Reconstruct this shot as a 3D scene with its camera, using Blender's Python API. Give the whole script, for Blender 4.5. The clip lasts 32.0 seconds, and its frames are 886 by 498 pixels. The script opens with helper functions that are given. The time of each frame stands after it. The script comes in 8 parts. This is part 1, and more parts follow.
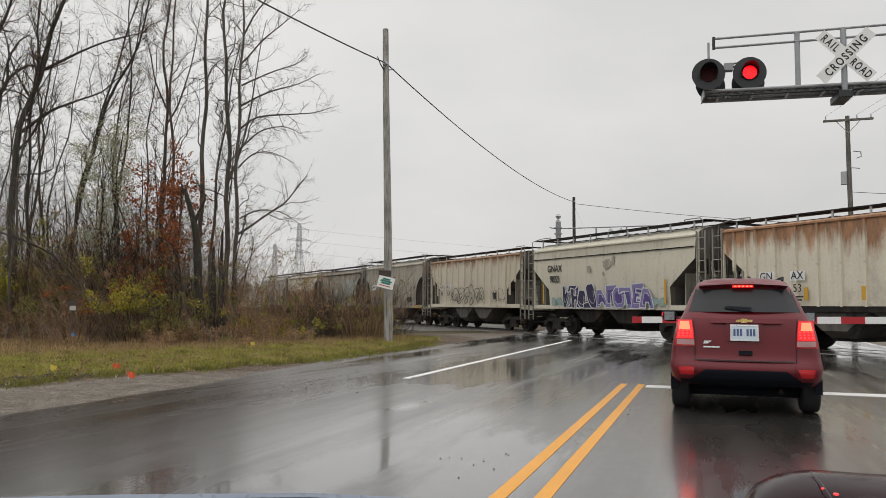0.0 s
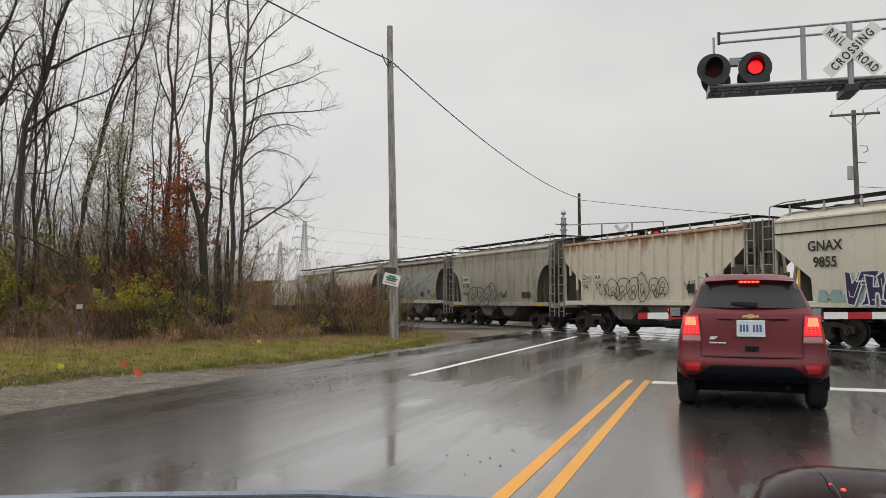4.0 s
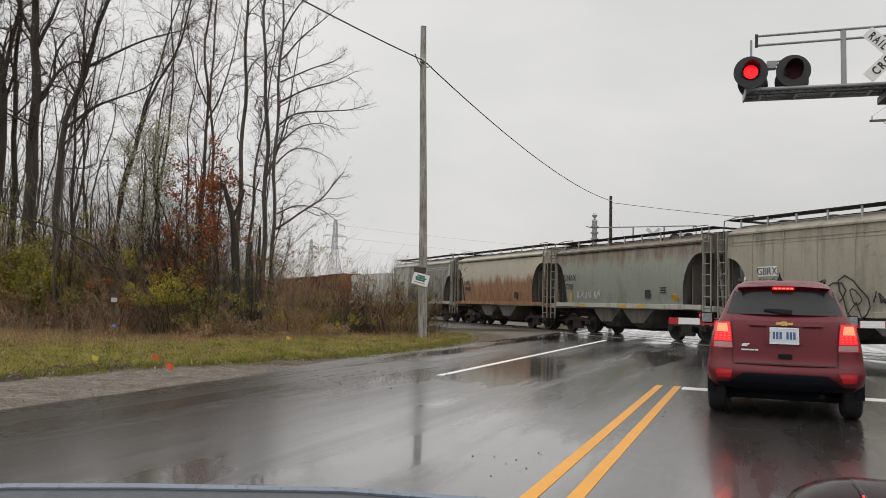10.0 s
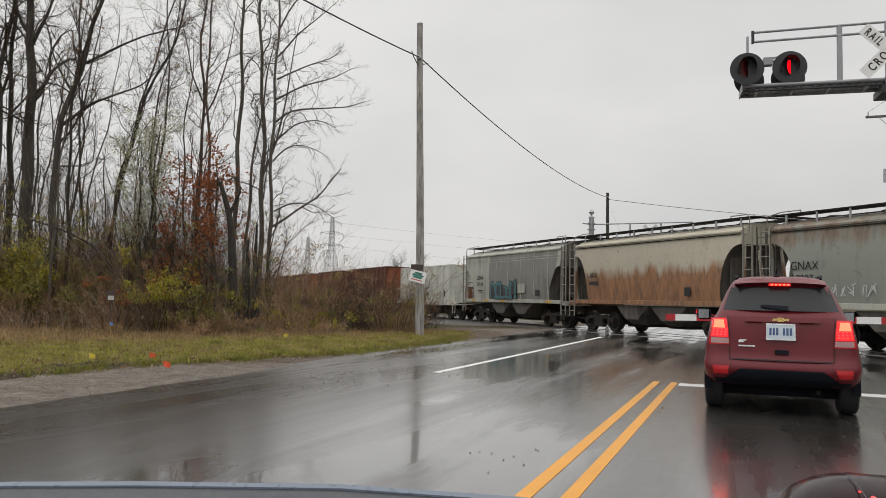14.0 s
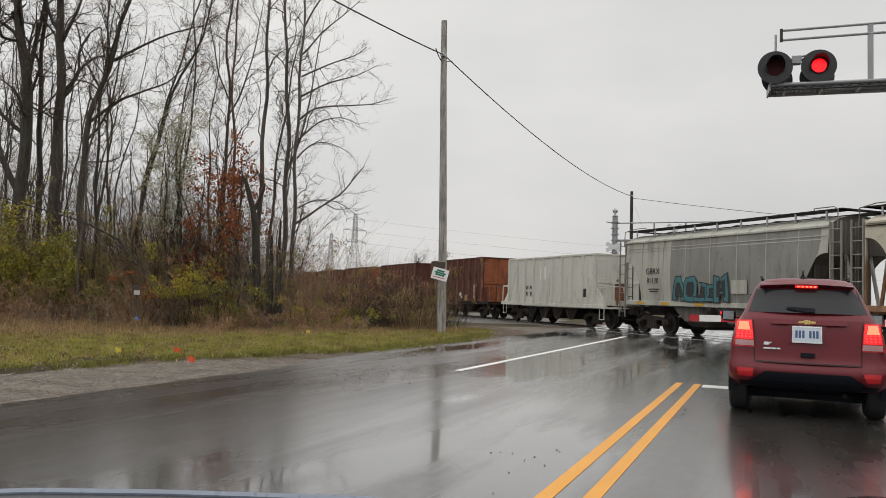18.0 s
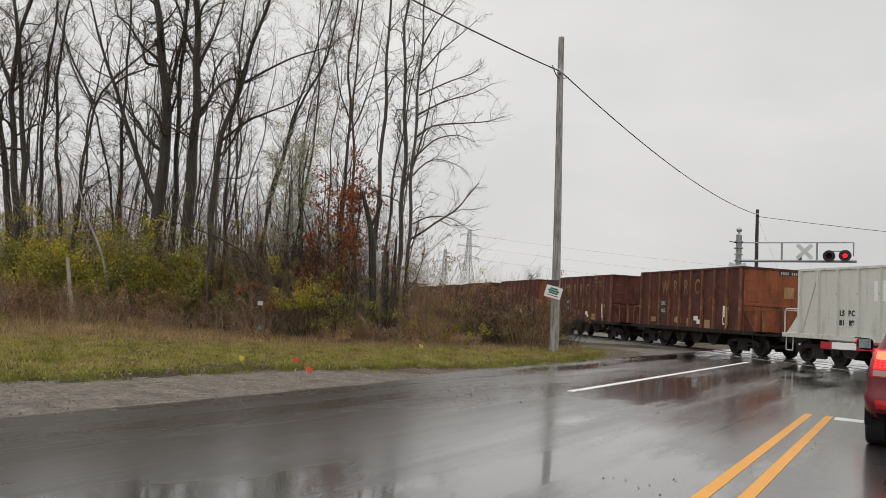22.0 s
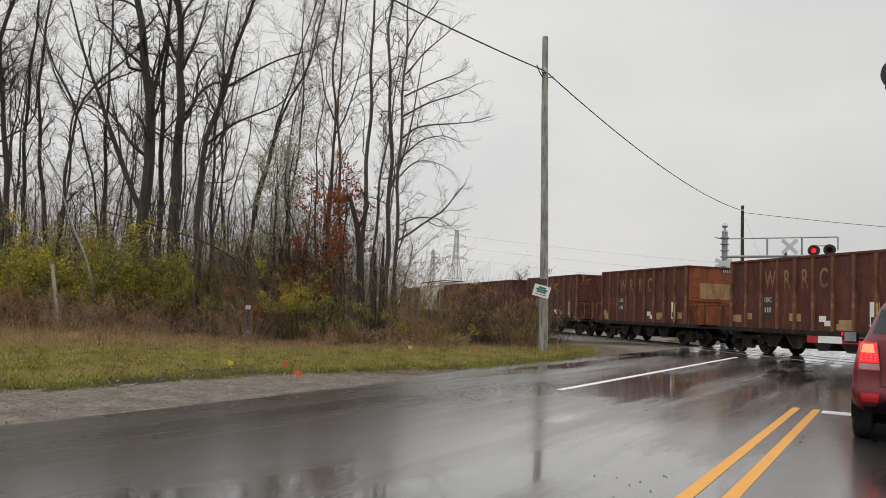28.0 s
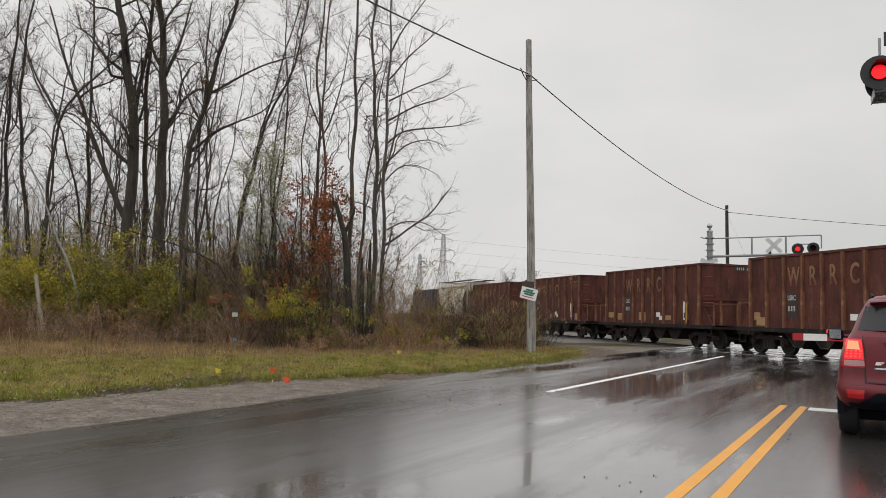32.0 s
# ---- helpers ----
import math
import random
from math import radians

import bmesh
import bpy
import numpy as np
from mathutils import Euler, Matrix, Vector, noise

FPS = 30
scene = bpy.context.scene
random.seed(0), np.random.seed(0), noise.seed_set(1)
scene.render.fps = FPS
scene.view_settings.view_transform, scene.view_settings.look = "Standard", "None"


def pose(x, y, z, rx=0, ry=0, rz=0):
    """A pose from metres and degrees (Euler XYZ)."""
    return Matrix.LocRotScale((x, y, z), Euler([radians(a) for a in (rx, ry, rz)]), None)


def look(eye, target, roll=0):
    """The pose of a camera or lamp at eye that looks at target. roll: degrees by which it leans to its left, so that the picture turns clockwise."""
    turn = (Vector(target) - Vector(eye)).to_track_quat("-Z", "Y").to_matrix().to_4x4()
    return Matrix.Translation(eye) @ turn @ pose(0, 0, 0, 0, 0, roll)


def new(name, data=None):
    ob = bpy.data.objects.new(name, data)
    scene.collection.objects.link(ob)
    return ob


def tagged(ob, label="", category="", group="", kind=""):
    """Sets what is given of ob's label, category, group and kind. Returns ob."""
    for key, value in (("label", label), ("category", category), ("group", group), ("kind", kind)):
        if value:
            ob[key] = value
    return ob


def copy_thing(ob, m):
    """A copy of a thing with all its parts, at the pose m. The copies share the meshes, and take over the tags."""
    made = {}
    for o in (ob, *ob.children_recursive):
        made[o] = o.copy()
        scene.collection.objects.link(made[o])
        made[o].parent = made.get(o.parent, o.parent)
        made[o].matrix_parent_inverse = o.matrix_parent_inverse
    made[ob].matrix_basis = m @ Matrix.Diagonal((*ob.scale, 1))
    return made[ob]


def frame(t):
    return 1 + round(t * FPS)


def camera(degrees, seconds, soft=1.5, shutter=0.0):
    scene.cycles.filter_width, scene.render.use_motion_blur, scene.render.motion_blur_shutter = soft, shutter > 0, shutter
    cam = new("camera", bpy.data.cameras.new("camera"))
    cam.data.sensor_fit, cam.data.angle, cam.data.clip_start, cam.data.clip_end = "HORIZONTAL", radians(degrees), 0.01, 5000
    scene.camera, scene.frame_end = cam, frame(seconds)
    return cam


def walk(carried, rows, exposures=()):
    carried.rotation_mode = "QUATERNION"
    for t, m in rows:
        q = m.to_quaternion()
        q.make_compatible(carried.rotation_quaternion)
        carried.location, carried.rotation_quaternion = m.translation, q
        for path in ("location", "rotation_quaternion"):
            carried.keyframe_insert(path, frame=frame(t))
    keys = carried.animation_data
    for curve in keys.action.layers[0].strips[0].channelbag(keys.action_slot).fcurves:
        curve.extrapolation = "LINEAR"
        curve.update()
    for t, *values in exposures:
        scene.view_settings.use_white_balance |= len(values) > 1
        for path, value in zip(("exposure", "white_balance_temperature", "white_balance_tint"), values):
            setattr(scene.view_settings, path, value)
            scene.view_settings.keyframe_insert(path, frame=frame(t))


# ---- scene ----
# The clip: a freight train rolls over a skew level crossing on a wet, overcast day, seen from a waiting car.
# x: right of the lane, y: along the road, z: up. The eye sits in the waiting car at the origin.
cam = camera(59.55, 32.0, soft=0.5)
EYE_Z = 1.3
TURNS = [
    (0, 18.88, 4.20, -0.48), (0.5, 18.87, 4.21, -0.42), (1, 18.84, 4.20, -0.47), (1.5, 18.84, 4.15, -0.42), (2, 18.82, 4.10, -0.35), (2.5, 18.84, 4.06, -0.24),
    (3, 18.90, 4.03, -0.15), (3.5, 19.01, 3.98, -0.13), (5.5, 20.60, 4.09, -0.88), (6, 20.93, 4.17, -1.07), (6.5, 21.15, 4.20, -1.17), (7, 21.30, 4.15, -1.23),
    (7.5, 21.38, 4.09, -1.24), (8, 21.42, 4.03, -1.26), (8.5, 21.43, 3.98, -1.32), (9, 21.43, 3.94, -1.32), (9.5, 21.43, 3.94, -1.32), (10, 21.41, 3.97, -1.40),
    (10.5, 21.37, 4.03, -1.38), (11, 21.29, 4.09, -1.41), (11.5, 21.19, 4.17, -1.31), (12, 21.10, 4.21, -1.31), (12.5, 21.05, 4.14, -1.28), (13, 21.06, 4.00, -1.25),
    (13.5, 21.12, 3.86, -1.23), (14, 21.20, 3.76, -1.24), (14.5, 21.28, 3.71, -1.22), (16.5, 21.42, 3.67, -1.20), (17, 21.61, 3.68, -1.25), (17.5, 21.98, 3.62, -1.45),
    (18, 22.83, 3.52, -1.83), (18.5, 24.31, 3.62, -2.37), (19, 26.18, 3.74, -3.07), (19.5, 29.25, 4.57, -3.90), (20, 30.17, 5.93, -4.34), (20.5, 31.65, 5.23, -4.10),
    (21, 32.05, 4.42, -3.65), (21.5, 31.44, 4.39, -3.31), (22, 31.13, 4.35, -3.30), (22.5, 31.00, 4.35, -3.31), (23, 31.07, 4.29, -3.29), (23.5, 31.25, 4.28, -3.27),
    (24, 31.36, 4.32, -3.18), (24.5, 31.23, 4.42, -2.99), (25, 31.03, 4.51, -2.85), (25.5, 30.80, 4.55, -2.68), (27.5, 30.44, 4.47, -2.45), (28, 30.29, 4.45, -2.30),
    (28.5, 30.10, 4.47, -2.17), (29, 29.92, 4.54, -2.09), (29.5, 29.81, 4.57, -1.96), (30, 29.78, 4.57, -1.84), (30.5, 29.76, 4.54, -1.75), (31, 29.78, 4.52, -1.68),
    (31.5, 29.70, 4.56, -1.56), (32, 29.39, 4.77, -1.35),
]


def eye_height(t):
    """The phone is lifted a little as it swings to the left."""
    k = min(1.0, max(0.0, (t - 17.1) / 1.9))
    return EYE_Z + 0.034 * k * k * (3 - 2 * k)


walk(cam, [(t, pose(0, 0, eye_height(t), 90 + p, r, y)) for t, y, p, r in TURNS])

# ---- light: an even overcast sky and a weak, wide sun ----
world = bpy.data.worlds.new("overcast_sky")
scene.world = world
world.use_nodes = True


def overcast():
    nt = world.node_tree
    nt.nodes.clear()
    out = nt.nodes.new("ShaderNodeOutputWorld")
    bg = nt.nodes.new("ShaderNodeBackground")
    sky = nt.nodes.new("ShaderNodeTexSky")
    sky.sky_type = 'NISHITA'
    sky.sun_disc = False
    sky.sun_elevation = radians(32)
    sky.sun_rotation = radians(20)
    gain = nt.nodes.new("ShaderNodeMix")
    gain.data_type = 'RGBA'
    gain.blend_type = 'MULTIPLY'
    gain.inputs[0].default_value = 1.0
    gain.inputs[7].default_value = (0.09, 0.09, 0.09, 1)
    grey = nt.nodes.new("ShaderNodeHueSaturation")
    grey.inputs["Saturation"].default_value = 0.1
    tc = nt.nodes.new("ShaderNodeTexCoord")
    mp = nt.nodes.new("ShaderNodeMapping")
    mp.inputs["Scale"].default_value = (1.6, 1.6, 4.0)
    no = nt.nodes.new("ShaderNodeTexNoise")
    no.inputs["Scale"].default_value = 1.7
    no.inputs["Detail"].default_value = 5
    ra = nt.nodes.new("ShaderNodeValToRGB")
    ra.color_ramp.elements[0].position, ra.color_ramp.elements[0].color = 0.25, (0.606, 0.606, 0.606, 1)
    ra.color_ramp.elements[1].position, ra.color_ramp.elements[1].color = 0.75, (0.735, 0.725, 0.708, 1)
    mix = nt.nodes.new("ShaderNodeMix")
    mix.data_type = 'RGBA'
    mix.inputs[0].default_value = 0.93
    nt.links.new(sky.outputs[0], grey.inputs["Color"])
    nt.links.new(grey.outputs[0], gain.inputs[6])
    nt.links.new(tc.outputs["Generated"], mp.inputs["Vector"])
    nt.links.new(mp.outputs[0], no.inputs["Vector"])
    nt.links.new(no.outputs["Fac"], ra.inputs["Fac"])
    nt.links.new(gain.outputs[2], mix.inputs[6])
    nt.links.new(ra.outputs["Color"], mix.inputs[7])
    # an overcast sky is brightest overhead
    sep = nt.nodes.new("ShaderNodeSeparateXYZ")
    nt.links.new(tc.outputs["Generated"], sep.inputs[0])
    up = nt.nodes.new("ShaderNodeMapRange")
    up.inputs[1].default_value, up.inputs[2].default_value = 0.38, 0.95
    up.inputs[3].default_value, up.inputs[4].default_value = 1.0, 2.3
    nt.links.new(sep.outputs[2], up.inputs[0])
    low = nt.nodes.new("ShaderNodeMapRange")
    low.inputs[1].default_value, low.inputs[2].default_value = 0.0, 0.24
    low.inputs[3].default_value, low.inputs[4].default_value = 0.84, 1.0
    nt.links.new(sep.outputs[2], low.inputs[0])
    dim = nt.nodes.new("ShaderNodeMath")
    dim.operation = 'MULTIPLY'
    nt.links.new(up.outputs[0], dim.inputs[0])
    nt.links.new(low.outputs[0], dim.inputs[1])
    west = nt.nodes.new("ShaderNodeMapRange")
    west.inputs[1].default_value, west.inputs[2].default_value = -0.9, 0.1
    west.inputs[3].default_value, west.inputs[4].default_value = 1.22, 1.0
    nt.links.new(sep.outputs[0], west.inputs[0])
    both = nt.nodes.new("ShaderNodeMath")
    both.operation = 'MULTIPLY'
    back = nt.nodes.new("ShaderNodeMapRange")
    back.inputs[1].default_value, back.inputs[2].default_value = -0.7, 0.15
    back.inputs[3].default_value, back.inputs[4].default_value = 1.38, 1.0
    nt.links.new(sep.outputs[1], back.inputs[0])
    rear = nt.nodes.new("ShaderNodeMath")
    rear.operation = 'MULTIPLY'
    nt.links.new(dim.outputs[0], rear.inputs[0])
    nt.links.new(back.outputs[0], rear.inputs[1])
    nt.links.new(rear.outputs[0], both.inputs[0])
    nt.links.new(west.outputs[0], both.inputs[1])
    nt.links.new(both.outputs[0], bg.inputs["Strength"])
    nt.links.new(mix.outputs[2], bg.inputs["Color"])
    nt.links.new(bg.outputs[0], out.inputs[0])


overcast()
sun = new("sun", bpy.data.lights.new("sun", 'SUN'))
sun.data.energy, sun.data.angle, sun.data.color = 0.5, radians(25), (1.0, 0.95, 0.88)
sun.matrix_world = look((25, 30, 60), (0, 0, 0))
scene.view_settings.exposure = 0.0


# ---- materials ----
def nodes(name):
    m = bpy.data.materials.new(name)
    m.use_nodes = True
    nt = m.node_tree
    return m, nt, nt.nodes["Principled BSDF"], nt.nodes["Material Output"]


def coords(nt, scale=(1, 1, 1), kind="Object"):
    tc = nt.nodes.new("ShaderNodeTexCoord")
    mp = nt.nodes.new("ShaderNodeMapping")
    mp.inputs["Scale"].default_value = scale
    nt.links.new(tc.outputs[kind], mp.inputs["Vector"])
    return mp.outputs[0]


def noise_tex(nt, vec, scale, detail=4, rough=0.6):
    n = nt.nodes.new("ShaderNodeTexNoise")
    n.inputs["Scale"].default_value = scale
    n.inputs["Detail"].default_value = detail
    n.inputs["Roughness"].default_value = rough
    nt.links.new(vec, n.inputs["Vector"])
    return n.outputs["Fac"]


def ramp(nt, fac, stops):
    r = nt.nodes.new("ShaderNodeValToRGB")
    e = r.color_ramp.elements
    while len(e) < len(stops):
        e.new(0.5)
    for el, (p, c) in zip(e, stops):
        el.position = p
        el.color = (*c, 1) if len(c) == 3 else c
    nt.links.new(fac, r.inputs["Fac"])
    return r.outputs["Color"]


def blend(nt, fac, a, b, mode='MIX'):
    m = nt.nodes.new("ShaderNodeMix")
    m.data_type, m.blend_type = 'RGBA', mode
    for sock, v in ((m.inputs[0], fac), (m.inputs[6], a), (m.inputs[7], b)):
        if isinstance(v, (int, float)):
            sock.default_value = v
        elif isinstance(v, tuple):
            sock.default_value = (*v, 1)
        else:
            nt.links.new(v, sock)
    return m.outputs[2]


def grey(v):
    return (v, v, v)


def bump(nt, bsdf, fac, strength, dist=0.01):
    b = nt.nodes.new("ShaderNodeBump")
    b.inputs["Strength"].default_value = strength
    b.inputs["Distance"].default_value = dist
    nt.links.new(fac, b.inputs["Height"])
    nt.links.new(b.outputs[0], bsdf.inputs["Normal"])


def paint(name, base, dark=0.7, rough=0.5, metal=0.0, scale=3.0, streak=None, streak_amt=0.5, bump_s=0.15, spec=0.5, band=None):
    """A weathered surface: patches at two scales, and run-down streaks of another colour."""
    m, nt, b, _ = nodes(name)
    v = coords(nt)
    big = noise_tex(nt, v, scale * 0.35, 5)
    fine = noise_tex(nt, v, scale * 9, 3)
    col = blend(nt, ramp(nt, big, [(0.3, grey(0)), (0.7, grey(1))]), tuple(c * dark for c in base), base)
    col = blend(nt, 0.35, col, ramp(nt, fine, [(0.25, tuple(c * 0.75 for c in base)), (0.75, tuple(min(1, c * 1.12) for c in base))]))
    if streak:
        sv = coords(nt, (1.0, 1.0, 0.12))
        st = noise_tex(nt, sv, 2.6, 6, 0.65)
        patch = noise_tex(nt, v, 0.55, 3)
        thin = noise_tex(nt, coords(nt, (1.0, 1.0, 0.06)), 7.5, 4, 0.6)
        spot = noise_tex(nt, v, 3.2, 8, 0.75)
        col = blend(nt, ramp(nt, thin, [(0.54, grey(0)), (0.74, grey(0.32))]), col, tuple(0.55 * c for c in base))
        blot = noise_tex(nt, coords(nt, (1.0, 1.0, 0.55)), 1.1, 7, 0.7)
        col = blend(nt, ramp(nt, blot, [(0.55, grey(0)), (0.70, grey(0.6))]), col, tuple(0.45 * c for c in base))
        tone = noise_tex(nt, coords(nt, (1.0, 1.0, 0.3)), 4.0, 6, 0.7)
        streak = ramp(nt, tone, [(0.35, tuple(0.5 * c for c in streak)), (0.52, streak), (0.68, tuple(min(1, 1.45 * c) for c in streak))])
        col = blend(nt, ramp(nt, spot, [(0.60, grey(0)), (0.68, grey(0.75))]), col, tuple(0.4 * c for c in base))
        f1 = ramp(nt, st, [(0.60 - 0.26 * streak_amt, grey(0)), (0.74 - 0.22 * streak_amt, grey(1))])
        f2 = ramp(nt, patch, [(0.35, grey(0.15)), (0.65, grey(1))])
        fac = blend(nt, 1.0, f1, f2, 'MULTIPLY')
        if band:
            sp = nt.nodes.new("ShaderNodeSeparateXYZ")
            nt.links.new(v, sp.inputs[0])
            mr = nt.nodes.new("ShaderNodeMapRange")
            for i, q in enumerate(band):
                mr.inputs[1 + i].default_value = q
            nt.links.new(sp.outputs[2], mr.inputs[0])
            edge = nt.nodes.new("ShaderNodeMath")
            edge.operation = 'MULTIPLY_ADD'
            edge.inputs[1].default_value = 1.25
            nt.links.new(blend(nt, 0.5, st, noise_tex(nt, coords(nt, (1.0, 1.0, 0.35)), 1.15, 5, 0.65)), edge.inputs[0])
            nt.links.new(mr.outputs[0], edge.inputs[2])
            fac = ramp(nt, edge.outputs[0], [(0.80, grey(0)), (0.92, grey(0.5)), (1.0, grey(0.9))])
        col = blend(nt, fac, col, streak)
    nt.links.new(col, b.inputs["Base Color"])
    b.inputs["Metallic"].default_value = metal
    b.inputs["Specular IOR Level"].default_value = spec
    r = ramp(nt, fine, [(0.2, grey(max(0.05, rough - 0.12))), (0.8, grey(min(1, rough + 0.15)))])
    nt.links.new(r, b.inputs["Roughness"])
    if bump_s:
        bump(nt, b, fine, bump_s, 0.006)
    return m


def glow(name, color, strength):
    m, nt, b, _ = nodes(name)
    b.inputs["Base Color"].default_value = (*[c * 0.5 for c in color], 1)
    b.inputs["Emission Color"].default_value = (*color, 1)
    b.inputs["Emission Strength"].default_value = strength
    b.inputs["Roughness"].default_value = 0.25
    return m


def wet_asphalt():
    """Asphalt under a thin film of rain: coarse wet grain, worn wheel tracks along the road, and shallow puddles that mirror."""
    m, nt, b, _ = nodes("wet_asphalt")
    v = coords(nt)
    grain = noise_tex(nt, v, 95.0, 2, 0.7)
    mid = noise_tex(nt, v, 6.0, 4)
    big = noise_tex(nt, v, 0.33, 4)
    track = noise_tex(nt, coords(nt, (0.8, 0.055, 1.0)), 1.3, 5, 0.6)
    pool = noise_tex(nt, coords(nt, (0.62, 0.13, 1.0)), 0.9, 5, 0.55)
    sp = nt.nodes.new("ShaderNodeSeparateXYZ")
    nt.links.new(v, sp.inputs[0])
    side = nt.nodes.new("ShaderNodeMapRange")  # the left side grows duller and darker in colour
    for i, q in enumerate((-4.0, -6.0, 0.0, 1.0)):
        side.inputs[1 + i].default_value = q
    nt.links.new(sp.outputs[0], side.inputs[0])
    along = nt.nodes.new("ShaderNodeMapRange")  # and stays wet nearer the crossing
    for i, q in enumerate((10.0, 16.0, 1.0, 0.0)):
        along.inputs[1 + i].default_value = q
    nt.links.new(sp.outputs[1], along.inputs[0])
    dull = blend(nt, 1.0, side.outputs[0], along.outputs[0], 'MULTIPLY')
    col = ramp(nt, mid, [(0.3, (0.029, 0.028, 0.027)), (0.7, (0.058, 0.055, 0.052))])
    col = blend(nt, ramp(nt, big, [(0.35, grey(0)), (0.65, grey(0.6))]), col, (0.052, 0.044, 0.036))
    col = blend(nt, blend(nt, 1.0, dull, grey(0.75), 'MULTIPLY'), col, (0.034, 0.027, 0.021))
    nt.links.new(col, b.inputs["Base Color"])
    puddle = blend(nt, dull, ramp(nt, pool, [(0.52, grey(0)), (0.585, grey(0.95))]), ramp(nt, pool, [(0.50, grey(0)), (0.62, grey(0.5))]))
    film = ramp(nt, track, [(0.36, grey(0.08)), (0.48, grey(0.15)), (0.62, grey(0.25))])
    film = blend(nt, dull, film, ramp(nt, track, [(0.36, grey(0.16)), (0.62, grey(0.30))]))
    nt.links.new(blend(nt, puddle, film, grey(0.06)), b.inputs["Coat Roughness"])
    nt.links.new(blend(nt, puddle, ramp(nt, track, [(0.36, grey(0.22)), (0.62, grey(0.42))]), grey(0.12)), b.inputs["Roughness"])
    nt.links.new(blend(nt, dull, ramp(nt, track, [(0.38, grey(0.4)), (0.66, grey(0.25))]), grey(0.10)), b.inputs["Specular IOR Level"])
    nt.links.new(blend(nt, dull, grey(1.0), ramp(nt, track, [(0.38, grey(0.10)), (0.62, grey(0.30))])), b.inputs["Coat Weight"])
    b.inputs["Coat IOR"].default_value = 1.55
    bump(nt, b, blend(nt, 0.3, grain, mid), 0.16, 0.007)
    ripple = nt.nodes.new("ShaderNodeBump")
    ripple.inputs["Distance"].default_value = 0.006
    nt.links.new(blend(nt, puddle, blend(nt, dull, grey(0.05), grey(0.16)), grey(0.02)), ripple.inputs["Strength"])
    nt.links.new(noise_tex(nt, coords(nt, (1.0, 0.6, 1.0)), 17.0, 4, 0.65), ripple.inputs["Height"])
    nt.links.new(ripple.outputs[0], b.inputs["Coat Normal"])
    return m


def earth(name, stops, scale=1.2, rough=0.9, bump_s=0.6):
    m, nt, b, _ = nodes(name)
    v = coords(nt)
    a = noise_tex(nt, v, scale, 8, 0.7)
    g = noise_tex(nt, v, 38, 3, 0.7)
    col = ramp(nt, a, stops)
    col = blend(nt, 0.8, col, ramp(nt, g, [(0.3, grey(0.4)), (0.7, grey(1.25))]), 'MULTIPLY')
    nt.links.new(col, b.inputs["Base Color"])
    b.inputs["Roughness"].default_value = rough
    b.inputs["Specular IOR Level"].default_value = 0.15
    bump(nt, b, g, bump_s, 0.03)
    return m


def leafy(name, colors, rough=0.75, thin=0.35, patch=0.0, size=1.3, other=None):
    """Leaves, blades or twigs; every island takes its own shade, and whole patches drift in tone and hue."""
    m, nt, b, out = nodes(name)
    g = nt.nodes.new("ShaderNodeNewGeometry")
    n = len(colors)
    col = ramp(nt, g.outputs["Random Per Island"], [(i / max(1, n - 1), c) for i, c in enumerate(colors)])
    if patch:
        v = coords(nt)
        drift = noise_tex(nt, v, size, 5, 0.6)
        if other:
            col = blend(nt, ramp(nt, noise_tex(nt, v, size * 0.45, 4, 0.6), [(0.46, grey(0)), (0.63, grey(0.85))]), col, other)
        col = blend(nt, 1.0, col, ramp(nt, drift, [(0.33, grey(1.0 - patch)), (0.67, grey(1.0 + 0.45 * patch))]), 'MULTIPLY')
    nt.links.new(col, b.inputs["Base Color"])
    b.inputs["Roughness"].default_value = rough
    b.inputs["Specular IOR Level"].default_value = 0.1
    if thin and rough < 0.8:
        tr = nt.nodes.new("ShaderNodeBsdfTranslucent")
        nt.links.new(col, tr.inputs["Color"])
        mix = nt.nodes.new("ShaderNodeMixShader")
        mix.inputs[0].default_value = thin
        nt.links.new(b.outputs[0], mix.inputs[1])
        nt.links.new(tr.outputs[0], mix.inputs[2])
        nt.links.new(mix.outputs[0], out.inputs["Surface"])
    return m


def bark(name, base, moss=(0.055, 0.06, 0.042), cracks=False):
    m, nt, b, _ = nodes(name)
    v = coords(nt, (1, 1, 0.18))
    a = noise_tex(nt, v, 9, 6, 0.7)
    c = noise_tex(nt, coords(nt), 1.1, 3)
    col = ramp(nt, a, [(0.3, tuple(x * 0.45 for x in base)), (0.7, tuple(x * 1.35 for x in base))])
    col = blend(nt, ramp(nt, c, [(0.45, grey(0)), (0.75, grey(0.5))]), col, moss)
    if cracks:
        split = noise_tex(nt, coords(nt, (1, 1, 0.035)), 22, 4, 0.6)
        col = blend(nt, ramp(nt, split, [(0.36, grey(0.85)), (0.45, grey(0))]), col, tuple(0.25 * x for x in base))
    nt.links.new(col, b.inputs["Base Color"])
    b.inputs["Roughness"].default_value = 0.9
    bump(nt, b, a, 0.7, 0.03)
    return m


ASPHALT = wet_asphalt()
GRAVEL = earth("gravel_shoulder", [(0.3, (0.095, 0.083, 0.067)), (0.5, (0.165, 0.145, 0.12)), (0.72, (0.23, 0.205, 0.172))], 2.2, 0.75)
SOIL = earth("soil_and_turf", [(0.32, (0.032, 0.024, 0.016)), (0.47, (0.060, 0.047, 0.024)), (0.62, (0.055, 0.060, 0.020))], 0.9)


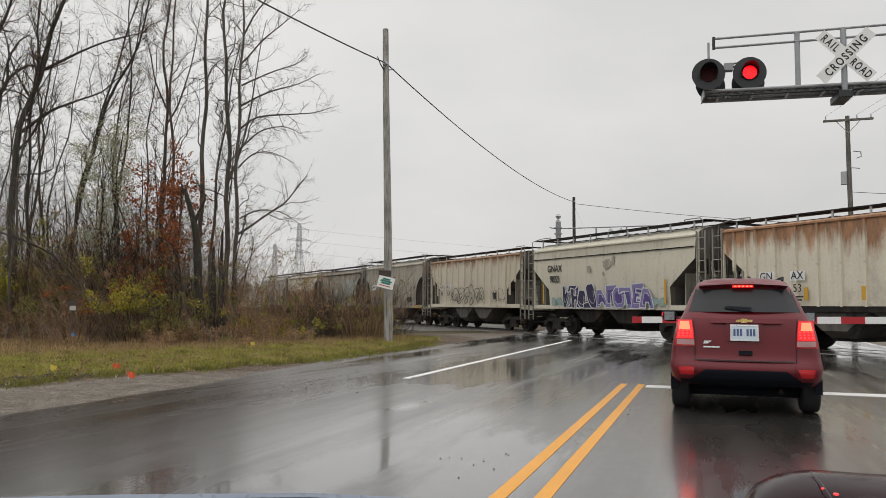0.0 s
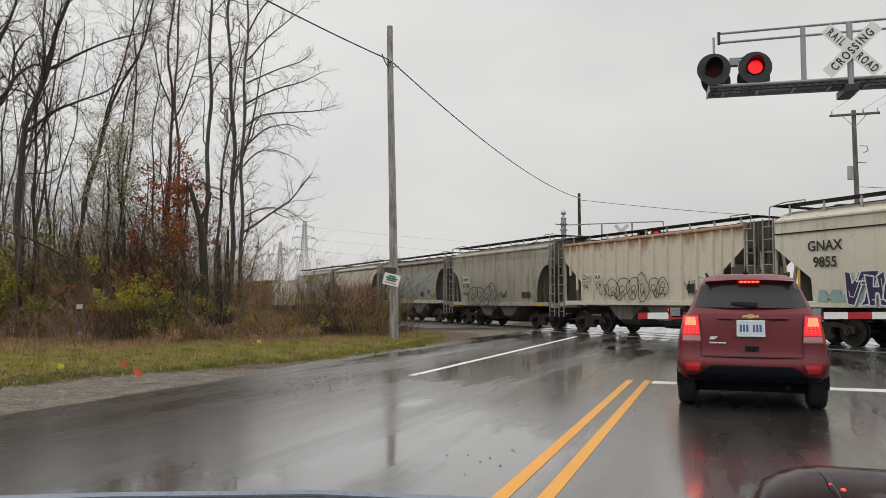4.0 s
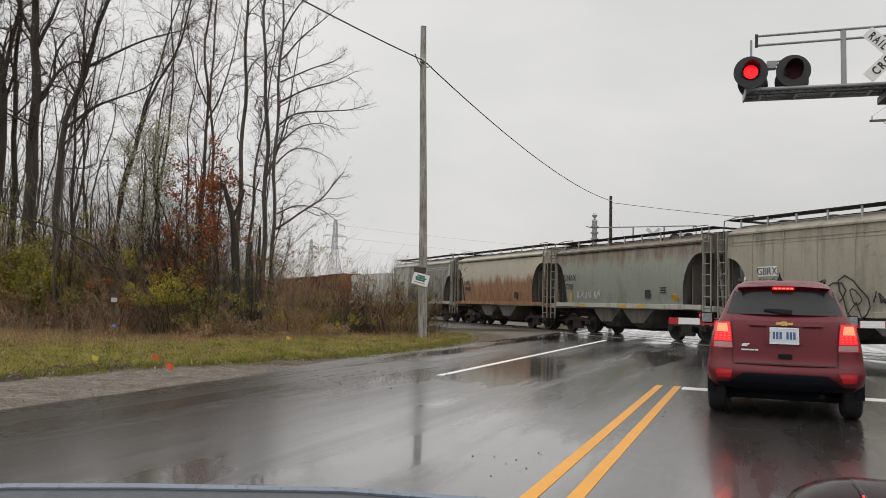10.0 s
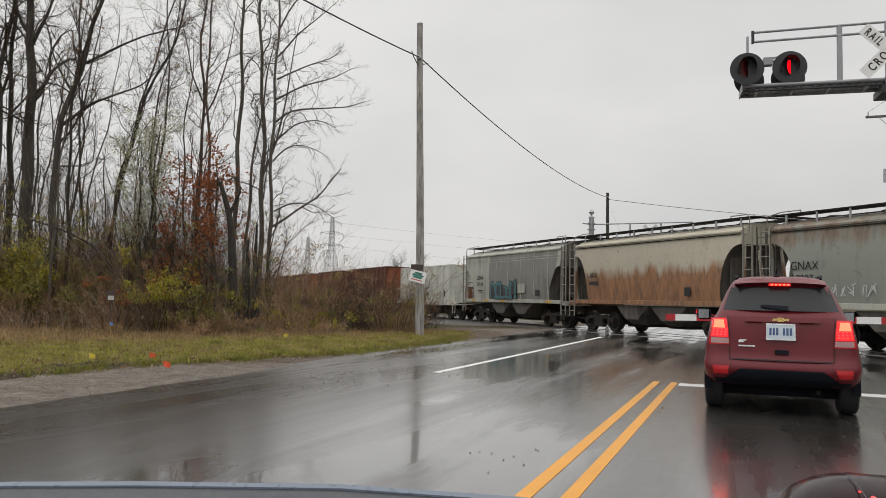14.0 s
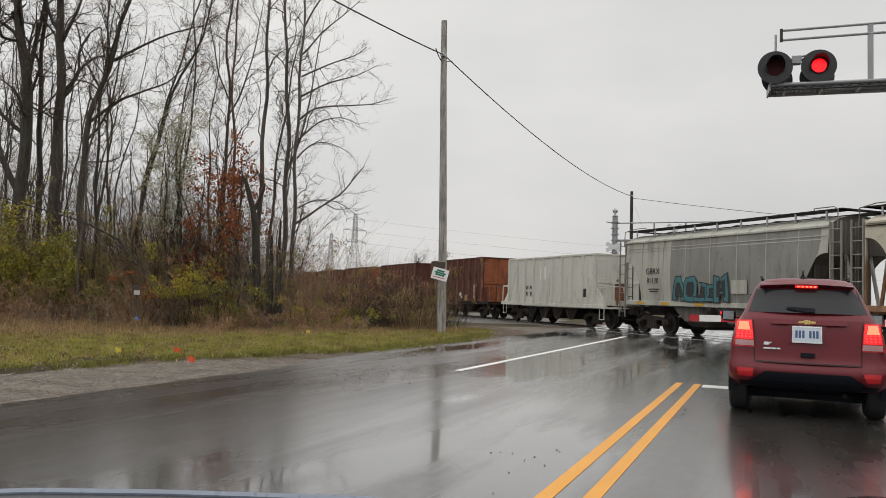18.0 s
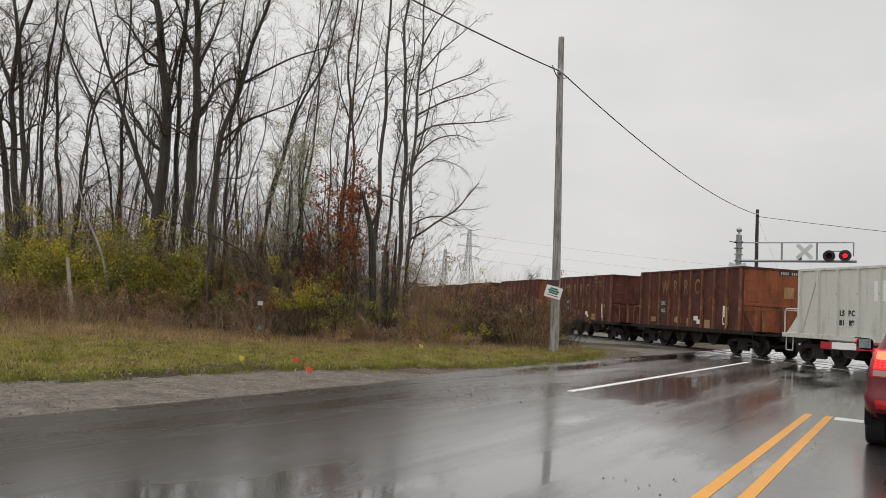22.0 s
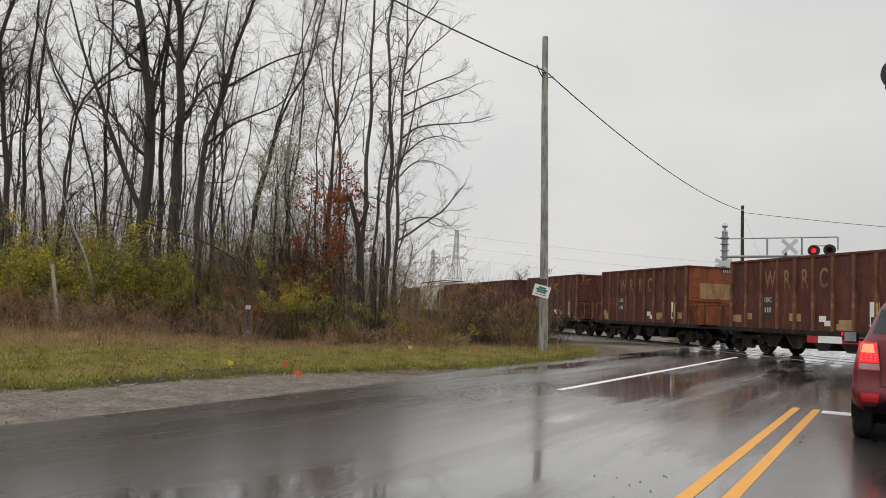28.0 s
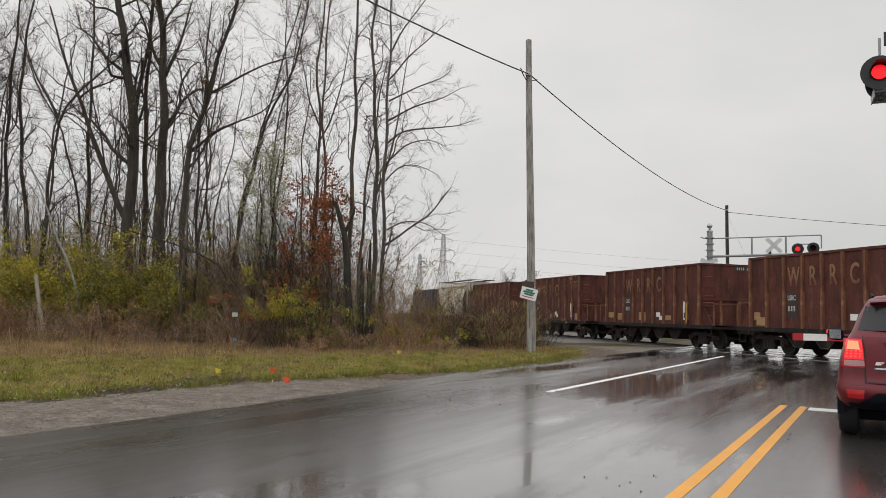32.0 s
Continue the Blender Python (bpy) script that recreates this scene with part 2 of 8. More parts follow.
def shoulder_ground():
    """Gravel that gives way, in ragged tongues, to brown dirt and leaf litter towards the grass."""
    m, nt, b, _ = nodes("gravel_and_dirt")
    v = coords(nt)
    grit = noise_tex(nt, v, 60.0, 3, 0.7)
    mid = noise_tex(nt, v, 2.4, 6, 0.65)
    rag = noise_tex(nt, coords(nt, (1.0, 0.5, 1.0)), 1.9, 6, 0.7)
    pebble = nt.nodes.new("ShaderNodeTexVoronoi")
    pebble.inputs["Scale"].default_value = 18.0
    nt.links.new(v, pebble.inputs["Vector"])
    uvn = nt.nodes.new("ShaderNodeTexCoord")
    sp = nt.nodes.new("ShaderNodeSeparateXYZ")
    nt.links.new(uvn.outputs["UV"], sp.inputs[0])

    def calc(op, a, c):
        n = nt.nodes.new("ShaderNodeMath")
        n.operation = op
        for k, q in enumerate((a, c)):
            if isinstance(q, float):
                n.inputs[k].default_value = q
            else:
                nt.links.new(q, n.inputs[k])
        return n.outputs[0]
    reach = calc('ADD', calc('SUBTRACT', sp.outputs[1], sp.outputs[0]), calc('MULTIPLY', calc('SUBTRACT', rag, 0.5), 2.6))
    gravel = ramp(nt, mid, [(0.3, (0.09, 0.077, 0.064)), (0.5, (0.14, 0.122, 0.103)), (0.72, (0.19, 0.168, 0.142))])
    dirt = ramp(nt, mid, [(0.3, (0.045, 0.032, 0.022)), (0.48, (0.09, 0.067, 0.049)), (0.7, (0.15, 0.118, 0.092))])
    col = blend(nt, ramp(nt, reach, [(0.0, grey(0)), (0.28, grey(0.9))]), gravel, dirt)
    col = blend(nt, 0.8, col, ramp(nt, grit, [(0.3, grey(0.55)), (0.7, grey(1.4))]), 'MULTIPLY')
    col = blend(nt, 0.45, col, ramp(nt, pebble.outputs["Color"], [(0.2, grey(0.4)), (0.8, grey(1.5))]), 'MULTIPLY')
    nt.links.new(col, b.inputs["Base Color"])
    b.inputs["Roughness"].default_value = 0.9
    b.inputs["Specular IOR Level"].default_value = 0.08
    bump(nt, b, blend(nt, 0.5, grit, pebble.outputs["Distance"]), 0.7, 0.012)
    return m


SHOULDER = shoulder_ground()
BALLAST = earth("ballast_stone", [(0.3, (0.09, 0.085, 0.08)), (0.5, (0.16, 0.15, 0.14)), (0.7, (0.22, 0.21, 0.2))], 9.0)
YELLOW = paint("yellow_road_paint", (0.68, 0.30, 0.022), 0.8, 0.4, scale=5, spec=0.4)
WHITE_LINE = paint("white_road_paint", (0.72, 0.72, 0.70), 0.85, 0.4, scale=5)
STEEL_DARK = paint("grimy_dark_steel", (0.022, 0.020, 0.019), 0.6, 0.75, scale=6, streak=(0.05, 0.036, 0.027), spec=0.2)
TRUCK_STEEL = paint("brown_truck_castings", (0.040, 0.034, 0.030), 0.55, 0.75, scale=7, streak=(0.085, 0.056, 0.040), spec=0.25)
WHEEL_STEEL = paint("wheel_steel", (0.034, 0.030, 0.028), 0.6, 0.55, metal=0.25, scale=8, spec=0.3)
RAIL = paint("rail_steel", (0.12, 0.10, 0.085), 0.6, 0.4, metal=0.6, scale=6)
GALV = paint("galvanised_steel", (0.42, 0.43, 0.44), 0.8, 0.45, metal=0.5, scale=5)
ALU = paint("aluminium_paint", (0.30, 0.31, 0.32), 0.8, 0.4, metal=0.35, scale=4)
BLACK = paint("black_paint", (0.016, 0.018, 0.021), 0.8, 0.45, scale=5)
WHITE = paint("white_sign_sheet", (0.78, 0.78, 0.76), 0.93, 0.45, scale=4, bump_s=0.03)
TEXT_BLACK = paint("black_lettering", (0.02, 0.02, 0.02), 0.8, 0.6, scale=6, bump_s=0)
TEXT_WHITE = paint("faded_white_lettering", (0.5, 0.47, 0.42), 0.6, 0.7, scale=6, bump_s=0)
RUBBER = paint("tyre_rubber", (0.014, 0.014, 0.015), 0.8, 0.7, scale=8)
POLE_WOOD = bark("weathered_pole_wood", (0.34, 0.32, 0.295), (0.20, 0.185, 0.165), True)
BARK = bark("grey_brown_bark", (0.054, 0.044, 0.036))
BARK_PALE = bark("pale_grey_bark", (0.105, 0.088, 0.074))
BARK_RED = bark("reddish_bark", (0.085, 0.056, 0.044))
SAFETY_YELLOW = paint("safety_yellow", (0.60, 0.34, 0.03), 0.75, 0.55, scale=6)


# ---- mesh building ----
class Shape:
    """Collects vertices and faces of one mesh."""

    def __init__(self):
        self.v, self.f = [], []

    def add(self, verts, faces):
        k = len(self.v)
        self.v += [tuple(p) for p in verts]
        self.f += [tuple(i + k for i in q) for q in faces]
        return self

    def box(self, x0, x1, y0, y1, z0, z1):
        return self.add([(x0, y0, z0), (x1, y0, z0), (x1, y1, z0), (x0, y1, z0), (x0, y0, z1), (x1, y0, z1), (x1, y1, z1), (x0, y1, z1)],
                        [(0, 3, 2, 1), (4, 5, 6, 7), (0, 1, 5, 4), (1, 2, 6, 5), (2, 3, 7, 6), (3, 0, 4, 7)])

    def rod(self, p0, p1, r0, r1=None, n=6, caps=True):
        p0, p1 = Vector(p0), Vector(p1)
        r1 = r0 if r1 is None else r1
        d = p1 - p0
        if d.length < 1e-6:
            return self
        q = d.to_track_quat('Z', 'Y')
        ring = [q @ Vector((math.cos(2 * math.pi * i / n), math.sin(2 * math.pi * i / n), 0)) for i in range(n)]
        vs = [p0 + r0 * e for e in ring] + [p1 + r1 * e for e in ring]
        fs = [(i, (i + 1) % n, n + (i + 1) % n, n + i) for i in range(n)]
        if caps:
            fs += [tuple(range(n - 1, -1, -1)), tuple(range(n, 2 * n))]
        return self.add(vs, fs)

    def path(self, pts, r, n=6):
        for a, b in zip(pts[:-1], pts[1:]):
            self.rod(a, b, r, r, n)
        return self

    def loft(self, rings, closed=True, caps=True):
        n = len(rings[0])
        vs = [p for r in rings for p in r]
        fs = []
        for j in range(len(rings) - 1):
            for i in range(n if closed else n - 1):
                k = (i + 1) % n
                fs.append((j * n + i, j * n + k, (j + 1) * n + k, (j + 1) * n + i))
        if caps:
            fs += [tuple(range(n - 1, -1, -1)), tuple(range((len(rings) - 1) * n, len(rings) * n))]
        return self.add(vs, fs)

    def prism(self, poly, axis, a, b):
        """A polygon in the two other axes, drawn out along axis from a to b."""
        def put(p, w):
            return (w, *p) if axis == 'x' else (p[0], w, p[1]) if axis == 'y' else (*p, w)
        return self.loft([[put(p, a) for p in poly], [put(p, b) for p in poly]])

    def mesh(self, name, material, smooth=False, bevel=0.0, fix=True):
        me = bpy.data.meshes.new(name)
        me.from_pydata(self.v, [], self.f)
        if fix or bevel:
            bm = bmesh.new()
            bm.from_mesh(me)
            if bevel:
                bmesh.ops.bevel(bm, geom=bm.edges[:], offset=bevel, segments=1, affect='EDGES', clamp_overlap=True)
            bmesh.ops.recalc_face_normals(bm, faces=bm.faces[:])
            bm.to_mesh(me)
            bm.free()
        for m in (material if isinstance(material, (list, tuple)) else [material]):
            me.materials.append(m)
        if smooth:
            me.shade_smooth()
            me.set_sharp_from_angle(angle=radians(38))
        me.update()
        return me


def part(name, shape, material, parent, label="", smooth=False, bevel=0.0, at=None):
    """One mesh object under a thing or under a part."""
    me = shape if isinstance(shape, bpy.types.Mesh) else shape.mesh(name, material, smooth, bevel)
    ob = new(name, me)
    ob.parent = parent
    if at is not None:
        ob.matrix_basis = at
    return tagged(ob, label)


def thing(name, label, category, m=None, group="", kind=""):
    ob = new(name)
    ob.empty_display_size = 0.2
    if m is not None:
        ob.matrix_basis = m
    return tagged(ob, label, category, group, kind)


def solid(name, shape, material, label, category, smooth=False, bevel=0.0, kind="", group="", m=None):
    ob = new(name, shape.mesh(name, material, smooth, bevel))
    if m is not None:
        ob.matrix_basis = m
    return tagged(ob, label, category, group, kind)


def letters(name, text, size, material, parent, at, align='CENTER', depth=0.003, bold=0.0, squeeze=1.0, gap=1.0):
    cu = bpy.data.curves.new(name, 'FONT')
    cu.body, cu.size, cu.extrude, cu.align_x, cu.align_y, cu.offset = text, size, depth, align, 'CENTER', bold
    cu.space_character = gap
    tmp = bpy.data.objects.new(name, cu)
    scene.collection.objects.link(tmp)
    me = bpy.data.meshes.new_from_object(tmp.evaluated_get(bpy.context.evaluated_depsgraph_get()))
    bpy.data.objects.remove(tmp)
    me.materials.clear()
    me.materials.append(material)
    me.transform(Matrix.Diagonal((squeeze, 1, 1, 1)))
    ob = new(name, me)
    ob.parent = parent
    ob.matrix_basis = at
    return ob


# ---- ground, road and track ----
TRACK_TURN = 44.56
TRACK_Y = 31.52
TD = Vector((-math.sin(radians(TRACK_TURN)), math.cos(radians(TRACK_TURN)), 0))
TN = Vector((-math.cos(radians(TRACK_TURN)), -math.sin(radians(TRACK_TURN)), 0))


def on_track(s, off=0.0, z=0.0):
    """s metres along the track from the road's middle, off metres towards the waiting cars."""
    return Vector((0, TRACK_Y, z)) + s * TD + off * TN


def track_pose(s, off=0.0, z=0.0):
    p = on_track(s, off, z)
    return pose(p.x, p.y, p.z, 0, 0, 90 + TRACK_TURN)


ROAD_L, ROAD_R = -7.7, 5.9


def smooth01(k):
    k = min(1.0, max(0.0, k))
    return k * k * (3 - 2 * k)


def ground_z(x, y):
    """Level beside the road, with a shallow dip behind the verge."""
    away = max(ROAD_L - 1.2 - x, x - ROAD_R - 1.2, 0.0)
    k = smooth01(away / 9.0)
    return -0.03 - 0.10 * k + 0.10 * k * noise.noise((x * 0.13, y * 0.13, 0.3)) + 0.03 * min(1, away) * noise.noise((x * 0.7, y * 0.7, 2.0))


def make_ground():
    xs = [-3000, -900, -400, -200, -120] + [-80 + i for i in range(0, 105)] + [40, 70, 120, 300, 900, 3000]
    ys = [-600, -200, -60, -20] + [-8 + i for i in range(0, 70)] + [70, 85, 110, 160, 250, 400, 800, 1600, 4000]
    vs = [(x, y, ground_z(x, y)) for y in ys for x in xs]
    n = len(xs)
    fs = [(j * n + i, j * n + i + 1, (j + 1) * n + i + 1, (j + 1) * n + i) for j in range(len(ys) - 1) for i in range(n - 1)]
    sh = Shape().add(vs, fs)
    solid("ground", sh, SOIL, "rough grassy ground with bare soil beside the road", "ground", True, kind="structure")


make_ground()


def strip(name, pts_l, pts_r, z, thick, material, label, category, fall=0.0):
    """A flat ribbon with thickness between two edges."""
    n = len(pts_l)
    vs = [(*p, z - fall) for p in pts_l] + [(*p, z) for p in pts_r] + [(*p, z - thick - fall) for p in pts_l] + [(*p, z - thick) for p in pts_r]
    fs = []
    for i in range(n - 1):
        fs += [(i, n + i, n + i + 1, i + 1), (2 * n + i, 2 * n + i + 1, 3 * n + i + 1, 3 * n + i),
               (i, i + 1, 2 * n + i + 1, 2 * n + i), (n + i, 3 * n + i, 3 * n + i + 1, n + i + 1)]
    fs += [(0, 2 * n, 3 * n, n), (n - 1, 2 * n - 1, 4 * n - 1, 3 * n - 1)]
    return solid(name, Shape().add(vs, fs), material, label, category, kind="structure")


def verge(y):
    """Where the grass begins beside the gravel shoulder."""
    return float(np.interp(y, (0, 6, 12, 14.5, 17, 20, 25.5, 31, 34, 35.5, 37, 60), (-11.2, -10.8, -10.2, -9.2, -8.7, -8.5, -9.2, -10.6, -13.2, -13.2, -10.6, -10.6)))


def make_road():
    rnd = random.Random(5)
    ys = [-40 + i * 0.8 for i in range(int(160 / 0.8))] + [130, 200, 400]
    left, right = [], []
    for y in ys:
        w = 0.75 * smooth01((y - 9) / 8)
        left.append((ROAD_L - w + 0.10 * noise.noise((0, y * 0.5, 0)) + rnd.uniform(-0.03, 0.03), y))
        right.append((ROAD_R + 0.1 * noise.noise((9, y * 0.5, 0)), y))
    strip("road", left, right, 0.0, 0.25, ASPHALT, "wet dark asphalt road with puddled wheel tracks", "road")
    gl, gr = [], []
    for (x, y) in left:
        gl.append((verge(y) - 0.35 + 0.4 * noise.noise((4, y * 0.3, 1)), y))
        gr.append((x + 0.25, y))
    cols = 16
    vs, uv = [], []
    for (x0, y), (x1, _) in zip(gl, gr):
        for c in range(cols + 1):
            x = x0 + (x1 - x0) * c / cols
            z = -0.008 - 0.016 * (1 - c / cols) + (0.008 * noise.noise((x * 2.1, y * 2.1, 7)) - 0.003 if c < cols - 2 else 0)
            vs.append((x, y, max(z, ground_z(x, y) + 0.012) if 0 < c < cols - 2 else z - (0.04 if c == 0 else 0)))
            uv.append((x - verge(y), float(np.interp(y, (8, 11, 14), (0.15, 0.5, 1.7)))))
    fs = [(r * (cols + 1) + c, r * (cols + 1) + c + 1, (r + 1) * (cols + 1) + c + 1, (r + 1) * (cols + 1) + c) for r in range(len(gl) - 1) for c in range(cols)]
    me = Shape().add(vs, fs).mesh("gravel_shoulder", SHOULDER, True, fix=False)
    lay = me.uv_layers.new(name="verge")
    for loop in me.loops:
        lay.data[loop.index].uv = uv[loop.vertex_index]
    tagged(new("gravel_shoulder", me), "pale gravel shoulder turning to brown dirt beside the grass", "shoulder", kind="structure")
    strip("gravel_shoulder_far_side", [(x - 0.25, y) for x, y in right], [(x + 1.8, y) for x, y in right], -0.008, 0.1, GRAVEL, "pale gravel shoulder along the wet road edge", "shoulder")


make_road()


def road_lines():
    def line(name, x0, x1, y0, y1, mat, label):
        sh = Shape().box(x0, x1, y0, y1, -0.002, 0.0045)
        solid(name, sh, mat, label, "road marking", kind="structure")
    for k, x in enumerate((-1.38, -1.09)):
        line("yellow_centre_line", x - 0.055, x + 0.055, -30, 13.62, YELLOW, "solid yellow centre line painted on wet asphalt")
    line("white_edge_line", -5.20, -5.07, 13.0, 30.4, WHITE_LINE, "solid white edge line painted on wet asphalt")
    line("stop_line", -1.0, 5.3, 13.15, 13.55, WHITE_LINE, "white stop line across the lane")
    line("white_edge_line_far_side", 2.9, 3.02, -30, 13.0, WHITE_LINE, "solid white edge line painted on wet asphalt")


road_lines()


def road_cracks():
    rnd = random.Random(21)
    tar = paint("tar_filled_crack", (0.012, 0.012, 0.013), 0.8, 0.35, scale=9, bump_s=0)
    for x, y, turn, ln in ((-0.35, 9.2, 80, 0.9),):
        sh, p, a = Shape(), Vector((x, y)), radians(90 - turn)
        for k in range(int(ln / 0.14)):
            a += rnd.uniform(-0.35, 0.35) * 0.5
            q = p + Vector((math.cos(a), math.sin(a))) * 0.14
            n, w = Vector((-math.sin(a), math.cos(a))), rnd.uniform(0.0015, 0.003)
            sh.add([(*(p - n * w), 0.004), (*(p + n * w), 0.004), (*(q + n * w), 0.004), (*(q - n * w), 0.004), (*(p - n * w), -0.01), (*(p + n * w), -0.01), (*(q + n * w), -0.01), (*(q - n * w), -0.01)],
                   [(0, 3, 2, 1), (0, 1, 5, 4), (1, 2, 6, 5), (2, 3, 7, 6), (3, 0, 4, 7)])
            p, a = q, a * 0.9 + radians(90 - turn) * 0.1
        solid("road_crack", sh, tar, "thin dark tar-filled crack in wet asphalt", "crack", kind="structure")


road_cracks()


def make_track():
    bed = Shape()
    rings = []
    for s in (-160, -60, -20, 0, 20, 60, 120, 200, 300, 420):
        prof = [(-7.5, -0.10), (-1.9, -0.04), (1.9, -0.04), (4.2, -0.12), (4.2, -0.5), (-7.5, -0.5)]
        rings.append([tuple(on_track(s, o, z)) for o, z in prof])
    bed.loft(rings)
    solid("track_bed", bed, BALLAST, "crushed stone ballast under the rails", "ballast", kind="structure")
    for o in (-0.755, 0.755):
        r = Shape()
        prof = [(-0.07, -0.02), (-0.012, -0.005), (-0.012, 0.09), (-0.036, 0.105), (-0.036, 0.14), (0.036, 0.14), (0.036, 0.105), (0.012, 0.09), (0.012, -0.005), (0.07, -0.02)]
        r.loft([[tuple(on_track(s, o + a, z - 0.12)) for a, z in prof] for s in (-160, 420)])
        solid("rail", r, RAIL, "worn steel rail with a rusty web", "rail", kind="structure")
    tie = Shape().box(-0.11, 0.11, -1.3, 1.3, -0.2, -0.02).mesh("sleeper", paint("creosoted_timber", (0.06, 0.05, 0.042), 0.6, 0.85, scale=6), bevel=0.01)
    ties = thing("sleepers", "dark timber sleepers bedded in ballast", "sleepers", kind="structure")
    for i in range(120):
        s = 9.5 + i * 0.54
        if s < 74:
            part("sleeper", tie, None, ties, at=track_pose(s))
    for o, w in ((-1.52, 0.75), (0.0, 0.68), (1.52, 0.75)):
        pan = Shape()
        pan.loft([[tuple(on_track(s, o + a, z)) for a, z in ((-w, -0.15), (w, -0.15), (w, 0.012), (-w, 0.012))] for s in (-10.5, 9.5)])
        solid("crossing_panel", pan, ASPHALT, "wet rubber and asphalt crossing panel between the rails", "crossing panel", kind="structure", bevel=0.01)


make_track()

# ---- the train ----
RAIL_TOP = 0.02
NEAR = Matrix(((-1, 0, 0, 0), (0, 0, 1, 0), (0, 1, 0, 0), (0, 0, 0, 1)))  # writing on the side towards the road


def rolled(t):
    """Metres that the train has rolled since the start."""
    k = t / 16.0
    return 61.0903 * k - 21.1151 * k ** 2 + 27.3043 * k ** 3 - 13.5364 * k ** 4 + 2.3755 * k ** 5


def side_frame_mesh():
    """Cast side frame of a two-axle truck: an arched beam with a bolster opening and journal ends."""
    sh = Shape()
    top = [(-1.12, 0.40), (-1.12, 0.60), (-0.80, 0.68), (-0.42, 0.74), (0.42, 0.74), (0.80, 0.68), (1.12, 0.60), (1.12, 0.40), (0.78, 0.42), (0.70, 0.56), (0.34, 0.60), (0.30, 0.40), (0.40, 0.28),
           (0.36, 0.20), (-0.36, 0.20), (-0.40, 0.28), (-0.30, 0.40), (-0.34, 0.60), (-0.70, 0.56), (-0.78, 0.42)]
    sh.prism([(x, z) for x, z in top], 'y', -0.07, 0.07)
    for x in (-0.89, 0.89):
        sh.rod((x, -0.10, 0.46), (x, 0.13, 0.46), 0.13, 0.12, 12)
        sh.rod((x, 0.13, 0.46), (x, 0.16, 0.46), 0.07, 0.06, 8)
    for x in (-0.18, 0.0, 0.18):
        sh.rod((x, 0.02, 0.27), (x, 0.02, 0.52), 0.075, 0.075, 8)
    return sh.mesh("side_frame", TRUCK_STEEL)


def wheelset_mesh():
    sh = Shape()
    for s in (-1, 1):
        y = 0.755 * s
        def ring(r, yy):
            return [(r * math.cos(2 * math.pi * i / 28), yy, r * math.sin(2 * math.pi * i / 28)) for i in range(28)]
        prof = [(0.10, 0.09), (0.13, 0.06), (0.34, 0.02), (0.38, 0.06), (0.45, 0.06), (0.457, -0.04), (0.485, -0.065), (0.485, -0.09), (0.38, -0.09), (0.34, -0.03), (0.12, -0.06)]
        sh.loft([ring(r, y + d * s) for r, d in prof], True, True)
        for i in range(4):
            a = math.pi / 2 * i
            sh.rod((0.24 * math.cos(a), y + 0.03 * s, 0.24 * math.sin(a)), (0.24 * math.cos(a), y + 0.055 * s, 0.24 * math.sin(a)), 0.045, 0.03, 8)
    sh.rod((0, -1.0, 0), (0, 1.0, 0), 0.085, None, 10)
    return sh.mesh("wheelset", WHEEL_STEEL, True)


SIDE_FRAME = side_frame_mesh()
WHEELSET = wheelset_mesh()
BOLSTER = Shape().box(-0.2, 0.2, -0.95, 0.95, 0.42, 0.66).box(-0.05, 0.05, -0.7, 0.7, 0.3, 0.42).mesh("bolster", TRUCK_STEEL)
COUPLER = Shape().box(-0.55, 0.25, -0.11, 0.11, 0.74, 0.96).box(0.2, 0.5, -0.17, 0.17, 0.70, 1.0).mesh("coupler", STEEL_DARK)
HATCH = Shape().rod((0, 0, 0), (0, 0, 0.06), 0.34, 0.34, 14).rod((0, 0, 0.06), (0, 0, 0.11), 0.30, 0.2, 14).mesh("hatch", STEEL_DARK)
WHEELSETS = []


def running_gear(car, half, centre, coupler_at):
    for sx in (-1, 1):
        tr = part("truck", BOLSTER, None, car, "two-axle freight truck with cast side frames", at=pose(sx * centre, 0, 0))
        for sy in (-1, 1):
            part("side_frame", SIDE_FRAME, None, tr, at=pose(0, 0.98 * sy, 0, 0, 0, 0 if sy > 0 else 180))
        for ax in (-0.89, 0.89):
            w = part("wheelset", WHEELSET, None, tr, at=pose(ax, 0, 0.457))
            WHEELSETS.append((w, ax))
        part("coupler", COUPLER, None, car, at=pose(sx * coupler_at, 0, 0, 0, 0, 0 if sx > 0 else 180))


LADDERS = {}


def ladder_mesh(height, width, step, material, r=0.02):
    key = (round(height, 2), round(width, 2), step, material.name)
    if key not in LADDERS:
        sh = Shape()
        for x in (-width / 2, width / 2):
            sh.box(x - r, x + r, -r, r, 0, height)
        n = int(height / step)
        for i in range(n):
            sh.rod((-width / 2, 0, step * (i + 0.6)), (width / 2, 0, step * (i + 0.6)), r * 0.8, None, 5)
        LADDERS[key] = sh.mesh("ladder", material)
    return LADDERS[key]


def hopper_section(zb, eave, bulge, crown, n=7):
    """Half cross-section from the bottom edge up to the roof's middle, towards +y."""
    pts = []
    for i in range(n):
        k = i / (n - 1)
        z = zb + (eave - zb) * k
        h = (z - 1.35) / (eave - 1.35)
        pts.append((1.42 + bulge * math.sin(math.pi * min(1, max(0, h)) * 0.95) , z))
    pts += [(1.44, eave + 0.02), (1.36, eave + 0.10), (1.05, eave + crown * 0.62), (0.6, eave + crown * 0.9), (0.0, eave + crown)]
    return pts


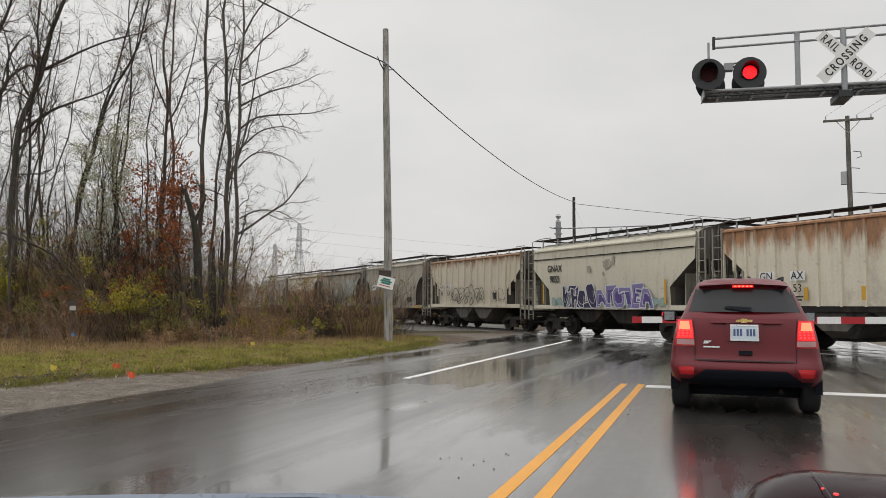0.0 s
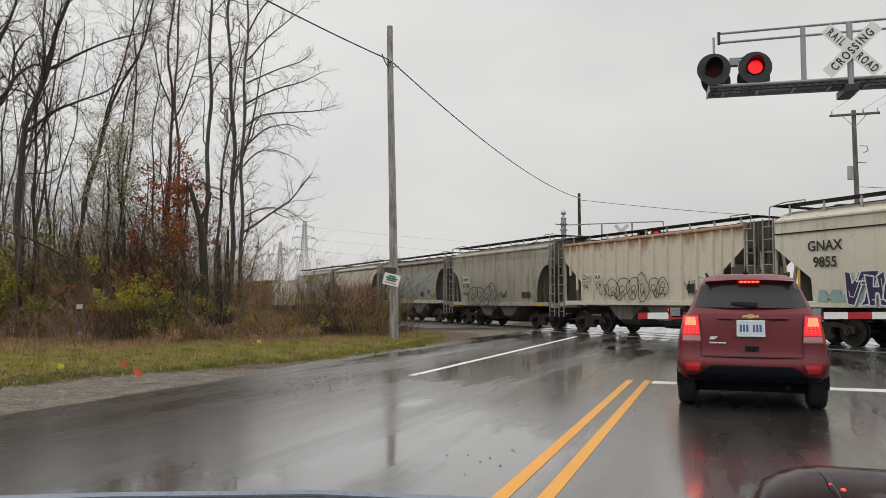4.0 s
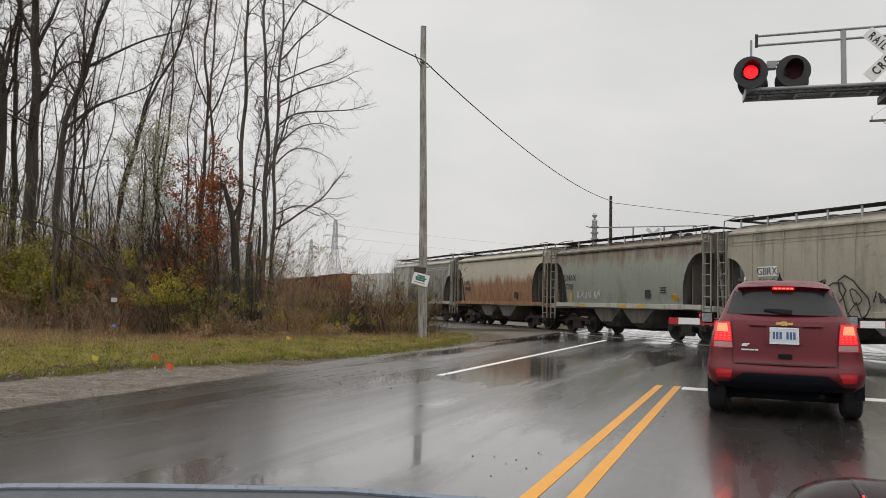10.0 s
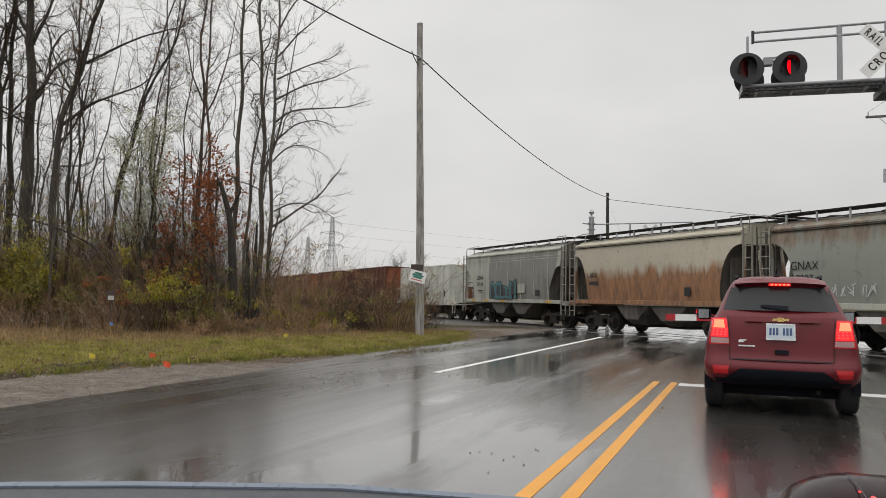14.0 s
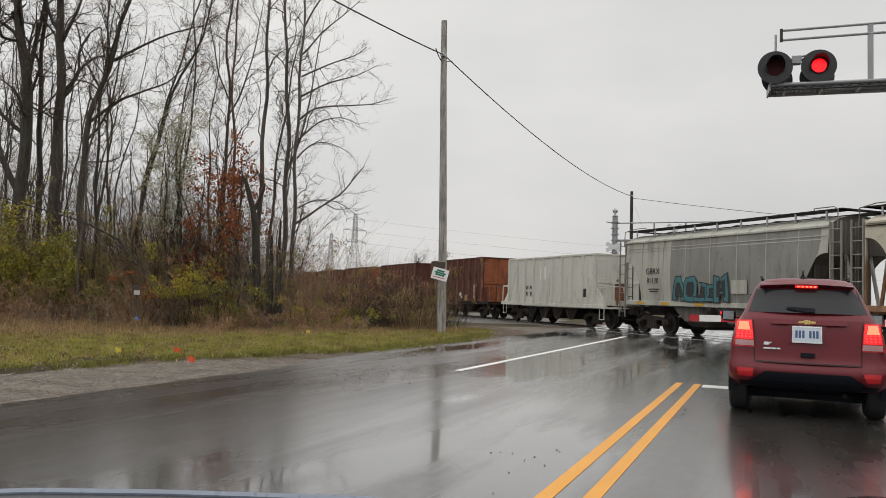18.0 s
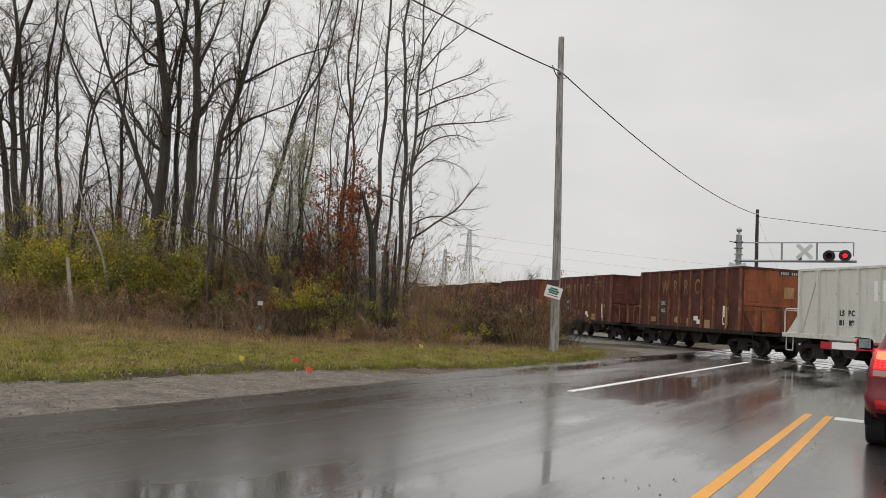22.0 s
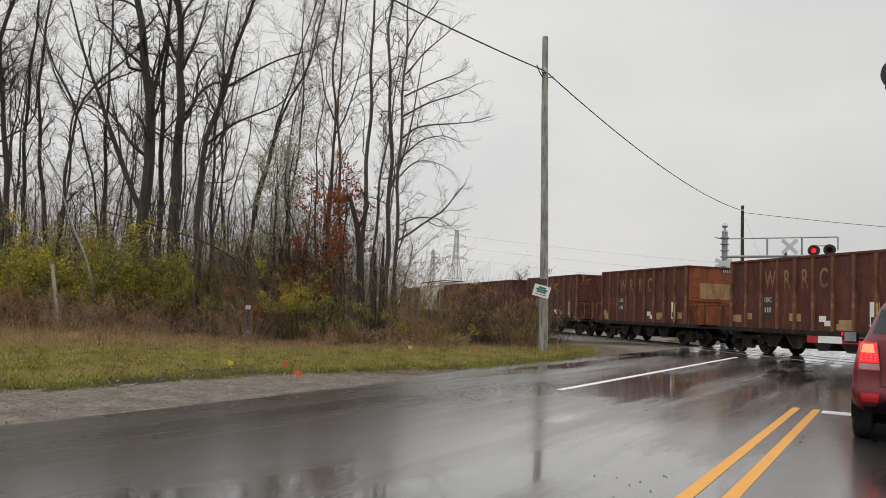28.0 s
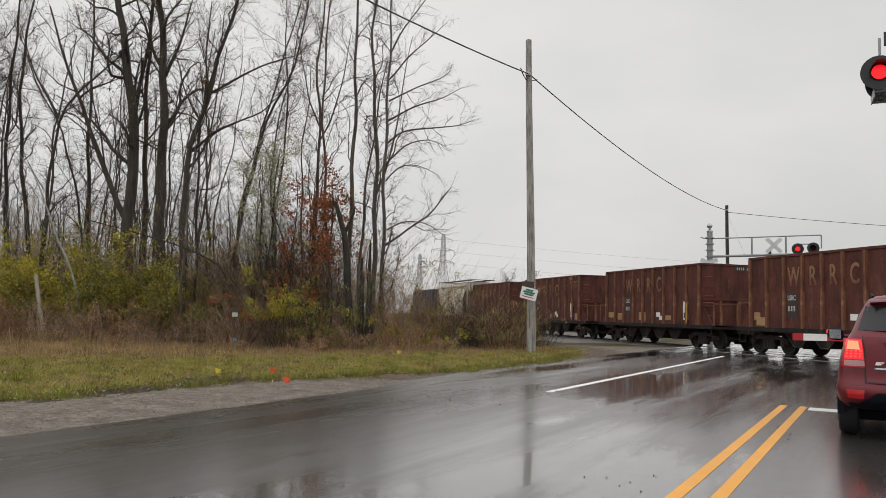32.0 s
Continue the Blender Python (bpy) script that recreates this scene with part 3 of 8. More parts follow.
def covered_hopper(car, L, body_mat, style, grime_shade_mat, sill_mat, eave=3.95, sill=1.35, bays=2, post_mat=None):
    """A short covered hopper: body with sloped ends, sills, bays, roof walkway, ladders and end frames."""
    post_mat = post_mat or body_mat
    cut = {'smooth': 1.08, 'panel': 1.1, 'plain': 1.35, 'ribbed': 1.4}[style]
    h = L / 2
    bulge = {'smooth': 0.11, 'panel': 0.07, 'plain': 0.07, 'ribbed': 0.0}[style]
    crown = {'smooth': 0.40, 'panel': 0.44, 'plain': 0.44, 'ribbed': 0.22}[style]
    z_slope = eave - {'smooth': 0.45, 'panel': 0.85, 'plain': 0.85, 'ribbed': 0.75}[style]
    stations = [-h, -h + 0.02]
    for k in (0.15, 0.3, 0.45, 0.6, 0.72, 0.82, 0.9, 0.95, 0.985, 1.0):
        stations.append(-h + 0.02 + (cut - 0.02) * k)
    stations.append(-h + cut + 0.004)
    stations += [-x for x in reversed(stations)]
    rings = []
    z_mid = sill + 0.42 * (z_slope - sill)
    for x in stations:
        k = min(1.0, max(0.0, h - abs(x) - 0.02) / (cut - 0.02))
        if h - abs(x) > cut + 0.002:
            zb = sill
        elif style in ('smooth', 'panel'):
            zb = sill + (z_slope - sill) * math.sqrt(max(0.0, 1 - k ** 2.2))
        else:
            zb = z_slope - (z_slope - z_mid) * k
        half = hopper_section(zb, eave, bulge, crown)
        rings.append([(x, y, z) for y, z in half] + [(x, -y, z) for y, z in reversed(half[:-1])])
    body = Shape().loft(rings)
    hull = body.mesh("body", [body_mat, grime_shade_mat], True)
    # shade painted in: downward and low end faces take the darker material
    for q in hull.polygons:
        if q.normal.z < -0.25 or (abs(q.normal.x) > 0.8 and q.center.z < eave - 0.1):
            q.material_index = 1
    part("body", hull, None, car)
    for sy in (-1, 1):
        sl = Shape().box(-h + 0.05, h - 0.05, 1.36 * sy - 0.06, 1.36 * sy + 0.12, sill - 0.17, sill + 0.02)
        part("side_sill", sl, sill_mat, car, bevel=0.012)
        eb = Shape().box(-h, h, 1.44 * sy - 0.05, 1.44 * sy + 0.05, eave - 0.03, eave + 0.05)
        part("eave_rail", eb, body_mat, car, bevel=0.012)
    part("centre_sill", Shape().box(-h - 0.5, h + 0.5, -0.2, 0.2, 0.78, 1.18), STEEL_DARK, car)
    if style == 'ribbed':
        zt, zl = eave - 0.04, sill
        rib = Shape().prism([(-0.05, 0.0), (0.05, 0.0), (0.035, 0.09), (-0.035, 0.09)], 'z', zl, zt).mesh("side_post", post_mat)
        n = 11
        for i in range(n):
            x = -h + cut + 0.02 + (L - 2 * cut - 0.04) * i / (n - 1)
            for sy in (-1, 1):
                part("side_post", rib, None, car, at=pose(x, 1.42 * sy, 0, 0, 0, 0 if sy > 0 else 180))
        for sx in (-1, 1):
            for k in (0.35, 0.72):
                zb = z_slope - (z_slope - sill) * k
                short = Shape().prism([(-0.05, 0.0), (0.05, 0.0), (0.035, 0.09), (-0.035, 0.09)], 'z', zb, zt).mesh("side_post", post_mat)
                part("side_post", short, None, car, at=pose(sx * (h - cut * k), 1.42, 0))
    if style == 'panel':
        rings_s = hopper_section(sill, eave, bulge, crown)[:7]
        seam = Shape().loft([[(-0.025, y - 0.02, z), (0.025, y - 0.02, z), (0.02, y + 0.018, z), (-0.02, y + 0.018, z)] for y, z in rings_s]).mesh("panel_seam", body_mat)
        for i in range(7):
            x = -h + cut + 0.1 + (L - 2 * cut - 0.2) * i / 6
            part("panel_seam", seam, None, car, at=pose(x, 0, 0))
        for dz in (0.30, 0.42):
            part("roof_seam", Shape().box(-h + 0.1, h - 0.1, 1.44, 1.475, eave - dz, eave - dz + 0.035), body_mat, car)
    if style in ('plain', 'smooth'):
        part("roof_seam", Shape().box(-h + 0.05, h - 0.05, 1.43, 1.515 if style == 'plain' else 1.50, eave - 0.42, eave - 0.385) if style == 'plain' else Shape().box(-h + 0.05, h - 0.05, 1.43, 1.50, eave - 0.10, eave - 0.07), STEEL_DARK, car, "dark dripping roof seam")
    # hopper bays below the sill
    span = 2 * (h - 3.0)
    for i in range(bays):
        w = span / bays
        x0 = -span / 2 + i * w + 0.05
        x1 = x0 + w - 0.1
        xm = (x0 + x1) / 2
        for_top = [(x0, 1.22), (x1, 1.22), (xm + 0.42, 0.40), (xm - 0.42, 0.40)]
        rings_b = []
        for y, s in ((-1.30, 0.0), (-0.9, 1.0), (0.9, 1.0), (1.30, 0.0)):
            rings_b.append([(x, y, z if s else max(z, 0.62) if z < 1 else z) for x, z in for_top])
        bay = part("hopper_bay", Shape().loft(rings_b), STEEL_DARK if style == 'plain' else grime_shade_mat, car, "dark stained discharge bay")
        part("outlet_gate", Shape().box(xm - 0.5, xm + 0.5, -0.75, 0.75, 0.30, 0.42).rod((xm, -1.25, 0.36), (xm, 1.25, 0.36), 0.03, None, 6), STEEL_DARK, bay)
    # end frames, platforms and ladders
    for sx in (-1, 1):
        x = sx * h
        xe = x - sx * 0.75
        # smooth and panel styles: a dark sheet added for the shaded interior
        part("end_panel", Shape().box(min(xe, xe + sx * 0.05), max(xe, xe + sx * 0.05), -1.28, 1.28, sill - 0.1, z_slope - 0.1), grime_shade_mat if style in ('smooth', 'panel') else END_GREY, car, "end panel under the slope, grimy and on some wagons shade-dark")
        part("end_sill", Shape().box(min(x, x + sx * 0.55), max(x, x + sx * 0.55), -1.42, 1.42, sill - 0.25, sill - 0.03), sill_mat, car, bevel=0.015)
        for y in (-1.38, 1.38):
            part("corner_post", Shape().box(x + sx * 0.05 - 0.04, x + sx * 0.05 + 0.04, y - 0.045, y + 0.045, sill - 0.05, eave + 0.12), post_mat, car, bevel=0.008)
        for y in (-0.55, 0.55):
            part("end_brace", Shape().rod((x - sx * 0.15, y, z_slope + 0.05), (x + sx * 0.2, y, sill - 0.04), 0.06, None, 6), post_mat, car)
        lad = ladder_mesh(eave + 0.15 - 0.65, 0.42, 0.42, LADDER_GREY, 0.024)
        part("side_ladder", lad, None, car, "steel side ladder", at=pose(x + sx * 0.28, 1.46, 0.65))
        part("side_ladder", lad, None, car, "steel side ladder", at=pose(x + sx * 0.28, -1.46, 0.65))
        part("end_ladder", ladder_mesh(eave - sill + 0.2, 0.42, 0.42, grime_shade_mat), None, car, "steel end ladder", at=pose(x + sx * 0.45, 1.0, sill - 0.05, 0, 0, 90))
        part("brake_rod", Shape().path([(x + sx * 0.5, 1.30, 0.55), (x + sx * 0.5, 1.30, sill - 0.1), (x - sx * 1.2, 1.30, sill - 0.2)], 0.025), STEEL_DARK, car)
        part("uncoupling_lever", Shape().path([(x + sx * 0.62, 1.35, 0.75), (x + sx * 0.66, 1.1, 0.98), (x + sx * 0.66, 0.1, 0.98)], 0.018), STEEL_DARK, car)
    part("brake_wheel", Shape().rod((h + 0.55, -0.6, 2.3), (h + 0.58, -0.6, 2.3), 0.28, None, 16), STEEL_DARK, car)
    part("brake_cylinder", Shape().rod((-h + 0.5, 0.6, 1.5), (-h + 1.0, 0.6, 1.5), 0.17, None, 12), STEEL_DARK, car)
    part("air_tank", Shape().rod((h - 1.35, -0.5, 1.6), (h - 0.5, -0.5, 1.6), 0.2, None, 12), STEEL_DARK, car)
    # roof walkway
    zt = eave + crown
    walkway = part("roof_walkway", Shape().box(-h - 0.25, h + 0.25, 0.55, 1.18, zt + 0.12, zt + 0.16), STEEL_DARK, car, "steel grating walkway along the roof")
    part("roof_walkway", Shape().box(-h - 0.25, h + 0.25, -1.18, -0.55, zt + 0.12, zt + 0.16), STEEL_DARK, car, "steel grating walkway along the roof")
    prop = Shape().box(-0.03, 0.03, -0.02, 0.02, eave + 0.12, zt + 0.12).mesh("walkway_support", GALV)
    for i in range(9):
        part("walkway_support", prop, None, walkway, at=pose(-h + 0.35 + (L - 0.7) * i / 8, 1.15, 0))
    for sx in (-1, 1):
        part("end_walkway", Shape().box(min(sx * h, sx * h + sx * 0.3), max(sx * h, sx * h + sx * 0.3), -1.2, 1.2, zt + 0.12, zt + 0.16), STEEL_DARK, car)
        part("grab_iron", Shape().path([(sx * (h + 0.28), 1.40, eave - 0.1), (sx * (h + 0.28), 1.36, zt + 0.1), (sx * (h - 0.1), 1.1, zt + 0.24), (sx * (h - 0.9), 1.1, zt + 0.24), (sx * (h - 0.9), 1.1, zt + 0.14)], 0.02), LADDER_GREY, car)
    for i in range(5):
        part("roof_hatch", HATCH, None, car, at=pose(-h * 0.75 + i * h * 0.375, 0, zt - 0.02))
    running_gear(car, h, h - 1.35, h + 0.6)


def open_hopper(car, L, body_mat, rib_mat, sill_mat, top=3.83, sill=1.06, ribs=10, end_mat=None):
    """An open-top ore hopper: ribbed box body, W-shaped bays below, end platforms with rails."""
    end_mat = end_mat or body_mat
    h = L / 2
    t = 0.05
    for sy in (-1, 1):
        y = 1.46 * sy
        part("side_sheet", Shape().box(-h, h, y - t / 2, y + t / 2, sill, top), body_mat, car)
        part("top_chord", Shape().box(-h - 0.03, h + 0.03, y - 0.07, y + 0.07, top - 0.02, top + 0.08), body_mat, car, bevel=0.01)
        part("side_sill", Shape().box(-h - 0.9, h + 0.9, y - 0.08, y + 0.08, sill - 0.16, sill + 0.02), sill_mat, car, bevel=0.01)
    rib = Shape().prism([(-0.065, 0.0), (0.065, 0.0), (0.05, 0.10), (-0.05, 0.10)], 'z', sill, top - 0.02).mesh("side_post", rib_mat)
    for i in range(ribs):
        x = -h + 0.09 + (L - 0.18) * i / (ribs - 1)
        for sy in (-1, 1):
            part("side_post", rib, None, car, at=pose(x, (1.46 + t / 2) * sy, 0, 0, 0, 0 if sy > 0 else 180))
    for sx in (-1, 1):
        x = sx * h
        part("end_sheet", Shape().box(x - t / 2, x + t / 2, -1.43, 1.43, sill, top), end_mat, car)
        part("end_chord", Shape().box(x - 0.06, x + 0.06, -1.5, 1.5, top - 0.02, top + 0.08), body_mat, car, bevel=0.01)
        part("end_stiffener", Shape().box(x + sx * 0.02 - 0.05, x + sx * 0.02 + 0.07, -1.43, 1.43, 2.18, 2.30), end_mat, car, bevel=0.01)
        for y in (-0.5, 0.5):
            part("end_post", Shape().box(x - 0.02, x + sx * 0.12, y - 0.06, y + 0.06, sill, 2.2) if sx > 0 else Shape().box(x - 0.12, x + 0.02, y - 0.06, y + 0.06, sill, 2.2), rib_mat, car)
        part("platform", Shape().box(min(x, x + sx * 0.95), max(x, x + sx * 0.95), -1.4, 1.4, sill - 0.16, sill - 0.08), sill_mat, car)
        for k in range(5):
            part("rung", Shape().path([(x + sx * 0.02, 1.30, 1.5 + 0.45 * k), (x + sx * 0.10, 1.30, 1.5 + 0.45 * k), (x + sx * 0.10, 0.92, 1.5 + 0.45 * k), (x + sx * 0.02, 0.92, 1.5 + 0.45 * k)], 0.016, 5), rib_mat, car)
        part("step", Shape().path([(x + sx * 0.75, 1.45, sill - 0.1), (x + sx * 0.75, 1.45, 0.45), (x + sx * 0.35, 1.45, 0.45), (x + sx * 0.35, 1.45, sill - 0.1)], 0.022, 5), sill_mat, car)
        part("platform_rail", Shape().path([(x + sx * 0.9, 1.42, sill), (x + sx * 0.9, 1.42, 2.0), (x + sx * 0.82, 1.42, 2.08), (x + sx * 0.1, 1.42, 2.08)], 0.028), sill_mat if sill_mat is not STEEL_DARK else rib_mat, car, "bent pipe safety rail")
        part("platform_rail", Shape().path([(x + sx * 0.9, 1.35, 2.02), (x + sx * 0.9, 0.25, 2.02), (x + sx * 0.9, 0.25, sill)], 0.024), rib_mat, car, "bent pipe safety rail")
        part("gusset", Shape().prism([(0, 0), (sx * 0.85, 0), (0, 0.95)], 'y', 1.36, 1.40).mesh("gusset", body_mat), None, car, at=pose(x, 0, sill - 0.05))
    part("floor_slope", Shape().prism([(-h + 0.05, sill + 0.9), (-h + 1.6, sill - 0.1), (h - 1.6, sill - 0.1), (h - 0.05, sill + 0.9), (h - 0.05, sill + 0.8), (h - 1.6, sill - 0.2), (-h + 1.6, sill - 0.2), (-h + 0.05, sill + 0.8)], 'y', -1.42, 1.42), body_mat, car)
    part("centre_sill", Shape().box(-h - 1.4, h + 1.4, -0.2, 0.2, 0.72, 1.08), STEEL_DARK, car)
    span = L - 3.6
    for i in range(4):
        w = span / 4
        x0 = -span / 2 + i * w
        xm = x0 + w / 2
        bay = part("hopper_bay", Shape().prism([(x0 + 0.02, sill - 0.14), (x0 + w - 0.02, sill - 0.14), (xm + 0.2, 0.36), (xm - 0.2, 0.36)], 'y', -1.25, 1.25), STEEL_DARK, car, "dark stained discharge bay")
        part("bay_flange", Shape().path([(x0 + 0.02, 1.27, sill - 0.14), (xm - 0.2, 1.27, 0.36), (xm + 0.2, 1.27, 0.36), (x0 + w - 0.02, 1.27, sill - 0.14)], 0.028, 5), TRUCK_STEEL, bay)
    part("brake_wheel", Shape().rod((h + 0.25, -0.7, 2.6), (h + 0.28, -0.7, 2.6), 0.26, None, 16), STEEL_DARK, car)
    running_gear(car, h, h - 0.55, h + 1.2)


def plate(car, name, x, z, w, hgt, mat, y=1.505, label=""):
    return part(name, Shape().box(x - w / 2, x + w / 2, y, y + 0.006, z - hgt / 2, z + hgt / 2), mat, car, label)


def side_text(car, text, x, z, size, mat, y=1.53, bold=0.0, squeeze=0.95):
    return letters("lettering", text, size, mat, car, Matrix.Translation((x, y, z)) @ NEAR, bold=bold, squeeze=squeeze)


def bars(car, x, z, rows, w, mat, y=1.53, hgt=0.05, gap=0.1):
    for i in range(rows):
        plate(car, "stencil_bar", x, z - i * gap, w * (1.0 if i % 2 == 0 else 0.8), hgt, mat, y)


def ribbon(sh, loop, half, y, d, closed=True):
    """A painted line of even width along a run of points."""
    n = len(loop)
    for i in range(n if closed else n - 1):
        p, q = Vector(loop[i]), Vector(loop[(i + 1) % n])
        t = q - p
        if t.length < 1e-4:
            continue
        t.normalize()
        e = Vector((-t.y, t.x)) * half
        p, q = p - t * half * 0.6, q + t * half * 0.6
        sh.prism([tuple(p + e), tuple(q + e), tuple(q - e), tuple(p - e)], 'y', y + 0.0004 * (i % 5), y + d + 0.0004 * (i % 5))


FORMS = (((0, 0), (0.95, 0), (1.08, 0.28), (0.48, 0.26), (0.5, 0.9), (0.68, 1.08), (0.05, 1.0), (0.14, 0.8)),
         ((-0.05, 0), (0.28, 0), (0.38, 0.30), (0.60, 0.28), (0.66, 0), (1.08, 0.04), (0.78, 1.05), (0.36, 1.0), (0.2, 0.72)),
         ((0, 0), (1.05, -0.02), (0.9, 0.24), (0.42, 0.24), (0.42, 0.40), (0.85, 0.42), (0.75, 0.62), (0.4, 0.6), (0.4, 0.78), (0.98, 0.78), (1.05, 1.02), (0.06, 1.0), (0.12, 0.5)),
         ((0.02, 0.2), (0.25, 0), (0.8, 0), (1.0, 0.22), (0.98, 0.8), (0.76, 1.02), (0.22, 1.0), (0, 0.76)),
         ((0, 0), (0.36, 0), (0.40, 0.36), (0.62, 0.36), (0.60, 0), (1.0, 0), (0.94, 1.12), (0.62, 0.98), (0.62, 0.62), (0.38, 0.62), (0.4, 1.0), (-0.02, 1.06)))


def graffiti(car, x, z, w, hgt, fill, edge, n, seed, y=1.55, spray=None, dark=None):
    """Heavy slanted interlocking sprayed letters with a pale outline, too wild to read."""
    rnd = random.Random(seed)
    cw = w / n
    last = -1
    for i in range(n):
        cx = x + w / 2 - cw * (i + 0.5)
        form = FORMS[rnd.choice([q for q in range(len(FORMS)) if q != last])]
        last = FORMS.index(form)
        if rnd.random() < 0.4:
            form = tuple((1 - u, v) for u, v in reversed(form))
        if rnd.random() < 0.35:
            form = tuple((u, 1 - v) for u, v in reversed(form))
        slant, tall = rnd.uniform(-0.35, 0.25), hgt * rnd.uniform(0.75, 1.2)
        shape = []
        for u, v in form:
            v = (v + rnd.uniform(-0.05, 0.05)) * tall
            shape.append((cx - (u - 0.5 + rnd.uniform(-0.06, 0.06)) * cw * 1.35 - slant * v, z - hgt / 2 + max(v, -0.02)))
        o = part("graffiti_fill", Shape().prism(shape, 'y', y + 0.0045 * i, y + 0.002 + 0.0045 * i), fill, car, "heavy sprayed lettering with an outline")
        rim = Shape()
        ribbon(rim, shape, 0.016 * hgt + 0.006, y + 0.0022 + 0.0045 * i, 0.001)
        part("graffiti_outline", rim, edge, o)
        mid = Vector((sum(q[0] for q in shape), sum(q[1] for q in shape))) / len(shape)
        small = [tuple(mid + (Vector(q) - mid) * 0.6) for q in shape]
        if dark:
            part("graffiti_shadow", Shape().prism(small, 'y', y + 0.0025 + 0.0045 * i, y + 0.0035 + 0.0045 * i), dark, o)
        if spray:
            sh = Shape()
            ribbon(sh, small[: len(small) // 2 + 1], 0.012, y + 0.0037 + 0.0045 * i, 0.001, False)
            part("graffiti_highlight", sh, spray, o)


def bubble(car, x, z, w, hgt, mat, n, seed, y=1.55, r=0.02):
    """Hollow rounded sprayed marks drawn in line only."""
    rnd = random.Random(seed)
    cw = w / n
    for i in range(n):
        cx = x + w / 2 - cw * (i + 0.5)
        sh = Shape()
        ph, lean_ = rnd.uniform(0, 6), rnd.uniform(-0.25, 0.15)
        tall = hgt * rnd.uniform(0.85, 1.1)

        def loop(g, du, dv):
            out = []
            for j in range(14):
                a = 2 * math.pi * j / 14
                q = g * (1 + 0.22 * math.sin(2 * a + ph) + 0.14 * math.sin(3 * a + 2 * ph))
                u, v = 0.6 * cw * q * math.cos(a), 0.5 * tall * q * math.sin(a)
                out.append((cx + du + u - lean_ * v, z + dv + v))
            return out
        ribbon(sh, loop(1.0, 0, 0), r, y, 0.004)
        ribbon(sh, loop(0.36, rnd.uniform(-0.08, 0.08), rnd.uniform(-0.1, 0.12)), r * 0.8, y + 0.003, 0.004)
        ribbon(sh, [(cx - 0.3 * cw, z - 0.5 * tall), (cx - 0.1 * cw, z - 0.1 * tall), (cx + 0.25 * cw, z - 0.42 * tall)], r * 0.8, y + 0.003, 0.004, False)
        part("sprayed_line", sh, mat, car, "hollow sprayed lettering in black line")


def scrawl(car, x, z, w, hgt, mat, n, seed, y=1.55, r=0.035):
    """Thin sprayed line lettering: each mark a few jagged strokes."""
    rnd = random.Random(seed)
    cw = w / n
    for i in range(n):
        cx = x + w / 2 - cw * (i + 0.5)
        sh = Shape()
        zz, xx = [-0.48, 0.48], [-0.42, 0.42]
        p = (cx + xx[0] * cw, z + rnd.choice(zz) * hgt)
        for k in range(rnd.choice((4, 5, 6))):
            q = (cx + rnd.uniform(-0.5, 0.5) * cw, z + (rnd.choice(zz) + rnd.uniform(-0.15, 0.15)) * hgt * rnd.uniform(0.3, 1.0))
            d = Vector((q[0] - p[0], q[1] - p[1]))
            if d.length > 0.03:
                e = Vector((-d.y, d.x)).normalized() * r
                sh.prism([(p[0] + e.x, p[1] + e.y), (q[0] + e.x, q[1] + e.y), (q[0] - e.x, q[1] - e.y), (p[0] - e.x, p[1] - e.y)], 'y', y + 0.0005 * k, y + 0.006 + 0.0005 * k)
            p = q
        if sh.v:
            part("sprayed_line", sh, mat, car, "thin sprayed scrawl")


# grimy steel of bays and ladders; also the painted shade under hopper ends
GRIME_AND_SHADE = paint("grimy_shade_brown_steel", (0.125, 0.112, 0.096), 0.6, 0.7, scale=4, streak=(0.03, 0.027, 0.025))
CREAM = paint("weathered_cream_paint", (0.60, 0.56, 0.45), 0.9, 0.55, scale=1.2, streak=(0.28, 0.25, 0.19), streak_amt=0.12)
CREAM_RUST = paint("rust_streaked_cream_paint", (0.68, 0.62, 0.50), 0.85, 0.6, scale=1.6, streak=(0.31, 0.135, 0.052), streak_amt=0.5, band=(2.2, 3.9, -0.16, 0.50))
END_GREY = paint("grimy_grey_end_sheet", (0.31, 0.295, 0.255), 0.7, 0.6, scale=3, streak=(0.15, 0.12, 0.095), streak_amt=0.4)
LADDER_GREY = paint("grimy_grey_ladder_steel", (0.27, 0.255, 0.22), 0.7, 0.6, scale=5, streak=(0.13, 0.09, 0.065))
BEIGE_RUST = paint("rust_spotted_beige_paint", (0.63, 0.57, 0.455), 0.85, 0.6, scale=1.6, streak=(0.30, 0.145, 0.062), streak_amt=0.25, band=(3.0, 4.2, -0.1, 0.55))
TAUPE = paint("grey_taupe_paint", (0.37, 0.335, 0.265), 0.75, 0.55, scale=1.4, streak=(0.15, 0.135, 0.115), streak_amt=0.4)
SAGE = paint("grey_green_paint", (0.27, 0.282, 0.241), 0.85, 0.55, scale=1.2, streak=(0.19, 0.128, 0.088), streak_amt=0.35, band=(2.2, 3.5, -0.25, 0.34))
RUST_CREAM = paint("cream_paint_gone_rusty", (0.50, 0.455, 0.36), 0.8, 0.65, scale=1.3, streak=(0.26, 0.112, 0.045), streak_amt=0.75, band=(1.7, 3.4, 0.72, -0.06))
PALE_GREY = paint("pale_grey_paint", (0.45, 0.445, 0.385), 0.82, 0.55, scale=1.3, streak=(0.21, 0.195, 0.175), streak_amt=0.4)
GREY_PANEL = paint("weathered_grey_panel", (0.25, 0.245, 0.22), 0.75, 0.6, scale=1.6, streak=(0.15, 0.14, 0.12), streak_amt=0.35)
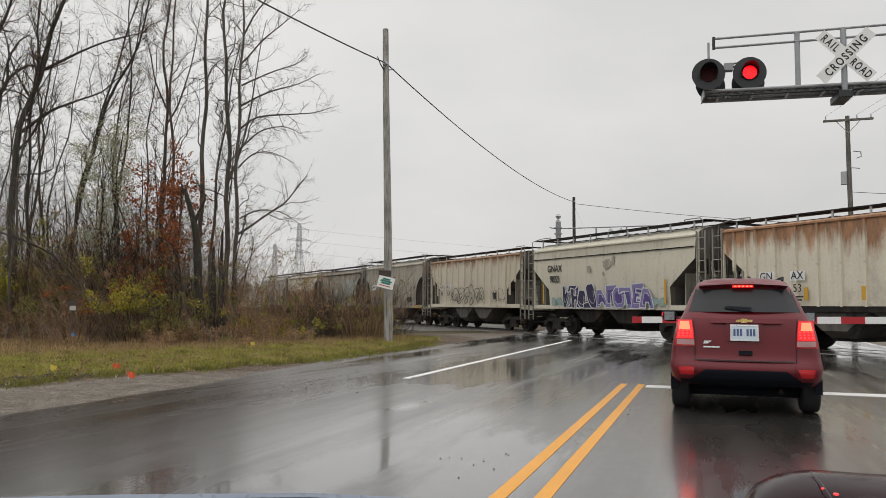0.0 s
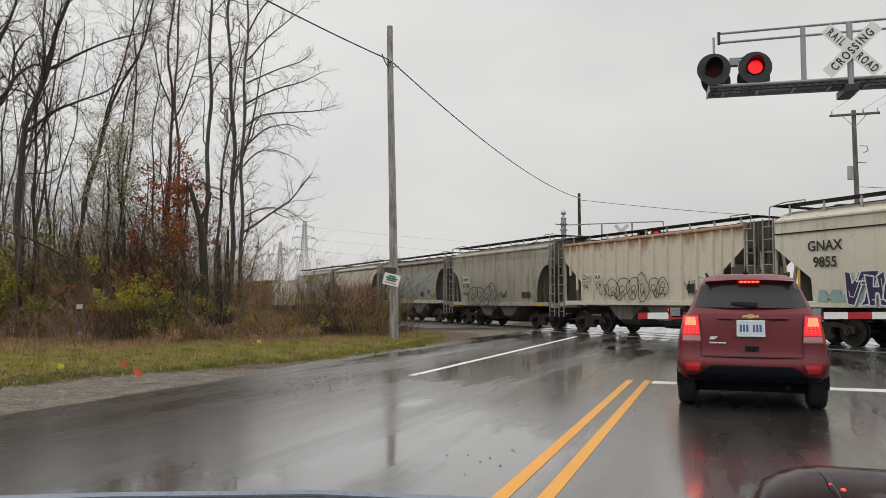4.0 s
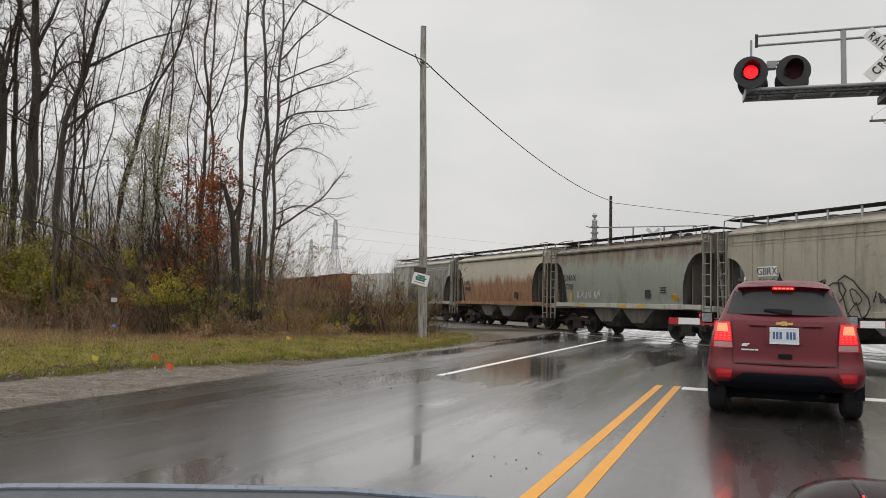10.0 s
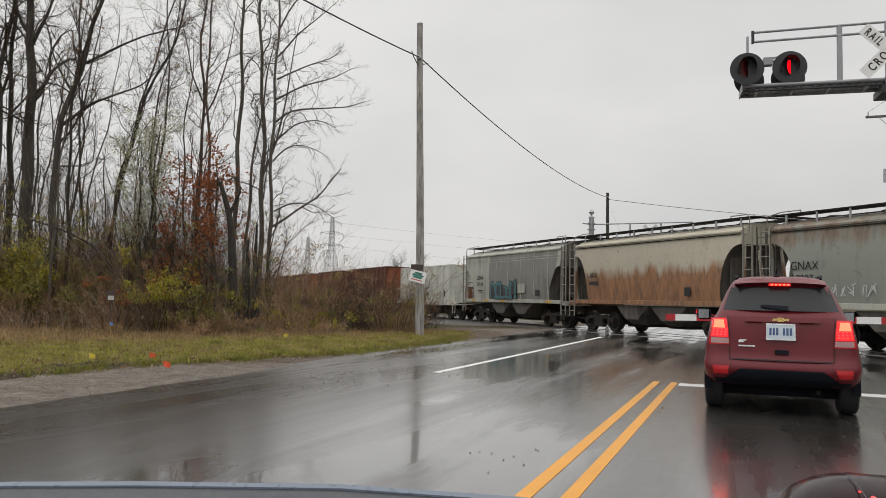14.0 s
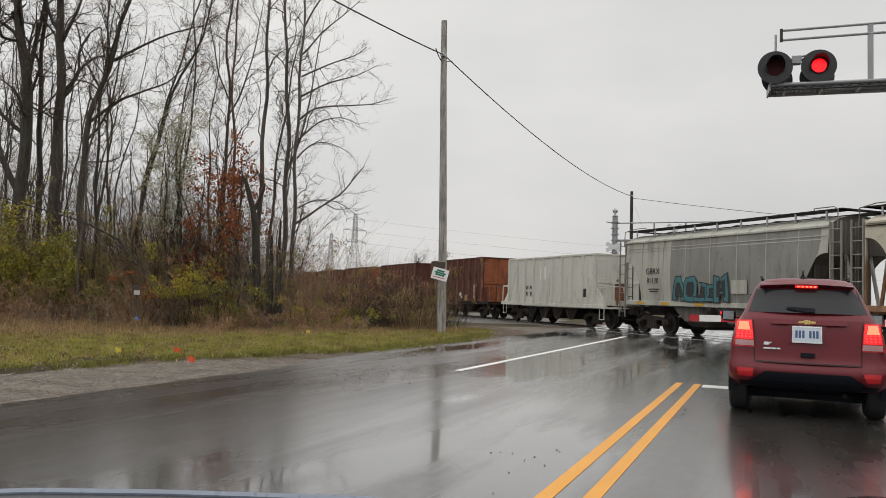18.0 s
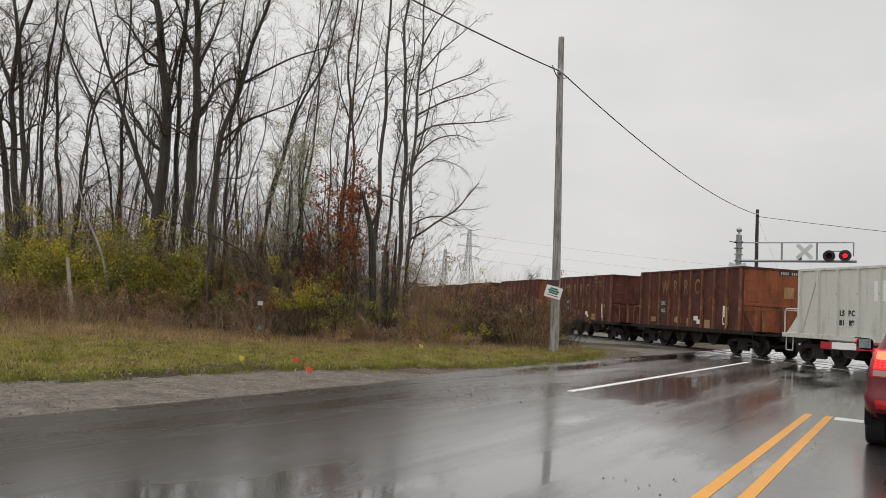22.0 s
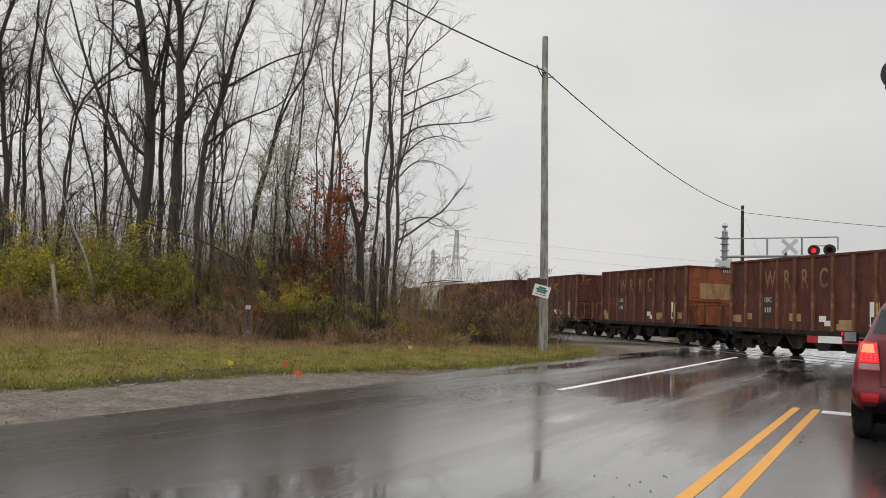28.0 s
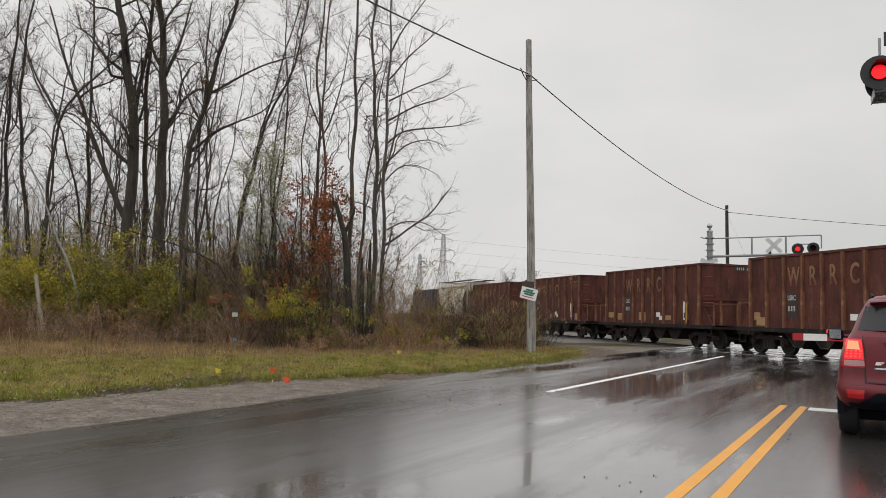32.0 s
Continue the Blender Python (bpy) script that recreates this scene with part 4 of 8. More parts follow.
OFF_WHITE = paint("grubby_white_paint", (0.62, 0.615, 0.55), 0.88, 0.55, scale=1.5, streak=(0.40, 0.33, 0.25), streak_amt=0.2)


def rust(name, dark, mid, light, amount=0.5):
    """Bare rusted steel: run-down streaks, blotches and scale."""
    m, nt, b, _ = nodes(name)
    v = coords(nt)
    run = noise_tex(nt, coords(nt, (1.0, 1.0, 0.16)), 3.4, 7, 0.62)
    blot = noise_tex(nt, coords(nt, (1.0, 1.0, 0.5)), 1.3, 6, 0.65)
    scale = noise_tex(nt, v, 14.0, 5, 0.7)
    col = ramp(nt, run, [(0.28, dark), (0.44, mid), (0.58, mid), (0.78, light)])
    col = blend(nt, ramp(nt, blot, [(0.46, grey(0)), (0.66, grey(0.8))]), col, dark)
    col = blend(nt, ramp(nt, blot, [(0.30, grey(amount)), (0.42, grey(0))]), col, light)
    col = blend(nt, 0.45, col, ramp(nt, scale, [(0.3, grey(0.45)), (0.7, grey(1.25))]), 'MULTIPLY')
    nt.links.new(col, b.inputs["Base Color"])
    b.inputs["Roughness"].default_value = 0.78
    b.inputs["Specular IOR Level"].default_value = 0.25
    bump(nt, b, scale, 0.3, 0.008)
    return m


RUST_RED = rust("rust_red_steel", (0.042, 0.017, 0.014), (0.112, 0.038, 0.028), (0.23, 0.10, 0.065), 0.4)
RUST_LIGHT = rust("bare_rust_posts", (0.05, 0.022, 0.016), (0.21, 0.09, 0.052), (0.50, 0.30, 0.18), 0.6)
RUST_ORANGE = rust("orange_rust_end_sheet", (0.12, 0.04, 0.022), (0.28, 0.085, 0.036), (0.40, 0.18, 0.085), 0.5)
WORN_TAN = rust("worn_tan_lettering", (0.11, 0.042, 0.027), (0.27, 0.15, 0.08), (0.40, 0.26, 0.15), 0.5)
DARK_PATCH = paint("dark_number_patch", (0.045, 0.036, 0.032), 0.6, 0.7, scale=4, streak=(0.13, 0.05, 0.03), streak_amt=0.5)
RUST_PATCH = rust("light_primer_patch", (0.21, 0.095, 0.045), (0.42, 0.265, 0.13), (0.52, 0.38, 0.21), 0.5)
NAVY = paint("dark_navy_paint", (0.022, 0.035, 0.065), 0.7, 0.5, scale=2, streak=(0.06, 0.05, 0.05))
PURPLE = paint("purple_spray", (0.085, 0.055, 0.21), 0.7, 0.5, scale=4, bump_s=0)
LILAC = paint("lilac_spray", (0.20, 0.165, 0.34), 0.8, 0.5, scale=4, bump_s=0)
TEAL = paint("teal_spray", (0.05, 0.17, 0.19), 0.7, 0.5, scale=4, bump_s=0)
INK_PURPLE = paint("deep_purple_spray", (0.022, 0.017, 0.06), 0.7, 0.5, scale=4, bump_s=0)
TEAL_HAZE = paint("faded_teal_spray", (0.26, 0.36, 0.33), 0.8, 0.6, scale=4, bump_s=0)
SCUFF = paint("grey_scuff", (0.42, 0.39, 0.315), 0.75, 0.65, scale=5, streak=(0.18, 0.165, 0.14), streak_amt=0.6)
SPRAY_WHITE = paint("white_spray", (0.58, 0.58, 0.60), 0.85, 0.5, scale=4, bump_s=0)
INK = paint("black_spray", (0.025, 0.025, 0.028), 0.7, 0.5, scale=4, bump_s=0)

CARS = []


def car_at(name, label, s0, s1):
    """A wagon whose coupler faces lie at s0 and s1 along the track at the start."""
    c = thing(name, label, "railway wagon", track_pose((s0 + s1) / 2, 0, RAIL_TOP), group="wagons of the freight train")
    CARS.append((c, (s0 + s1) / 2))
    return c, s1 - s0


def build_train():
    # A: ribbed, cream with rust runs
    c, w = car_at("covered_hopper_wagon", "cream ribbed covered hopper wagon with rust runs from the roof", -13.7, -1.55)
    covered_hopper(c, w - 1.35, CREAM_RUST, 'ribbed', GRIME_AND_SHADE, STEEL_DARK)
    plate(c, "number_patch", 3.5, 2.32, 0.62, 0.3, WHITE)
    plate(c, "number_patch", 2.3, 2.32, 0.55, 0.3, WHITE)
    side_text(c, "GN", 3.5, 2.32, 0.36, TEXT_BLACK)
    side_text(c, "AX", 2.3, 2.32, 0.36, TEXT_BLACK)
    side_text(c, "53", 2.3, 1.92, 0.36, TEXT_BLACK)
    bars(c, 2.3, 1.66, 2, 0.45, TEXT_BLACK)
    for x in (2.0, 0.05, -2.0):
        plate(c, "reflector", x, 1.75, 0.14, 0.4, SAFETY_YELLOW)
    # B: smooth cream with purple lettering
    c, w = car_at("covered_hopper_wagon", "smooth cream covered hopper wagon with purple sprayed lettering along the sill", -1.55, 10.8)
    covered_hopper(c, w - 1.35, CREAM, 'plain', GRIME_AND_SHADE, CREAM)
    side_text(c, "GNAX", 3.6, 3.06, 0.44, TEXT_BLACK, 1.53, 0.008)
    side_text(c, "9855", 3.6, 2.56, 0.44, TEXT_BLACK, 1.53, 0.008)
    graffiti(c, 0.0, 1.5, 7.6, 0.30, TEAL_HAZE, TEAL_HAZE, 14, 5, 1.49)
    graffiti(c, 1.65, 1.76, 2.7, 1.02, INK_PURPLE, SPRAY_WHITE, 6, 3, 1.54, SPRAY_WHITE, INK_PURPLE)
    graffiti(c, -1.5, 1.76, 3.5, 1.0, LILAC, SPRAY_WHITE, 6, 8, 1.54, SPRAY_WHITE, PURPLE)
    for x, z, ww, hh in ((-0.3, 3.12, 0.34, 0.26), (-0.75, 3.3, 0.12, 0.26), (-0.1, 2.72, 0.08, 0.12)):
        rnd = random.Random(int(100 * (x + 5)))
        blob = [(x + ww * rnd.uniform(0.6, 1.1) * math.cos(2 * math.pi * i / 30), z + hh * rnd.uniform(0.6, 1.1) * math.sin(2 * math.pi * i / 30)) for i in range(30)]
        part("scuff", Shape().prism(blob, 'y', 1.508, 1.5125), SCUFF, c, "grey scuffed patch")
    plate(c, "data_panel", 0.9, 2.95, 0.26, 0.3, TAUPE, 1.545)
    for x in (4.55, -3.95):
        plate(c, "yellow_mark", x, 1.9, 0.1, 0.95, SAFETY_YELLOW, 1.53)
    # C: ribbed, beige
    c, w = car_at("covered_hopper_wagon", "rusty beige ribbed covered hopper wagon with black sprayed scrawl", 10.8, 22.95)
    covered_hopper(c, w - 1.35, BEIGE_RUST, 'ribbed', GRIME_AND_SHADE, BEIGE_RUST, sill=1.38)
    for x, a, b in ((3.65, "GN", "94"), (2.75, "AX", "57")):
        plate(c, "number_patch", x, 2.42, 0.5, 0.28, WHITE)
        side_text(c, a, x, 2.42, 0.32, TEXT_BLACK)
        side_text(c, b, x, 2.0, 0.36, TEXT_BLACK)
    bubble(c, 0.75, 1.92, 2.6, 0.95, INK, 4, 4, 1.52, 0.018)
    bubble(c, -1.15, 1.95, 0.9, 0.8, INK, 2, 14, 1.52, 0.018)
    scrawl(c, 2.3, 1.85, 0.8, 0.6, INK, 3, 19, 1.52, 0.009)
    scrawl(c, -3.3, 1.95, 1.5, 0.8, INK, 4, 9, 1.52, 0.009)
    plate(c, "data_panel", -2.9, 1.85, 0.34, 0.34, TEXT_BLACK)
    # D: taupe with panel seams
    c, w = car_at("covered_hopper_wagon", "taupe covered hopper wagon with panel seams and black sprayed lettering", 22.95, 34.9)
    covered_hopper(c, w - 1.35, TAUPE, 'panel', GRIME_AND_SHADE, TAUPE, eave=4.0, sill=1.30)
    plate(c, "number_patch", 3.4, 2.62, 0.85, 0.34, WHITE, 1.50)
    side_text(c, "GBRX", 3.4, 2.62, 0.36, TEXT_BLACK)
    side_text(c, "81149", 3.4, 2.25, 0.32, TEXT_BLACK)
    bars(c, 3.4, 1.85, 2, 0.8, TEXT_BLACK)
    bubble(c, 1.3, 1.70, 3.4, 1.05, INK, 4, 12, 1.53, 0.024)
    scrawl(c, -0.9, 1.75, 0.9, 0.4, INK, 3, 7, 1.52, 0.02)
    for x in (-3.0, -3.45):
        plate(c, "data_panel", x, 1.7, 0.34, 0.3, TEXT_BLACK, 1.5)
    for x in (4.4, -4.4):
        plate(c, "yellow_sill_mark", x, 1.22, 0.8, 0.14, SAFETY_YELLOW, 1.485)
    # E: grey-green, rounded
    c, w = car_at("covered_hopper_wagon", "grey-green rounded covered hopper wagon with rusty stains under the eave", 34.9, 46.8)
    covered_hopper(c, w - 1.35, SAGE, 'smooth', GRIME_AND_SHADE, PALE_GREY, eave=3.88, sill=1.42)
    side_text(c, "GNAX", 3.85, 2.62, 0.4, TEXT_BLACK, 1.56)
    side_text(c, "7297", 3.85, 2.2, 0.36, TEXT_BLACK, 1.56)
    scrawl(c, 2.3, 1.85, 2.0, 0.4, SPRAY_WHITE, 6, 14, 1.54, 0.008)
    plate(c, "data_panel", -2.1, 1.85, 0.34, 0.34, TEXT_BLACK, 1.53)
    bars(c, -3.1, 2.1, 3, 0.4, TEXT_BLACK, 1.54)
    part("yellow_dot", Shape().rod((-3.8, 1.5, 1.72), (-3.8, 1.535, 1.70), 0.17, None, 20), SAFETY_YELLOW, c)
    plate(c, "yellow_sill_mark", 3.75, 1.72, 0.12, 0.5, SAFETY_YELLOW, 1.53)
    for x in (2.9, -0.3, -1.6):
        plate(c, "yellow_sill_mark", x, 1.33, 0.5, 0.12, SAFETY_YELLOW, 1.485)
    # F: rusty
    c, w = car_at("covered_hopper_wagon", "rounded covered hopper wagon, cream paint mostly gone to brown rust", 46.8, 58.85)
    covered_hopper(c, w - 1.35, RUST_CREAM, 'smooth', GRIME_AND_SHADE, RUST_CREAM, eave=3.95, sill=1.42)
    side_text(c, "LAFX", 3.8, 2.55, 0.36, TEXT_BLACK, 1.56)
    bars(c, 3.7, 2.2, 1, 0.7, TEXT_BLACK, 1.55, 0.16)
    plate(c, "data_panel", -2.6, 1.8, 0.34, 0.34, TEXT_BLACK, 1.53)
    # G: pale grey with teal lettering
    c, w = car_at("covered_hopper_wagon", "pale grey covered hopper wagon with teal sprayed lettering", 58.85, 71.2)
    covered_hopper(c, w - 1.35, PALE_GREY, 'panel', GRIME_AND_SHADE, PALE_GREY, eave=3.95, sill=1.38)
    side_text(c, "GBRX", 3.5, 2.65, 0.38, TEXT_BLACK)
    side_text(c, "81130", 3.5, 2.25, 0.34, TEXT_BLACK)
    bars(c, 3.4, 1.9, 2, 0.7, TEXT_BLACK)
    sec = [(y, z) for y, z in hopper_section(1.40, 3.93, 0.07, 0.44)[:7]]
    part("faded_side_panel", Shape().loft([[(x, y - 0.01, z), (2.37, y - 0.01, z), (2.37, y + 0.006, z), (x, y + 0.006, z)] for (y, z), x in zip(sec, (-4.3, -4.35, -4.6, -4.85, -5.1, -5.2, -5.2))]), GREY_PANEL, c, "darker grey weathered side panel", smooth=False)
    graffiti(c, 0.5, 1.84, 3.05, 0.85, TEAL, INK, 5, 21, 1.52, None, INK)
    graffiti(c, 1.4, 2.2, 0.8, 0.25, TEAL_HAZE, TEAL_HAZE, 2, 22, 1.512)
    plate(c, "repainted_patch", -1.6, 2.0, 0.8, 0.5, PALE_GREY, 1.515)
    plate(c, "data_panel", -3.3, 1.75, 0.4, 0.3, TEXT_BLACK, 1.5)
    for x in (4.4, 2.7, 0.6, -4.4):
        plate(c, "yellow_sill_mark", x, 1.3, 0.5, 0.12, SAFETY_YELLOW, 1.485)
    # H: white open hopper
    c, w = car_at("open_hopper_wagon", "grubby white open-top hopper wagon with vertical posts", 71.2, 84.1)
    open_hopper(c, 9.25, OFF_WHITE, OFF_WHITE, OFF_WHITE, top=3.56, sill=1.12, end_mat=OFF_WHITE)
    for x, a, b in ((2.3, "LS", "81"), (1.83, "RC", "89")):
        side_text(c, a, x, 1.95, 0.27, TEXT_BLACK, 1.495, 0.01)
        side_text(c, b, x, 1.6, 0.27, TEXT_BLACK, 1.495, 0.01)
    part("bay_brace", Shape().path([(4.4, 1.49, 1.2), (3.6, 1.49, 3.4)], 0.03, 5), OFF_WHITE, c)
    rnd = random.Random(77)
    stain = [(0.15 + 0.34 * rnd.uniform(0.7, 1.15) * math.cos(2 * math.pi * q / 40), 1.78 + 0.62 * rnd.uniform(0.75, 1.15) * math.sin(2 * math.pi * q / 40)) for q in range(40)]
    part("rust_stain", Shape().prism(stain, 'x', -4.665, -4.655), RUST_LIGHT, c, "brown rust stain low on the end sheet")
    plate(c, "white_patch", 0.5, 2.75, 0.62, 0.7, WHITE, 1.488)
    plate(c, "data_panel", -3.6, 1.7, 0.5, 0.42, TEXT_BLACK, 1.49)
    # I to N: rusty ore hoppers
    ends = ((84.1, 97.05), (97.05, 109.8), (109.8, 122.5), (122.5, 135.3), (135.3, 148.0), (148.0, 160.6))
    for i, (a, b) in enumerate(ends):
        rnd = random.Random(40 + i)
        c, w = car_at("open_hopper_wagon", ("rust-red open-top hopper wagon with an orange rusty end and faded lettering" if i in (0, 2) else "rust-red open-top hopper wagon with faded lettering and primer patches"), a, b)
        open_hopper(c, 9.25, RUST_RED, RUST_LIGHT, STEEL_DARK, end_mat=RUST_ORANGE if i in (0, 2) else RUST_RED)
        pitch = (9.25 - 0.18) / 9
        for k, ch in enumerate("WRRC"):
            side_text(c, ch, 4.535 - (2.5 + k) * pitch, 3.0, 1.02, WORN_TAN, 1.495, 0.016, 0.62)
        xn = 2.13
        plate(c, "number_patch", xn, 1.95, 0.58, 0.95, DARK_PATCH, 1.49)
        side_text(c, "LSRC", xn, 2.22, 0.27, TEXT_WHITE, 1.498, 0.006, 0.74)
        if i == 0:
            side_text(c, "8025", xn, 1.84, 0.27, TEXT_WHITE, 1.498, 0.006, 0.74)
        for k in range(3 if i else 0):
            plate(c, "stencil_bar", xn + 0.16 - 0.15 * k, 1.82, 0.08, 0.2, TEXT_WHITE, 1.498)
        plate(c, "white_data_panel", -3.4, 1.72, 0.42, 0.85, WHITE, 1.49)
        plate(c, "stencil_bar", -3.4, 1.5, 0.3, 0.26, INK, 1.498)
        plate(c, "white_patch", -0.95, 1.52, 0.36, 0.22, WHITE, 1.49)
        plate(c, "white_patch", -1.2, 1.36, 0.3, 0.2, WHITE, 1.492)
        plate(c, "yellow_mark", -3.62, 1.62, 0.08, 0.95, SAFETY_YELLOW, 1.59)
        for k in range(5 + i % 3):
            plate(c, "primer_patch", rnd.choice((4.1, 3.2, 2.0, 0.6, -0.3, -2.0, -4.1)) + rnd.uniform(-0.2, 0.2), 1.35 + rnd.uniform(-0.12, 0.2), rnd.uniform(0.35, 0.7), rnd.uniform(0.22, 0.42), RUST_PATCH, 1.488 - 0.002 * k)
        if i in (0, 2):
            part("primer_patch", Shape().box(-9.25 / 2 - 0.035, -9.25 / 2 - 0.028, -1.32, 0.85, 2.33, 3.08) if i else Shape().box(-9.25 / 2 - 0.035, -9.25 / 2 - 0.028, -1.1, -0.6, 2.6, 3.1), RUST_PATCH, c, "light primer patch on the end sheet")
        board = part("end_number_board", Shape().box(-9.25 / 2 - 0.04, -9.25 / 2 - 0.03, -1.38, -0.3, 3.62, 3.80), DARK_PATCH, c)
        for k in range(8):
            if k != 4:
                part("stencil_bar", Shape().box(-9.25 / 2 - 0.046, -9.25 / 2 - 0.041, -0.46 - 0.11 * k, -0.40 - 0.11 * k, 3.65, 3.77), TEXT_WHITE, board)
    # O and P: at the tail
    c, w = car_at("covered_hopper_wagon", "pale covered hopper wagon far down the track", 160.6, 171.8)
    covered_hopper(c, w - 1.35, CREAM, 'smooth', GRIME_AND_SHADE, CREAM)
    c, w = car_at("open_hopper_wagon", "dark navy open-top hopper wagon far down the track", 171.8, 184.3)
    open_hopper(c, 9.25, NAVY, NAVY, STEEL_DARK)


build_train()

# ---- poles, wires and crossing signals ----
WIRE = paint("black_cable", (0.015, 0.015, 0.016), 0.8, 0.5, scale=5, bump_s=0)
POLE_GREY = bark("grey_weathered_pole", (0.15, 0.135, 0.12))
LENS_DARK = paint("unlit_red_lens", (0.035, 0.003, 0.005), 0.8, 0.6, scale=9, bump_s=0.1, spec=0.15)
LENS_LIT = glow("lit_red_lens", (1.0, 0.003, 0.010), 1.0)
LENS_GATE = glow("lit_gate_lamp", (1.0, 0.015, 0.02), 0.95)
RED_STRIPE = paint("red_reflective_sheet", (0.42, 0.012, 0.02), 0.85, 0.4, scale=5, bump_s=0.02)
GREEN_INK = paint("green_print", (0.01, 0.17, 0.12), 0.85, 0.5, scale=5, bump_s=0)
RED_INK = paint("red_print", (0.45, 0.03, 0.03), 0.85, 0.5, scale=5, bump_s=0)
BROWN_BOARD = paint("weathered_brown_board", (0.07, 0.05, 0.04), 0.6, 0.8, scale=6)
DULL_BACK = paint("sign_back_aluminium", (0.62, 0.63, 0.64), 0.85, 0.5, metal=0.2, scale=4)


UP_Z = Vector((0, 0, 1))


def wire(name, a, b, sag, r, label, n=28, category="wire"):
    a, b = Vector(a), Vector(b)
    pts = []
    for i in range(n + 1):
        k = i / n
        p = a.lerp(b, k)
        p.z -= sag * 4 * k * (1 - k)
        pts.append(p)
    sh = Shape()
    k = len(pts) - 1
    ring = lambda p, d: [p + r * (math.cos(2 * math.pi * j / 6) * d.cross(UP_Z).normalized() + math.sin(2 * math.pi * j / 6) * UP_Z) for j in range(6)]
    sh.loft([[tuple(q) for q in ring(p, pts[min(i + 1, k)] - pts[max(i - 1, 0)])] for i, p in enumerate(pts)])
    return solid(name, sh, WIRE, label, category, True)


def pole_shape(base, top, r0, r1, n=14, rings=16):
    rnd = random.Random(3)
    sh = Shape()
    rs = []
    for j in range(rings + 1):
        k = j / rings
        p = Vector(base).lerp(Vector(top), k)
        p += Vector((0.02 * math.sin(k * 5), 0.015 * math.cos(k * 4), 0))
        r = r0 + (r1 - r0) * k
        rs.append([(p.x + r * (1 + rnd.uniform(-0.03, 0.03)) * math.cos(2 * math.pi * i / n), p.y + r * math.sin(2 * math.pi * i / n), p.z) for i in range(n)])
    return sh.loft(rs)


def near_pole():
    P = thing("utility_pole", "weathered grey wooden utility pole standing at the grass verge", "utility pole")
    base, top = Vector((-10.95, 25.95, -0.4)), Vector((-11.2, 25.95, 11.56))
    part("pole", pole_shape(base, top, 0.165, 0.105), POLE_WOOD, P, smooth=True)
    part("clevis", Shape().box(-11.25, -11.08, 25.72, 25.88, 10.17, 10.29).rod((-11.15, 25.75, 10.15), (-11.15, 25.75, 10.33), 0.035, None, 8), GALV, P, bevel=0.01)
    part("cable_loop", Shape().path([(-11.2, 25.2, 10.28), (-11.25, 25.55, 10.14), (-11.24, 25.8, 10.02), (-11.10, 26.1, 10.05), (-11.05, 26.4, 10.16)], 0.02), WIRE, P)
    part("bolt", Shape().rod((-11.02, 25.8, 6.2), (-11.02, 25.72, 6.2), 0.02, None, 6), GALV, P)
    S = thing("roadside_sign", "small white sign with green print nailed askew to a wooden pole", "sign", pose(-10.98, 25.74, 2.12, 0, 14, 12))
    part("board", Shape().box(-0.30, 0.30, -0.012, 0.0, -0.21, 0.21), WHITE, S, bevel=0.004)
    for i, (w, z) in enumerate(((0.30, 0.12), (0.44, 0.045), (0.36, -0.03))):
        part("print_bar", Shape().prism([(-w / 2, z - 0.03), (w / 2 - 0.03, z - 0.035), (w / 2, z + 0.03), (-w / 2 + 0.02, z + 0.035)], 'y', -0.016, -0.012), GREEN_INK, S)
    part("print_bar", Shape().box(-0.22, 0.2, -0.016, -0.012, -0.14, -0.11), RED_INK, S)
    B = solid("pole_board", Shape().box(-0.26, 0.2, -0.02, 0.0, -0.11, 0.11), BROWN_BOARD, "dark weathered board nailed to a wooden pole", "board", bevel=0.004, m=pose(-11.0, 25.77, 2.45, 0, 2, 4))
    wire("overhead_cable", (-11.15, 25.8, 10.23), (-11.4, -22, 9.6), 1.3, 0.022, "black overhead cable running from pole to pole")
    wire("overhead_cable", (-11.12, 26.05, 10.2), (-10.6, 65, 10.15), 0.75, 0.022, "black overhead cable running from pole to pole")


near_pole()


